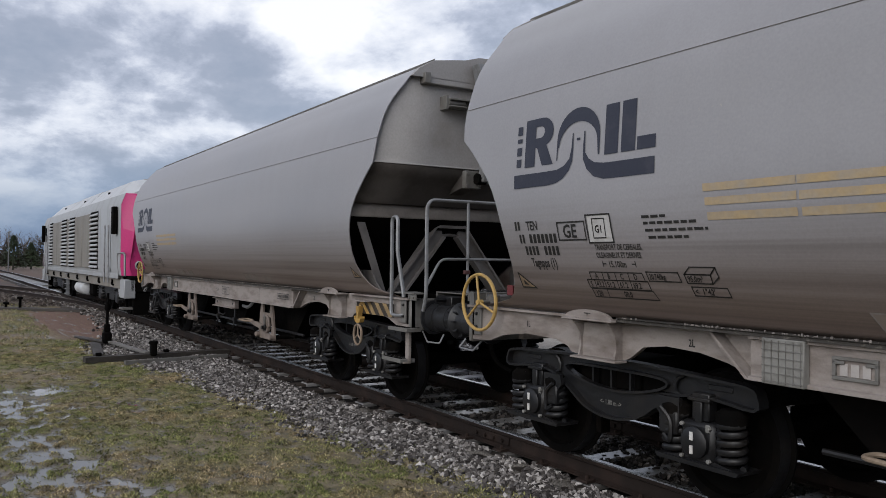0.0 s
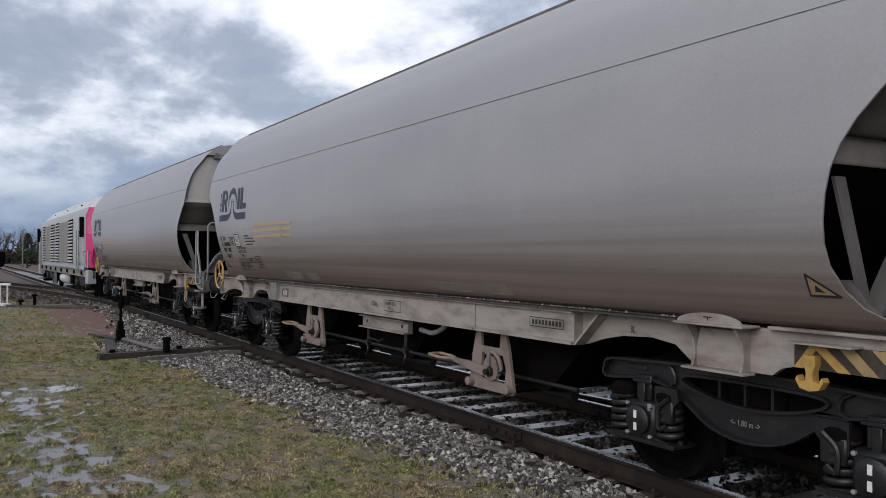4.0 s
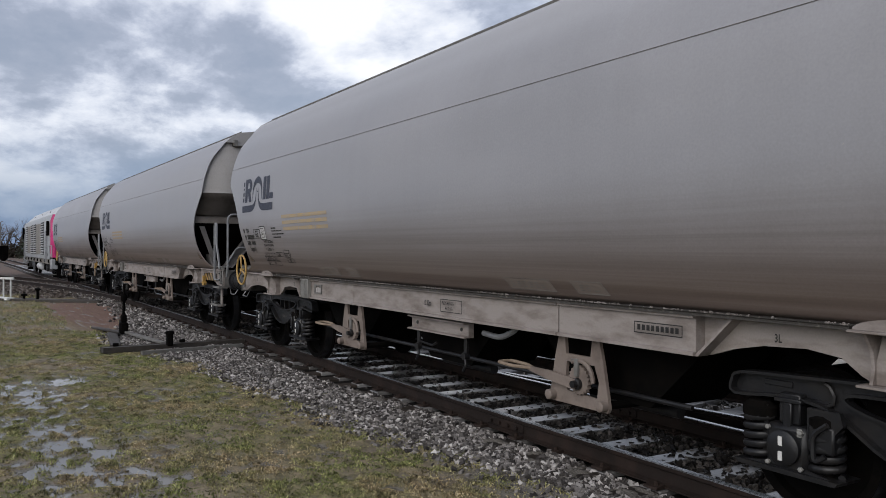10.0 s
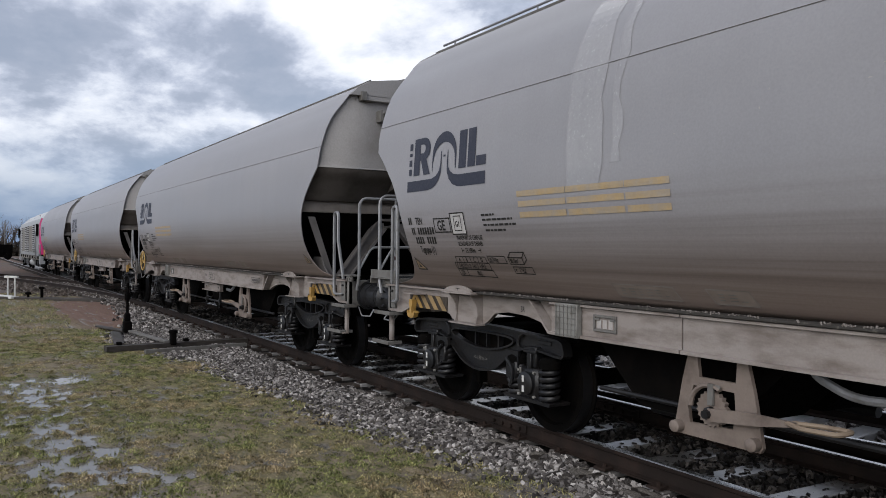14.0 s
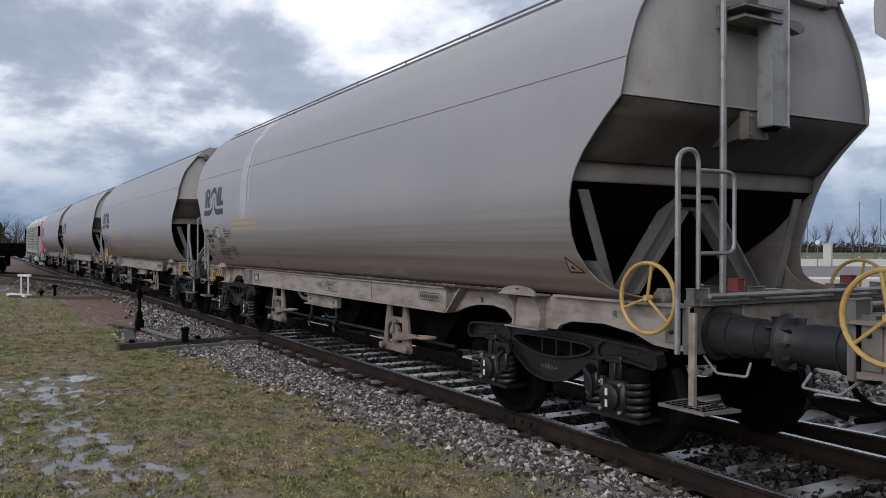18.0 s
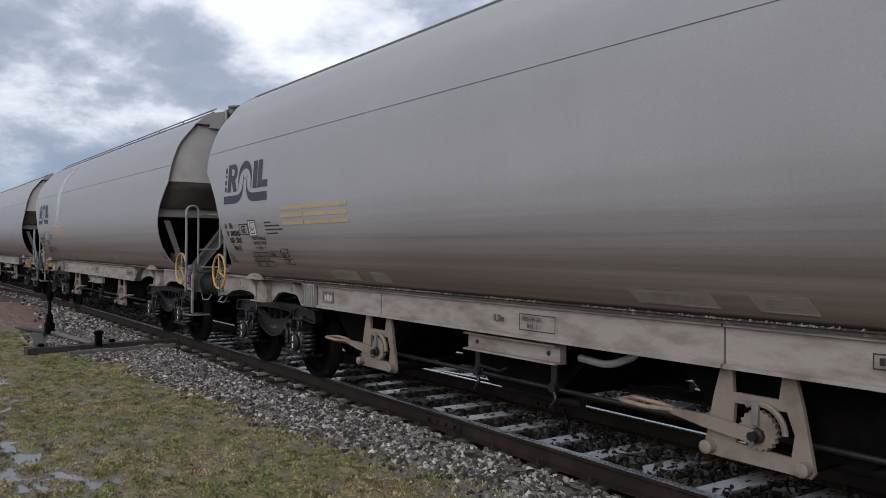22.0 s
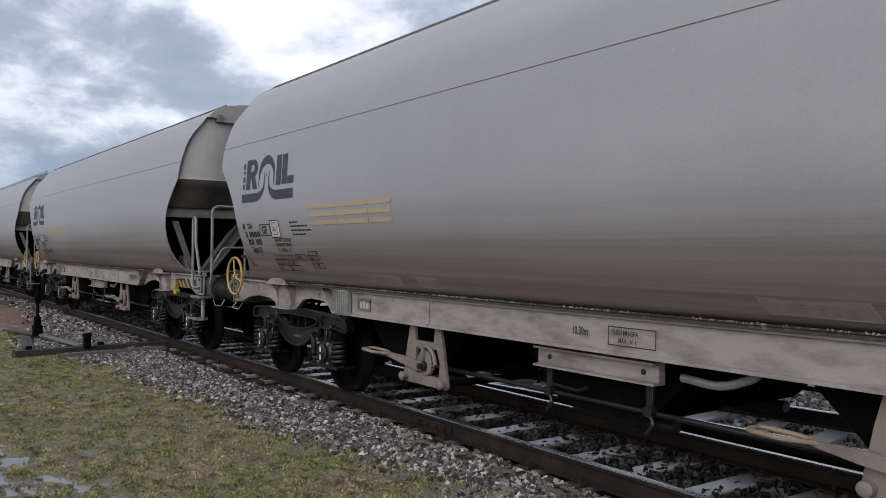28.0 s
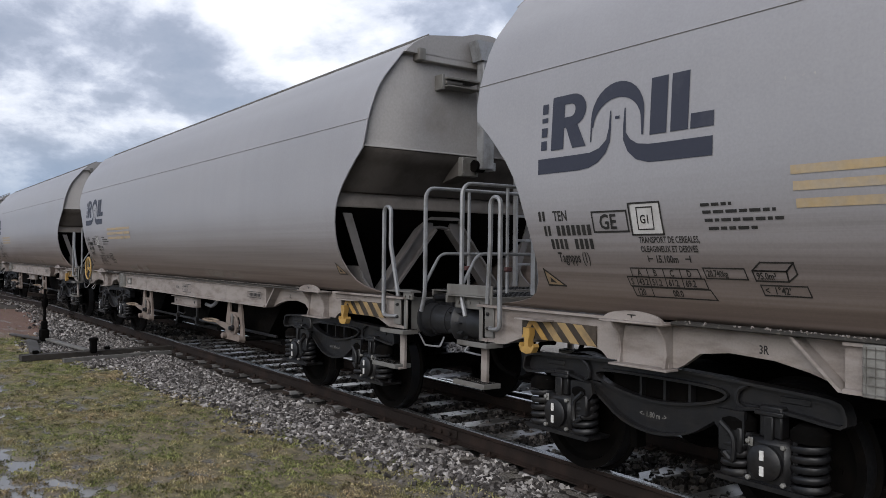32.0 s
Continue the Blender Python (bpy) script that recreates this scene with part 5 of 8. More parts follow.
def markings(w):
    NO_NORMALS.update(("logo", "marking", "yellow_bar", "plate", "warning_mark", "sill_mark", "scratch", "patch"))
    for sg in (-1, 1):

        def put(name, bm, m, label="", lift=0.004):
            if sg < 0 and name in ("logo", "marking"):
                k = 1.035 if name == "logo" else 1.01
                for v in bm.verts:
                    if v.co.x < 3.85 - HALF:
                        v.co.x = 1.765 - HALF + (v.co.x - 1.73 + HALF) * k
            return part(name, lay(bm, sg, lift), m, w, label, 0)

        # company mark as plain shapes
        bm = BM()
        bz, bt = 2.41, 2.525
        left = [(1.73, bz), (2.14, bz), (2.24, 2.42), (2.32, 2.45), (2.39, 2.51), (2.425, 2.58), (2.43, 2.68), (2.425, 2.80), (2.415, 2.80), (2.41, 2.68), (2.39, 2.60), (2.33, 2.55), (2.25, 2.527), (2.14, bt), (1.73, bt)]
        flat(bm, left)
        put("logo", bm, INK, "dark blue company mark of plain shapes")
        bm = BM()
        right = [(2.54, 2.80), (2.535, 2.68), (2.54, 2.58), (2.58, 2.50), (2.65, 2.44), (2.75, 2.412), (2.85, bz), (3.22, bz), (3.22, 2.53), (2.85, 2.53), (2.75, 2.532), (2.66, 2.545), (2.60, 2.58), (2.56, 2.63), (2.55, 2.80)]
        flat(bm, right)
        put("logo", bm, INK)
        bm = BM()
        arch_o = [(2.245, 2.60), (2.245, 2.72)] + [(2.475 + 0.23 * math.cos(radians(a)), 2.76 + 0.235 * math.sin(radians(a))) for a in range(180, -1, -12)] + [(2.705, 2.60)]
        arch_i = [(2.255, 2.60), (2.258, 2.70)] + [(2.475 + 0.205 * math.cos(radians(a)), 2.70 + 0.185 * math.sin(radians(a))) for a in range(180, -1, -12)] + [(2.690, 2.60)]
        for i in range(len(arch_o) - 1):
            flat(bm, [arch_o[i], arch_o[i + 1], arch_i[i + 1], arch_i[i]])
        put("logo", bm, INK)
        bm = BM()
        bars(bm, 2.462, 2.50, 2.735, 2.755)
        put("logo", bm, INK)
        # block with a rounded head, two uprights and a foot
        bm = BM()
        bow_o = [(2.06 + 0.135 * math.cos(radians(a)), 2.858 + 0.122 * math.sin(radians(a))) for a in range(90, -91, -18)]
        bow_i = [(2.045 + 0.045 * math.cos(radians(a)), 2.862 + 0.048 * math.sin(radians(a))) for a in range(90, -91, -18)]
        for i in range(len(bow_o) - 1):
            flat(bm, [bow_o[i], bow_o[i + 1], bow_i[i + 1], bow_i[i]])
        flat(bm, [(1.86, 2.58), (1.985, 2.58), (1.985, 2.98), (1.86, 2.98)])
        flat(bm, [(1.985, 2.91), (2.045, 2.91), (2.06, 2.98), (1.985, 2.98)])
        flat(bm, [(1.985, 2.735), (2.06, 2.736), (2.045, 2.814), (1.985, 2.814)])
        flat(bm, [(2.005, 2.736), (2.075, 2.58), (2.205, 2.58), (2.115, 2.752), (2.06, 2.737)])
        put("logo", bm, INK)
        for a, b, c, d in ((2.755, 2.885, 2.59, 2.965), (2.915, 3.045, 2.59, 2.965), (3.062, 3.225, 2.59, 2.685)):
            bm = BM()
            bars(bm, a, b, c, d)
            put("logo", bm, INK)
        for a, b in ((2.59, 2.66), (2.69, 2.76), (2.80, 2.835), (2.865, 2.94)):
            bm = BM()
            bars(bm, 1.755, 1.815, a, b)
            put("logo", bm, INK)
        # yellow bars
        for i, z in enumerate((2.255, 2.165, 2.07)):
            for a, b in ((3.70, 4.336), (4.343, 4.985), (4.992, 5.42)):
                bm = BM()
                bars(bm, a + 0.01 * i, b, z, z + 0.05, 0.0)
                put("yellow_bar", bm, STRIPE, "faded yellow painted bar")
        # number block as bars
        bm = BM()
        rows = ((2.055, ((1.71, 1.79), (1.86, 2.02))), (1.945, ((1.75, 1.83), (1.88, 2.23))), (1.845, ((1.80, 1.98), (2.04, 2.23))))
        for z, runs in rows:
            for a, b in runs:
                k = max(1, round((b - a) / 0.05))
                for j in range(k):
                    x = a + (b - a) * j / k
                    if not (z > 2.0 and a > 1.8):
                        bars(bm, x, x + (b - a) / k - 0.016, z, z + 0.075)
        put("marking", bm, BLACK, "black number bars")
        put("marking", letters("TEN", 1.86, 2.055, 0.105, 0.72), BLACK)
        put("marking", letters("Tagnpps (1)", 1.84, 1.748, 0.105, 0.62), BLACK)
        # framed class signs
        bm = BM()
        outline(bm, [(2.245, 1.965), (2.55, 1.965), (2.545, 2.105), (2.24, 2.105)])
        put("marking", bm, BLACK)
        put("marking", letters("GE", 2.30, 1.985, 0.145, 0.86), BLACK)
        bm = BM()
        bars(bm, 2.585, 2.825, 1.945, 2.145)
        put("marking", bm, SIGN_PALE, "", 0.003)
        bm = BM()
        outline(bm, [(2.58, 1.94), (2.83, 1.94), (2.82, 2.15), (2.57, 2.15)])
        outline(bm, [(2.635, 1.975), (2.76, 1.975), (2.76, 2.12), (2.635, 2.12)], 0.008)
        put("marking", bm, BLACK, "", 0.006)
        put("marking", letters("G1", 2.655, 2.015, 0.08, 0.8), BLACK, "", 0.006)
        put("marking", letters("TRANSPORT DE CEREALES,", 2.62, 1.885, 0.058, 0.66), BLACK)
        put("marking", letters("OLEAGINEUX ET DERIVES", 2.62, 1.825, 0.058, 0.66), BLACK)
        put("marking", letters("15.100m", 2.72, 1.755, 0.068, 0.75), BLACK)
        bm = BM()
        for a, b in ((2.66, 2.70), (2.95, 2.99)):
            bars(bm, a, b, 1.776, 1.784)
            bars(bm, a if a < 2.8 else b - 0.008, a + 0.008 if a < 2.8 else b, 1.758, 1.802)
        put("marking", bm, BLACK)
        # load table
        bm = BM()
        outline(bm, [(2.49, 1.655), (3.03, 1.655), (3.02, 1.715), (2.49, 1.715)], 0.008)
        outline(bm, [(2.45, 1.59), (3.06, 1.59), (3.05, 1.655), (2.44, 1.655)], 0.008)
        outline(bm, [(2.47, 1.52), (3.10, 1.52), (3.07, 1.585), (2.46, 1.585)], 0.008)
        for x in (2.62, 2.75, 2.88):
            bars(bm, x, x + 0.007, 1.59, 1.715)
        bars(bm, 2.515, 2.522, 1.59, 1.655)
        bars(bm, 2.615, 2.622, 1.52, 1.585)
        put("marking", bm, BLACK)
        for t, x, z in (("A", 2.54, 1.665), ("B", 2.67, 1.665), ("C", 2.80, 1.665), ("D", 2.93, 1.665), ("S", 2.465, 1.60), ("43.2", 2.53, 1.60), ("51.2", 2.64, 1.60), ("61.2", 2.77, 1.60), ("69.2", 2.90, 1.60), ("120", 2.49, 1.53), ("00.0", 2.78, 1.53)):
            put("marking", letters(t, x, z, 0.062, 0.75), BLACK)
        bm = BM()
        outline(bm, [(3.07, 1.66), (3.35, 1.66), (3.34, 1.725), (3.06, 1.725)], 0.008)
        outline(bm, [(3.40, 1.655), (3.60, 1.655), (3.60, 1.715), (3.39, 1.715)], 0.009)
        outline(bm, [(3.39, 1.715), (3.60, 1.715), (3.65, 1.765), (3.45, 1.765)], 0.009)
        outline(bm, [(3.60, 1.655), (3.66, 1.70), (3.65, 1.765), (3.60, 1.715)], 0.009)
        outline(bm, [(3.43, 1.57), (3.71, 1.57), (3.70, 1.63), (3.42, 1.63)], 0.008)
        put("marking", bm, BLACK)
        put("marking", letters("20.740kg", 3.08, 1.672, 0.058, 0.68), BLACK)
        put("marking", letters("95.0m³", 3.41, 1.665, 0.058, 0.75), BLACK)
        put("marking", letters("<  1°42'", 3.44, 1.58, 0.058, 0.85), BLACK)
        # contact lines as bars
        bm = BM()
        for z, a, b in ((2.105, 3.12, 3.33), (2.06, 3.13, 3.60), (2.01, 3.14, 3.66), (1.96, 3.16, 3.50)):
            x = a
            while x < b - 0.02:
                ln = 0.03 + 0.045 * random.random()
                bars(bm, x, min(b, x + ln), z, z + 0.019)
                x += ln + 0.014
        put("marking", bm, BLACK, "small black lines of writing")
        # warning triangles at both ends of the flank
        for x in (1.64, 13.36):
            bm = BM()
            outline(bm, [(x, 1.565), (x + 0.18, 1.565), (x, 1.69)], 0.013)
            flat(bm, [(x + 0.035, 1.59), (x + 0.095, 1.585), (x + 0.045, 1.63)])
            put("warning_mark", bm, BLACK, "", 0.006)
            bm = BM()
            flat(bm, [(x, 1.565), (x + 0.18, 1.565), (x, 1.69)])
            put("warning_mark", bm, MARK_DULL, "worn triangular warning mark", 0.004)
        # data plates low on the flank
        for a, b in ((4.63, 5.24), (5.53, 5.87), (9.06, 9.70), (9.98, 10.34)):
            bm = BM()
            bars(bm, a, b, 1.425, 1.525, 0.05)
            put("plate", bm, LABEL_PLATE, "grimy data plate with faint lines")
            bm = BM()
            outline(bm, [(a + 0.05, 1.425), (b + 0.05, 1.425), (b, 1.525), (a, 1.525)], 0.009)
            put("marking", bm, HEM, "", 0.006)
            bm = BM()
            for j in range(3):
                x = a + 0.09
                while x < b - 0.06 - 0.05 * j:
                    bars(bm, x, x + 0.035 + 0.03 * ((j + x * 7) % 1), 1.45 + 0.021 * j, 1.457 + 0.021 * j)
                    x += 0.085
            put("marking", bm, PLATE, "", 0.007)
        # scuffs
        bm = BM()
        rs = random.Random(5)
        for i in range(16):
            x, z = rs.choice(((5.2, 2.6), (6.6, 2.75), (12.2, 2.35), (3.9, 2.75), (8.6, 3.0))) 
            x, z = x + rs.gauss(0, 0.28), z + rs.gauss(0, 0.05)
            l = 0.008 + 0.018 * rs.random()
            flat(bm, [(x, z), (x + l, z + rs.uniform(-0.02, 0.02)), (x + l * 0.8, z + 0.006), (x + l * 0.3, z + 0.008)])
        tagged(put("scratch", bm, SCUFF, "small scuffs in the paint", 0.0025), kind="stuff")
    # marks on the sills
    for sg in (-1, 1):
        def sill_text(t, d, z, size, y, squeeze=0.75):
            bm = letters(t, d, z, size, squeeze)
            for v in bm.verts:
                v.co.y = -y
                if sg > 0:
                    v.co = (-v.co.x, y, v.co.z)
            part("sill_mark", bm, BLACK, w, "", 0)
        names = ("1L", "2L", "3L", "4L") if sg < 0 else ("4R", "3R", "2R", "1R")
        for t, d in zip(names, (1.50, 3.30, 11.78, 13.70)):
            if not (t in ("4L", "4R")):
                sill_text(t, d, 1.20, 0.075, 1.223)
        sill_text("10.30m", 7.58, 1.17, 0.085, 1.324, 0.62)
        sill_text("FREIN MH-GFA", 7.96, 1.20, 0.05, 1.324, 0.7)
        sill_text("MAX : 61 t", 8.02, 1.145, 0.05, 1.324, 0.7)
        bm = BM()
        outline(bm, [(7.93, 1.125), (8.34, 1.125), (8.34, 1.255), (7.93, 1.255)], 0.008)
        sign = BM()
        outline(sign, [(10.70, 1.17), (11.15, 1.17), (11.15, 1.25), (10.70, 1.25)], 0.008)
        for i in range(9):
            bars(sign, 10.73 + i * 0.045, 10.76 + i * 0.045, 1.19, 1.232)
        for mesh_ in (bm, sign):
            for v in mesh_.verts:
                v.co.y = -1.324
                if sg > 0:
                    v.co = (-v.co.x, 1.324, v.co.z)
            part("sill_mark", mesh_, BLACK, w, "", 0)
        # wire-mesh label box and clip frame
        fx = lambda d: (d - HALF) * (-sg)
        bm = BM()
        box(bm, *sorted((fx(3.98), fx(4.26))), *sorted((sg * 1.300, sg * 1.350)), 1.05, 1.335, 0.006)
        lb = part("label_box", bm, WIRE, w, "wire-mesh label holder")
        bm = BM()
        for i in range(6):
            d = 4.0 + i * 0.048
            box(bm, *sorted((fx(d), fx(d + 0.004))), *sorted((sg * 1.351, sg * 1.354)), 1.06, 1.325, 0)
        for i in range(6):
            z = 1.07 + i * 0.048
            box(bm, *sorted((fx(3.985), fx(4.255))), *sorted((sg * 1.354, sg * 1.357)), z, z + 0.004, 0)
        part("wire_mesh", bm, PLATE, lb)
        bm = BM()
        for a, b, c, d in ((4.40, 4.66, 1.245, 1.265), (4.40, 4.66, 1.13, 1.15), (4.40, 4.42, 1.15, 1.245), (4.64, 4.66, 1.15, 1.245), (4.40, 4.47, 1.22, 1.24), (4.59, 4.66, 1.22, 1.24)):
            box(bm, *sorted((fx(a), fx(b))), *sorted((sg * 1.297, sg * 1.310)), c, d, 0.002)
        part("label_clip", bm, PLATE, w, "dark label clip frame")
        bm = BM()
        for i in range(3):
            box(bm, *sorted((fx(4.44 + i * 0.065), fx(4.485 + i * 0.065))), *sorted((sg * 1.297, sg * 1.301)), 1.155, 1.225, 0)
        part("label_card", bm, SCUFF, w)


def hopper_wagon():
    w = empty("hopper_wagon", Matrix(), "grey-beige steel grain hopper wagon, dusty, on the track", "freight wagon", "wagons of the grain train")
    wagon_body(w)
    wagon_frame(w)
    for cx in (-5.15, 5.15):
        wagon_bogie(w, cx)
    platform_end(w)
    wheel_end(w)
    markings(w)
    for o in w.children_recursive:
        if o.data is not WHEEL:
            squash_to_view(o)
    return w


_bm = wheel_mesh()
bmesh.ops.recalc_face_normals(_bm, faces=_bm.faces)
WHEEL = bpy.data.meshes.new("wheelset")
_bm.to_mesh(WHEEL)
_bm.free()
WHEEL.materials.append(IRON_DARK)
WHEEL.materials.append(IRON)
WHEEL.polygons.foreach_set("material_index", [int(0.455 < math.hypot(p.center.x, p.center.z) < 0.47) for p in WHEEL.polygons])
WHEEL.polygons.foreach_set("use_smooth", [True] * len(WHEEL.polygons))
WHEEL.set_sharp_from_angle(angle=radians(30))

START, TRAIN_Y = TRAIN[0][1], -0.035
TURNED = (False, False, False, True, False, False, True)
first = hopper_wagon()
first.matrix_basis = on_line(START + HALF, 5.15, -5.15)
wagons = [first]
for k in range(1, 7):
    wagons.append(copy_thing(first, on_line(START + LEN * k + HALF, 5.15, -5.15, 180 if TURNED[k] else 0)))


def fourth_wagon_extras(w):
    """Polished band on the flank and a thin tube along the roof edge."""
    for i, (a, b, z0, z1) in enumerate(((4.36, 4.74, 2.30, 4.12), (4.86, 4.95, 2.45, 4.12))):
        bm = BM()
        n = 14
        rs = random.Random(i)
        L_ = [(a + rs.uniform(-0.02, 0.02), z0 + (z1 - z0) * j / n) for j in range(n + 1)]
        R_ = [(b + rs.uniform(-0.03, 0.03), z0 + (z1 - z0) * j / n) for j in range(n + 1)]
        for j in range(n):
            flat(bm, [L_[j], R_[j], R_[j + 1], L_[j + 1]])
        bmesh.ops.remove_doubles(bm, verts=bm.verts, dist=1e-4)
        squash_to_view(part("patch", lay(bm, 1, 0.003), PALE, w, "polished band worn into the paint", 0))
    bm = BM()
    sweep(bm, [(-HALF + 1.0, 0.66, 4.32), (HALF - 1.0, 0.66, 4.32)], 0.014, 6)
    rt = part("roof_tube", bm, GALV, w, "thin tube along the roof edge")
    for i in range(9):
        bm = BM()
        x = -HALF + 1.2 + i * 1.58
        sweep(bm, [(x, 0.66, 4.22), (x, 0.66, 4.32)], 0.01, 5)
        squash_to_view(part("tube_stay", bm, GALV, rt))
    squash_to_view(rt)


fourth_wagon_extras(wagons[3])

# a small handwheel left hanging under the first wagon's tow hook
_bm = BM()
_c = (HALF - 1.80, -1.275, 0.835)
sweep(_bm, [(_c[0] + 0.105 * math.cos(radians(a)), _c[1], _c[2] + 0.13 * math.sin(radians(a))) for a in range(0, 360, 18)], 0.014, 8, True)
for a in (90, 210, 330):
    sweep(_bm, [_c, (_c[0] + 0.10 * math.cos(radians(a)), _c[1], _c[2] + 0.125 * math.sin(radians(a)))], 0.01, 6)
squash_to_view(part("hanging_ring", _bm, TAN, wagons[0], "rust-orange ring hanging under the tow hook"))


# ---- diesel locomotive ----
LOCO_GREY = worn("loco_grey", (0.34, 0.35, 0.36), (0.22, 0.21, 0.20), 0.4, 0.45, broad=1.5, stretch=(1, 1, 0.4))
LOCO_ROOF = worn("loco_roof", (0.50, 0.51, 0.52), (0.32, 0.31, 0.30), 0.4, 0.5, broad=1.5)
LOCO_PINK = worn("loco_magenta", (0.52, 0.035, 0.17), (0.34, 0.04, 0.13), 0.3, 0.4, broad=2)
LOCO_DOOR = worn("loco_door_brown_grey", (0.215, 0.20, 0.175), (0.13, 0.115, 0.095), 0.5, 0.55, broad=2.0, stretch=(1, 1, 0.3))
LOUVRE = worn("louvre_silver", (0.40, 0.40, 0.395), (0.25, 0.23, 0.2), 0.4, 0.4, 0.3, broad=4)
LAMP_RING = worn("lamp_ring", (0.5, 0.5, 0.5), (0.3, 0.3, 0.3), 0.3, 0.4, 0.3)
GLASS_DARK = worn("dark_cab_glass", (0.012, 0.014, 0.016), (0.02, 0.02, 0.02), 0.2, 0.12, 0.0, bump=0.0, spec=0.6)


def locomotive():
    L = 20.3
    w = empty("diesel_locomotive", pose(START, 0, 0), "grey diesel locomotive with magenta cab ends, leading the train", "locomotive")
    side = [(-1.40, 1.25), (-1.43, 1.5), (-1.43, 3.30), (-1.33, 3.62), (1.33, 3.62), (1.43, 3.30), (1.43, 1.5), (1.40, 1.25)]
    bm = BM()
    prism(bm, side, "x", -L + 2.4, -2.4)
    part("engine_hood", bm, LOCO_GREY, w, "grey ribbed engine room casing")
    for e in (-1, 1):
        X = (lambda d: -d) if e > 0 else (lambda d: -L + d)
        # cab side block and slanted magenta nose
        bm = BM()
        prism(bm, side, "x", *sorted((X(2.4), X(0.97))))
        cab = part("cab", bm, LOCO_GREY, w, "grey cab side")
        bm = BM()
        ring0 = [bm.verts.new((X(0.96), y * 0.998, z)) for y, z in side]
        front = [(-1.20, 1.25), (-1.28, 1.5), (-1.18, 2.5), (-1.02, 3.55), (1.02, 3.55), (1.18, 2.5), (1.28, 1.5), (1.20, 1.25)]
        dep = [0.70, 0.62, 0.60, 0.88, 0.88, 0.60, 0.62, 0.70]
        side_m = [bm.verts.new((X(0.90), y * 1.0, z)) for y, z in ((-1.36, 1.25), (-1.40, 1.5), (-1.39, 2.6), (-1.24, 3.60), (1.24, 3.60), (1.39, 2.6), (1.40, 1.5), (1.36, 1.25))]
        ring1 = [bm.verts.new((X(d), y, z)) for (y, z), d in zip(front, dep)]
        for A, B in ((ring0, side_m), (side_m, ring1)):
            for j in range(8):
                bm.faces.new((A[j], A[(j + 1) % 8], B[(j + 1) % 8], B[j]))
        bm.faces.new(ring1)
        part("cab_nose", bm, LOCO_PINK, w, "slanted magenta cab nose", 25)
        bm = BM()
        prism(bm, [(X(0.655), 2.66), (X(0.60), 2.62), (X(0.84), 3.46), (X(0.90), 3.50)], "y", -0.95, 0.95)
        part("windscreen", bm, GLASS_DARK, w)
        # roof end, sloping down over the cab
        bm = BM()
        A = [bm.verts.new((X(2.45), y, z)) for y, z in ((-1.31, 3.625), (-0.80, 4.12), (-0.55, 4.18), (0.55, 4.18), (0.80, 4.12), (1.31, 3.625))]
        B = [bm.verts.new((X(1.02), y, z)) for y, z in ((-1.20, 3.61), (-0.80, 3.78), (-0.55, 3.80), (0.55, 3.80), (0.80, 3.78), (1.20, 3.61))]
        for q in range(6):
            bm.faces.new((A[q], A[(q + 1) % 6], B[(q + 1) % 6], B[q]))
        bm.faces.new(A)
        bm.faces.new(B[::-1])
        part("cab_roof", bm, LOCO_ROOF, w, "light grey sloping cab roof", 20)
        for sg in (-1, 1):
            bm = BM()
            box(bm, *sorted((X(2.10), X(1.55))), *sorted((sg * 1.405, sg * 1.438)), 2.45, 3.15, 0.02)
            cw = part("cab_window", bm, GLASS_DARK, w, "dark cab side window")
            bm = BM()
            box(bm, *sorted((X(1.62), X(1.36))), *sorted((sg * 1.445, sg * 1.56)), 2.45, 3.25, 0.02)
            part("mirror", bm, IRON_DARK, w, "black mirror housing")
            bm = BM()
            box(bm, *sorted((X(2.95), X(2.45))), *sorted((sg * 1.42, sg * 1.446)), 1.35, 3.25, 0.01)
            part("cab_door", bm, LOCO_GREY, w)
            for d in (2.40, 3.0):
                bm = BM()
                sweep(bm, [(X(d), sg * 1.49, 1.0), (X(d), sg * 1.49, 2.75)], 0.02, 6)
                part("door_rail", bm, GALV, w)
            # lamp cluster and shunter's corner step with rail
            bm = BM()
            lathe(bm, [(0.13, 0), (0.13, e * 0.05), (0.10, e * 0.06)], "x", (X(0.66), sg * 1.02, 1.55), 16)
            hl = part("headlight", bm, LAMP_RING, w, "round headlight")
            bm = BM()
            lathe(bm, [(0.095, 0), (0.08, e * 0.015)], "x", (X(0.60), sg * 1.02, 1.55), 16)
            part("headlight_lens", bm, GLASS_DARK, hl)
            bm = BM()
            sweep(bm, bent([(X(1.3), sg * 1.40, 1.25), (X(1.3), sg * 1.44, 1.9), (X(0.55), sg * 1.40, 1.9), (X(0.5), sg * 1.40, 1.25)], 0.12), 0.025, 8)
            part("corner_rail", bm, GALV, w)
            bm = BM()
            box(bm, *sorted((X(1.05), X(0.45))), *sorted((sg * 1.15, sg * 1.42)), 0.62, 1.15, 0.02)
            part("step_box", bm, LOCO_GREY, w, "grey corner step box")
            bm = BM()
            box(bm, *sorted((X(1.0), X(0.55))), *sorted((sg * 1.10, sg * 1.44)), 0.30, 0.36, 0.01)
            part("step", bm, PLATE, w)
            bm = BM()
            prism(bm, [(X(2.5), 1.25), (X(1.3), 1.25), (X(1.3), 0.62), (X(1.55), 0.62), (X(2.0), 1.05), (X(2.5), 1.1)], "y", sg * 1.30, sg * 1.34)
            part("skirt", bm, LOCO_GREY, w)
            bm = BM()
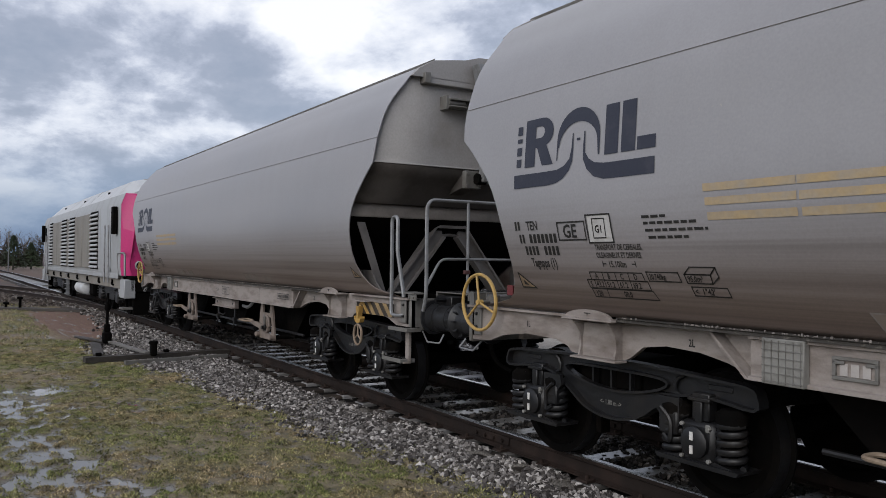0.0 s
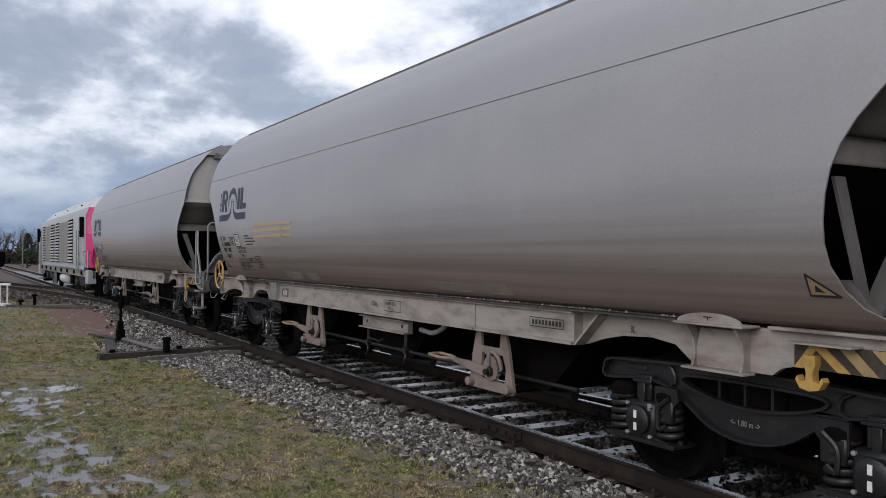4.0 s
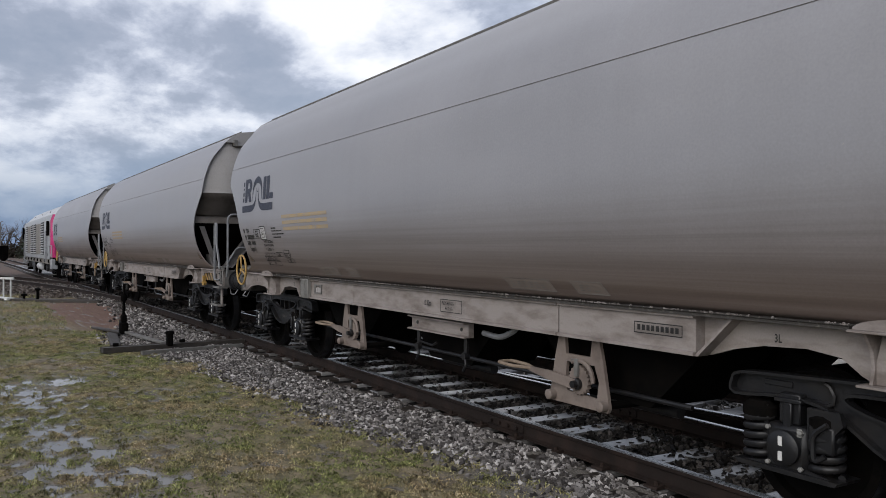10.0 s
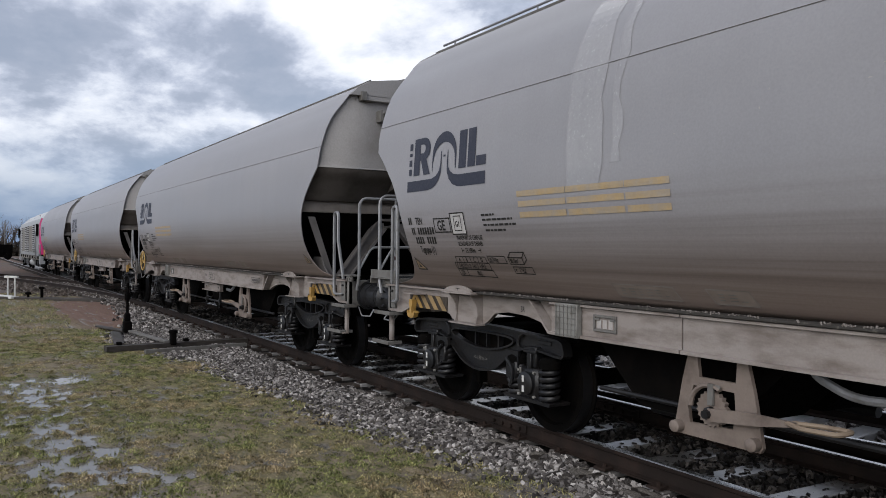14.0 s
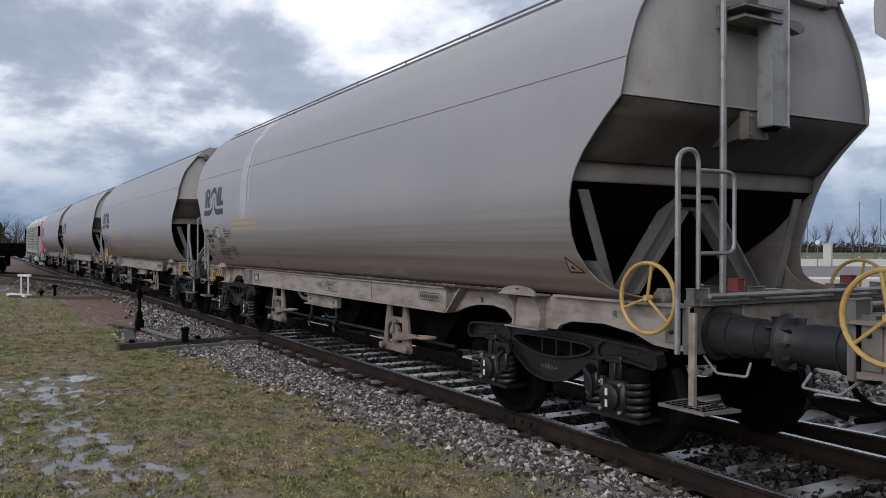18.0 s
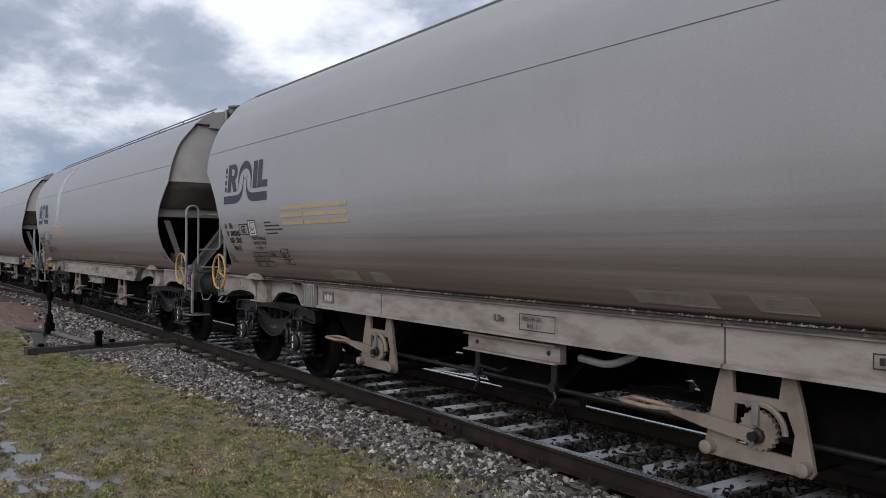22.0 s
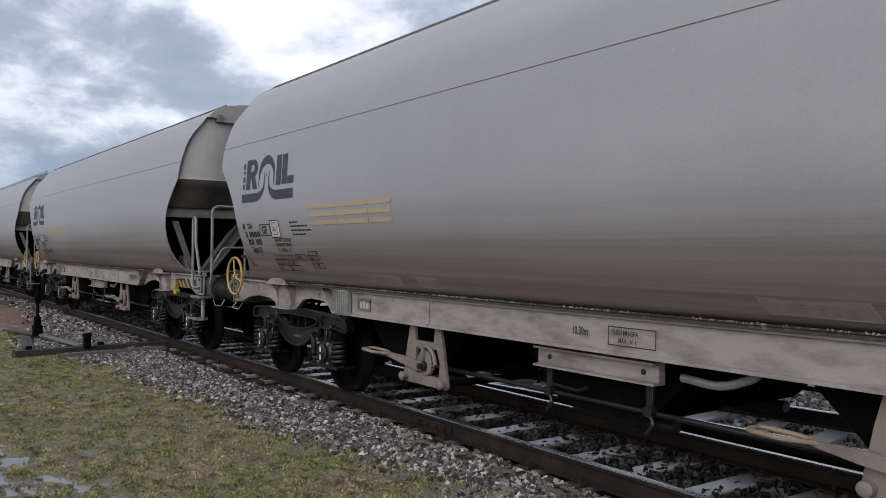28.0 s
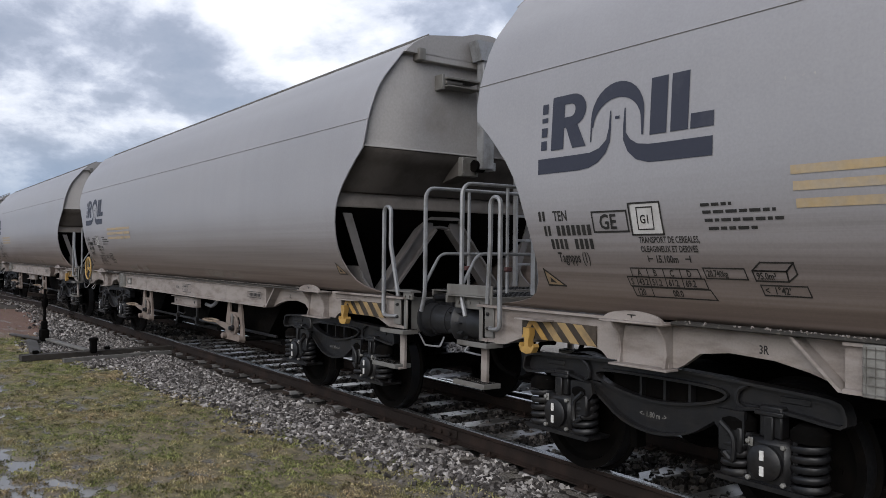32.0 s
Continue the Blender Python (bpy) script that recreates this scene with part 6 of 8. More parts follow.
            lathe(bm, [(0.12, 0), (0.11, e * 0.3), (0.22, e * 0.42), (0.22, e * 0.45)], "x", (X(0.45), sg * 0.875, 1.05), 18)
            part("buffer", bm, BUFFER, w, "dark side buffer")
        bm = BM()
        box(bm, *sorted((X(0.45), X(0.8))), -1.3, 1.3, 0.8, 1.24, 0.03)
        part("headstock", bm, IRON_DARK, w)
        bm = BM()
        prism(bm, [(X(0.5), 0.16), (X(0.62), 0.16), (X(0.75), 0.78), (X(0.5), 0.78)], "y", -1.2, 1.2)
        part("rail_guard", bm, IRON_DARK, w)
    # roof: chamfered casings, exhaust hatches and rails
    for a, b, z in ((-17.85, -12.2, 4.18), (-12.15, -7.6, 4.20), (-7.55, -2.46, 4.18)):
        bm = BM()
        prism(bm, [(-1.31, 3.625), (-0.80, z - 0.06), (-0.55, z), (0.55, z), (0.80, z - 0.06), (1.31, 3.625)], "x", a, b)
        rf = part("roof_casing", bm, LOCO_ROOF, w, "light grey chamfered roof casing")
        bm = BM()
        box(bm, a + 0.3, b - 0.3, -0.45, 0.45, z + 0.003, z + 0.06, 0.02)
        part("roof_hatch", bm, LOCO_GREY, rf)
        for sg in (-1, 1):
            for i in range(1):
                bm = BM()
                x = a + (b - a) * 0.5
                box(bm, x - 0.05, x + 0.05, *sorted((sg * 1.02, sg * 1.10)), 3.86, 3.93, 0.01)
                part("lifting_eye", bm, IRON_DARK, rf)
    for sg in (-1, 1):
        bm = BM()
        box(bm, -L + 1.2, -1.2, *sorted((sg * 1.43, sg * 1.445)), 1.16, 1.30, 0.01)
        part("waist_rail", bm, LOCO_GREY, w)
        bm = BM()
        box(bm, -L + 1.4, -1.4, *sorted((sg * 1.28, sg * 1.36)), 0.86, 1.16, 0.01)
        skirt = part("underframe", bm, LOCO_DOOR, w, "grey underframe beam")
        for i in range(8):
            bm = BM()
            x = -L + 2.2 + i * 2.25
            sweep(bm, [(x - 0.06, sg * 1.38, 1.1), (x, sg * 1.40, 0.98), (x + 0.08, sg * 1.38, 0.95)], 0.03, 6)
            part("lifting_hook", bm, IRON_DARK, skirt)
        # casing panels: ribbed louvre columns between plain doors
        x = -L + 3.2
        for kind, wd in (("l", 1.25), ("d", 1.35), ("d", 1.35), ("l", 1.6), ("d", 0.55), ("l", 1.5), ("d", 1.65), ("d", 1.65), ("l", 1.5)):
            if kind == "d":
                bm = BM()
                box(bm, x + 0.03, x + wd - 0.03, *sorted((sg * 1.432, sg * 1.452)), 1.40, 3.25, 0.01)
                part("panel_door", bm, LOCO_DOOR, w, "brown-grey engine room door")
            else:
                bm = BM()
                box(bm, x + 0.02, x + wd - 0.02, *sorted((sg * 1.431, sg * 1.437)), 1.38, 3.28, 0)
                lp = part("louvre_panel", bm, IRON_DARK, w, "ribbed silver ventilation panel")
                for i in range(13):
                    bm = BM()
                    z = 1.41 + i * 0.143
                    prism(bm, [(sg * 1.438, z), (sg * 1.478, z + 0.015), (sg * 1.478, z + 0.035), (sg * 1.438, z + 0.085)], "x", x + 0.04, x + wd - 0.04)
                    part("slat", bm, LOUVRE, lp)
            x += wd + 0.02
        bm = BM()
        lathe(bm, [(0.1, -0.95), (0.24, -0.85), (0.26, -0.7), (0.26, 0.7), (0.24, 0.85), (0.1, 0.95)], "x", (-9.3, sg * 1.1, 0.62), 18)
        part("air_cylinder", bm, LOCO_ROOF, w, "pale grey air cylinder")
        bm = BM()
        for i in range(5):
            box(bm, -12.3, -11.85, *sorted((sg * 1.28, sg * 1.40)), 0.25 + i * 0.2, 0.29 + i * 0.2, 0.005)
        for d in (-12.3, -11.85):
            box(bm, d - 0.02, d + 0.02, *sorted((sg * 1.30, sg * 1.36)), 0.2, 1.12, 0)
        part("side_ladder", bm, GALV, w)
    bm = BM()
    box(bm, -12.9, -7.5, -1.1, 1.1, 0.35, 1.1, 0.1)
    part("fuel_tank", bm, IRON_DARK, w, "dark fuel tank")
    bm = BM()
    box(bm, -L + 0.8, -0.8, -1.25, 1.25, 1.0, 1.245, 0.02)
    part("main_frame", bm, IRON_DARK, w)
    for cx in (-4.2, -16.1):
        bm = BM()
        box(bm, cx - 0.6, cx + 0.6, -1.0, 1.0, 0.6, 0.95, 0.05)
        bg = part("loco_bogie", bm, IRON_DARK, w, "dark powered bogie")
        for sg in (-1, 1):
            bm = BM()
            prism(bm, [(cx - 2.0, 0.75), (cx - 1.9, 0.95), (cx + 1.9, 0.95), (cx + 2.0, 0.75), (cx + 0.8, 0.62), (cx + 0.6, 0.42), (cx - 0.6, 0.42), (cx - 0.8, 0.62)], "y", sg * 1.02, sg * 1.14)
            part("bogie_frame", bm, IRON, bg)
            for ax in (-1.4, 1.4):
                bm = BM()
                box(bm, cx + ax - 0.2, cx + ax + 0.2, *sorted((sg * 1.05, sg * 1.22)), 0.36, 0.76, 0.04)
                part("axlebox", bm, IRON, bg)
                for dx in (-0.34, 0.34):
                    bm = BM()
                    k = 10
                    sweep(bm, [(cx + ax + dx + 0.09 * math.cos(2 * math.pi * i / k), sg * 1.12 + 0.09 * math.sin(2 * math.pi * i / k), 0.42 + 0.36 * i / 40) for i in range(41)], 0.022, 5)
                    part("coil_spring", bm, IRON, bg)
        for ax in (-1.4, 1.4):
            ob = new("driving_wheelset", DRIVER)
            ob.parent, ob.location = bg, (cx + ax, 0, 0.55)
    for o in w.children_recursive:
        if o.data is not DRIVER:
            squash_to_view(o)
    return w


_bm = wheel_mesh()
bmesh.ops.scale(_bm, vec=(0.55 / 0.46, 1, 0.55 / 0.46), verts=_bm.verts)
bmesh.ops.recalc_face_normals(_bm, faces=_bm.faces)
DRIVER = bpy.data.meshes.new("driving_wheelset")
_bm.to_mesh(DRIVER)
_bm.free()
DRIVER.materials.append(IRON_DARK)
LOCOS = [locomotive()]


# ---- ground and tracks ----
YARD = 56.0            # degrees: the way across the yard road, from +y towards -x


def ground_mat():
    m, nt, bsdf, N, L = node_mat("ground_soil")
    tc = N("ShaderNodeTexCoord").outputs["Object"]
    a, b, c = noise_node(nt, tc, 0.55, 6, 0.6), noise_node(nt, tc, 7, 8, 0.75), noise_node(nt, tc, 60, 4, 0.65)
    grass = ramp_node(nt, b, ((0.34, (0.036, 0.036, 0.016)), (0.49, (0.15, 0.138, 0.06)), (0.66, (0.27, 0.225, 0.125))))
    soil = ramp_node(nt, b, ((0.32, (0.095, 0.072, 0.048)), (0.7, (0.31, 0.248, 0.185))))
    col = mix_node(nt, ramp_node(nt, a, ((0.42, (0, 0, 0)), (0.62, (1, 1, 1)))), grass, soil)
    # worn strips beside and beyond the line
    sep = N("ShaderNodeSeparateXYZ"); L(tc, sep.inputs[0])
    wob = N("ShaderNodeMath"); wob.operation = "MULTIPLY_ADD"; wob.inputs[1].default_value = 1.6; L(noise_node(nt, tc, 0.9, 5, 0.6), wob.inputs[0]); L(sep.outputs[1], wob.inputs[2])

    def zone(a0, a1):
        r = N("ShaderNodeMapRange"); r.inputs[1].default_value, r.inputs[2].default_value = a0, a1
        L(wob.outputs[0], r.inputs[0]); return r.outputs[0]
    grit = ramp_node(nt, c, ((0.3, (0.075, 0.066, 0.056)), (0.7, (0.22, 0.20, 0.175))))
    col = mix_node(nt, zone(-1.4, -0.9), col, grit)
    dust = ramp_node(nt, b, ((0.3, (0.30, 0.27, 0.23)), (0.7, (0.42, 0.385, 0.34))))
    col = mix_node(nt, zone(6.0, 7.5), col, dust)
    deep = N("ShaderNodeVectorMath"); deep.operation = "DOT_PRODUCT"; L(tc, deep.inputs[0]); deep.inputs[1].default_value = (-math.sin(radians(YARD)), math.cos(radians(YARD)), 0)
    turf = N("ShaderNodeMapRange"); turf.inputs[1].default_value, turf.inputs[2].default_value = 114, 117
    L(deep.outputs["Value"], turf.inputs[0])
    field = ramp_node(nt, a, ((0.3, (0.085, 0.10, 0.04)), (0.7, (0.15, 0.155, 0.07))))
    col = mix_node(nt, turf.outputs[0], col, field)
    # reddish cinder path by the points
    pv = N("ShaderNodeVectorMath"); pv.operation = "SUBTRACT"; L(tc, pv.inputs[0]); pv.inputs[1].default_value = (-25.4, -2.56, 0)
    ps = N("ShaderNodeVectorMath"); ps.operation = "MULTIPLY"; L(pv.outputs[0], ps.inputs[0]); ps.inputs[1].default_value = (0.135, 0.85, 0)
    pl = N("ShaderNodeVectorMath"); pl.operation = "LENGTH"; L(ps.outputs[0], pl.inputs[0])
    pw = N("ShaderNodeMath"); pw.operation = "MULTIPLY_ADD"; pw.inputs[1].default_value = 0.8; L(b, pw.inputs[0]); L(pl.outputs["Value"], pw.inputs[2])
    pm = N("ShaderNodeMapRange"); pm.inputs[1].default_value, pm.inputs[2].default_value, pm.inputs[3].default_value, pm.inputs[4].default_value = 1.1, 1.5, 1, 0
    L(pw.outputs[0], pm.inputs[0])
    col = mix_node(nt, pm.outputs[0], col, ramp_node(nt, c, ((0.3, (0.13, 0.075, 0.055)), (0.7, (0.21, 0.13, 0.10)))))
    # rusty dark yard ground round the branch, further along the line
    yx = N("ShaderNodeMath"); yx.operation = "MULTIPLY_ADD"; yx.inputs[1].default_value = 6.0; L(noise_node(nt, tc, 0.3, 5, 0.6), yx.inputs[0]); L(sep.outputs[0], yx.inputs[2])
    yr = N("ShaderNodeMapRange"); L(yx.outputs[0], yr.inputs[0])
    yr.inputs[1].default_value, yr.inputs[2].default_value, yr.inputs[3].default_value, yr.inputs[4].default_value = -34, -30, 1, 0
    yard_grit = mix_node(nt, ramp_node(nt, noise_node(nt, tc, 0.16, 6, 0.65), ((0.42, (0, 0, 0)), (0.6, (1, 1, 1)))), ramp_node(nt, c, ((0.3, (0.055, 0.042, 0.034)), (0.7, (0.15, 0.118, 0.098)))), ramp_node(nt, b, ((0.3, (0.085, 0.052, 0.038)), (0.7, (0.17, 0.112, 0.085)))))
    ym = N("ShaderNodeMapRange"); L(sep.outputs[1], ym.inputs[0])
    ym.inputs[1].default_value, ym.inputs[2].default_value, ym.inputs[3].default_value, ym.inputs[4].default_value = 5, 8, 1, 0
    yk = N("ShaderNodeMath"); yk.operation = "MULTIPLY"; L(yr.outputs[0], yk.inputs[0]); L(ym.outputs[0], yk.inputs[1])
    col = mix_node(nt, yk.outputs[0], col, yard_grit)
    # sodden mud at the level of the puddles
    wet = N("ShaderNodeMapRange"); L(sep.outputs[2], wet.inputs[0])
    wet.inputs[1].default_value, wet.inputs[2].default_value, wet.inputs[3].default_value, wet.inputs[4].default_value = -0.217, -0.203, 1, 0
    near = N("ShaderNodeMapRange"); L(sep.outputs[1], near.inputs[0])
    near.inputs[1].default_value, near.inputs[2].default_value, near.inputs[3].default_value, near.inputs[4].default_value = -2.6, -2.2, 1, 0
    wk = N("ShaderNodeMath"); wk.operation = "MULTIPLY"; L(wet.outputs[0], wk.inputs[0]); L(near.outputs[0], wk.inputs[1])
    col = mix_node(nt, wk.outputs[0], col, ramp_node(nt, c, ((0.3, (0.075, 0.066, 0.055)), (0.7, (0.17, 0.155, 0.135)))))
    L(mix_node(nt, 1.0, col, ramp_node(nt, c, ((0.3, (0.7, 0.7, 0.7)), (0.7, (1.25, 1.25, 1.25)))), "MULTIPLY"), bsdf.inputs["Base Color"])
    L(mix_node(nt, wk.outputs[0], ramp_node(nt, b, ((0.3, (0.75,) * 3), (0.7, (0.95,) * 3))), ramp_node(nt, c, ((0.4, (0.10,) * 3), (0.6, (0.35,) * 3)))), bsdf.inputs["Roughness"])
    bsdf.inputs["Specular IOR Level"].default_value = 0.35
    bump_node(nt, bsdf, c, 0.6, 0.02)
    return m


def hollow(x, y):
    """Height of the trodden grass: level, with soft hollows where water stands."""
    z = -0.20 + 0.008 * noise.noise((x * 0.7, y * 0.7, 0)) + 0.015 * noise.noise((x * 1.5, y * 2.8, 3.1)) + 0.020 * noise.noise((x * 4.0, y * 7, 1.7)) + 0.017 * noise.noise((x * 10, y * 15, 4.4))
    for px, py, rx, ry, d in ((-9.07, -4.58, 1.7, 0.57, 0.013), (-11.5, -4.95, 2.05, 0.76, 0.016), (-7.2, -4.58, 0.85, 0.57, 0.007), (-6.9, -3.78, 0.48, 0.33, 0.007), (-12.6, -4.4, 0.5, 0.24, 0.018), (-7.55, -5.42, 0.95, 0.38, 0.006)):
        q = ((x - px) / rx) ** 2 + ((y - py) / ry) ** 2
        z -= d * math.exp(-q)
    if -1.9 < y < 6.5:
        brink = 0.92 + 0.26 * min(1, max(0, (-8.0 - x) / 2.5))
        z += 0.015 * min(1, (y + 1.9) / 0.4) - 0.075 * min(1, max(0, (y + brink) / 0.1), max(0, (6.5 - y) / 0.8))
    return z


def axis_steps(rows):
    out = []
    for a, b, n in rows:
        out += list(np.linspace(a, b, n, endpoint=False))
    return out + [rows[-1][1]]


def build_ground():
    xs = axis_steps([(-1500, -120, 8), (-120, -40, 16), (-40, -20, 30), (-20, -3, 300), (-3, 20, 20), (20, 1500, 8)])
    ys = axis_steps([(-1500, -60, 7), (-60, -8, 14), (-8, -6, 12), (-6, -0.8, 140), (-0.8, 12, 26), (12, 60, 10), (60, 1500, 8)])
    vs = [(x, y, hollow(x, y) if -60 < x < 30 and -20 < y < 20 else -0.20) for y in ys for x in xs]
    nx = len(xs)
    fs = [(j * nx + i, j * nx + i + 1, (j + 1) * nx + i + 1, (j + 1) * nx + i) for j in range(len(ys) - 1) for i in range(nx - 1)]
    me = bpy.data.meshes.new("ground")
    me.from_pydata(vs, [], fs)
    me.polygons.foreach_set("use_smooth", [True] * len(fs))
    me.materials.append(ground_mat())
    return tagged(new("ground", me), "trodden grass and gritty soil beside the railway", "ground", "", "structure")


build_ground()

m_, nt_, b_, N_, L_ = node_mat("puddle_water")
b_.inputs["Base Color"].default_value, b_.inputs["Roughness"].default_value = (0.19, 0.18, 0.165, 1), 0.09
b_.inputs["IOR"].default_value, b_.inputs["Specular IOR Level"].default_value = 1.33, 0.5
WATER = m_
bm = BM()
prism(bm, [(-16.0, -6.6), (-5.2, -6.6), (-5.2, -3.2), (-16.0, -3.2)], "z", -0.24, -0.2176)
tagged(part("water", bm, WATER, None, "", 0), "shallow rain puddles standing in the grass", "puddle", "", "structure")

RAIL_SIDE = worn("rusty_rail", (0.019, 0.014, 0.012), (0.038, 0.025, 0.020), 0.5, 0.75, 0.1, broad=3, bump=0.25, spec=0.15)
RAIL_TOP = worn("polished_rail_top", (0.36, 0.36, 0.36), (0.20, 0.185, 0.17), 0.3, 0.28, 0.9, broad=4, bump=0.05)
RAIL_DULL = worn("dull_rail_top", (0.10, 0.085, 0.075), (0.05, 0.04, 0.034), 0.5, 0.55, 0.5, broad=3, bump=0.1)
# wet sleeper middles, paled in colour for the sky they reflect
SLEEPER = piece_mat("wet_sleeper_sky_sheen", ((0.0, (0.11, 0.103, 0.097)), (0.5, (0.20, 0.193, 0.187)), (1.0, (0.31, 0.302, 0.298))), 0.34, 14, 0.55, (1.6, 0.14, 1), 0.5)
# sleeper ends, darkened in colour because they mirror no sky
SLEEPER_END = piece_mat("sleeper_end_no_sheen", ((0.0, (0.022, 0.017, 0.014)), (1.0, (0.06, 0.046, 0.037))), 0.6, 9, 0.35, (1, 0.25, 1))
STONE = island_mat("ballast_stone", ((0.0, (0.022, 0.018, 0.016)), (0.4, (0.090, 0.080, 0.074)), (0.78, (0.25, 0.23, 0.216)), (1.0, (0.52, 0.49, 0.465))), 0.75)
# stones under the train: its shade is put into their near-black tones
STONE_DARK = island_mat("shaded_ballast", ((0.0, (0.006, 0.005, 0.0045)), (0.62, (0.022, 0.019, 0.017)), (1.0, (0.14, 0.125, 0.115))), 0.65, spec=0.25)
STONE_YARD = island_mat("rusty_ballast", ((0.0, (0.02, 0.016, 0.013)), (0.4, (0.07, 0.055, 0.046)), (0.8, (0.14, 0.115, 0.10)), (1.0, (0.26, 0.235, 0.215))), 0.75, spec=0.2)
# bed blackened in colour for the shade under the train
SOIL_DARK = worn("shaded_bed", (0.006, 0.005, 0.0045), (0.013, 0.0105, 0.009), 0.5, 0.8, broad=3, bump=0.6, spec=0.15)

RAIL_OUT = [(-0.065, -0.172), (0.065, -0.172), (0.065, -0.160), (0.012, -0.145), (0.009, -0.05), (0.034, -0.038), (0.036, -0.010), (0.028, -0.001), (-0.028, -0.001), (-0.036, -0.010), (-0.034, -0.038), (-0.009, -0.05), (-0.012, -0.145), (-0.065, -0.160)]


def rail(parent, line, name="rail", top=None):
    """A rail along a line of (x, y); its head's top is bright."""
    bm = BM()
    rows = []
    for i, (x, y) in enumerate(line):
        a, b = line[max(i - 1, 0)], line[min(i + 1, len(line) - 1)]
        d = Vector((b[0] - a[0], b[1] - a[1])).normalized()
        rows.append([bm.verts.new((x - d.y * o, y + d.x * o, z)) for o, z in RAIL_OUT])
    n = len(RAIL_OUT)
    for A, B in zip(rows, rows[1:]):
        for j in range(n):
            f = bm.faces.new((A[j], A[(j + 1) % n], B[(j + 1) % n], B[j]))
            if j in (6, 7, 8):
                f.material_index = 1
    bm.faces.new(rows[0]); bm.faces.new(rows[-1][::-1])
    return part(name, bm, [RAIL_SIDE, top or RAIL_TOP], parent, "dark rusty rail with a worn head", 30)


def branch_y(x):
    """Centre line of the track that turns off towards the near side."""
    return 0.0 if x > -20 else -((x + 20) ** 2) / 251.0


def loop_y(x):
    """Centre line of the loop track that leaves the main line on the far side."""
    return bend(x) + (0.0 if x < -38 else 0.0019 * (x + 38) ** 2)


def sleeper_mesh(l=2.6, w=0.24, h=0.13):
    bm = BM()
    box(bm, -w / 2, w / 2, -0.90, 0.96, -h, 0, 0.012)
    n = len(bm.faces)
    box(bm, -w / 2 + 0.003, w / 2 - 0.003, -l / 2, -0.90, -h, -0.006, 0.012)
    box(bm, -w / 2 + 0.003, w / 2 - 0.003, 0.96, l / 2, -h, -0.006, 0.012)
    bm.faces.ensure_lookup_table()
    for f in bm.faces[n:]:
        f.material_index = 1
    me = bpy.data.meshes.new("sleeper")
    bm.to_mesh(me); bm.free()
    me.materials.append(SLEEPER)
    me.materials.append(SLEEPER_END)
    return me


def chair_mesh():
    bm = BM()
    for s in (-1, 1):
        prism(bm, [(s * 0.03, 0.0), (s * 0.16, 0.0), (s * 0.15, 0.018), (s * 0.07, 0.03), (s * 0.05, 0.02)], "x", -0.07, 0.07)
        lathe(bm, [(0.018, 0.0), (0.018, 0.05), (0.01, 0.055)], "z", (0.02, s * 0.11, 0), 6)
    bmesh.ops.recalc_face_normals(bm, faces=bm.faces)
    me = bpy.data.meshes.new("rail_chair")
    bm.to_mesh(me); bm.free()
    me.materials.append(RAIL_SIDE)
    return me


def stones(name, n, area, size, material, label, zf, seed, keep=None):
    """Loose broken stones as one mesh."""
    rs = np.random.RandomState(seed)
    base = np.array([(a, b, c) for a in (-1, 1) for b in (-1, 1) for c in (-1, 1)], float) * 0.62
    tri = np.array([(0, 1, 3), (0, 3, 2), (4, 6, 7), (4, 7, 5), (0, 4, 5), (0, 5, 1), (2, 3, 7), (2, 7, 6), (0, 2, 6), (0, 6, 4), (1, 5, 7), (1, 7, 3)])
    x0, x1, y0, y1 = area
    V, F, c = [], [], 0
    made = 0
    while made < n:
        x, y = rs.uniform(x0, x1), rs.uniform(y0, y1)
        if keep and rs.rand() > keep(x, y):
            made += 0.3
            continue
        made += 1
        s = size * rs.uniform(0.55, 1.25)
        # cut the lump unevenly, with turned corners
        p = base * rs.uniform(0.72, 1.12, (8, 1)) * np.array((1.08, 0.85, 0.66))
        p = p + rs.uniform(-0.24, 0.24, (8, 3))
        q = Euler(rs.uniform(0, 6.3, 3)).to_matrix()
        p = (p * s) @ np.array(q).T
        V.append(p + (x, y, zf(x, y) + s * rs.uniform(0.05, 0.5)))
        F.append(tri + c)
        c += 8
    me = bpy.data.meshes.new(name)
    me.from_pydata(np.concatenate(V).tolist(), [], np.concatenate(F).tolist())
    me.materials.append(material)
    return tagged(new(name, me), label, "ballast", "", "stuff")


def verge(x):
    """Where the ballast gives way to grass."""
    return float(np.interp(x, (-39.4, -26.8, -21.2, -18.0, -12.6, -8.2, -6.4, -5.14, -4.37), (-1.87, -1.57, -2.07, -2.96, -2.17, -1.93, -1.66, -1.46, -1.34)))


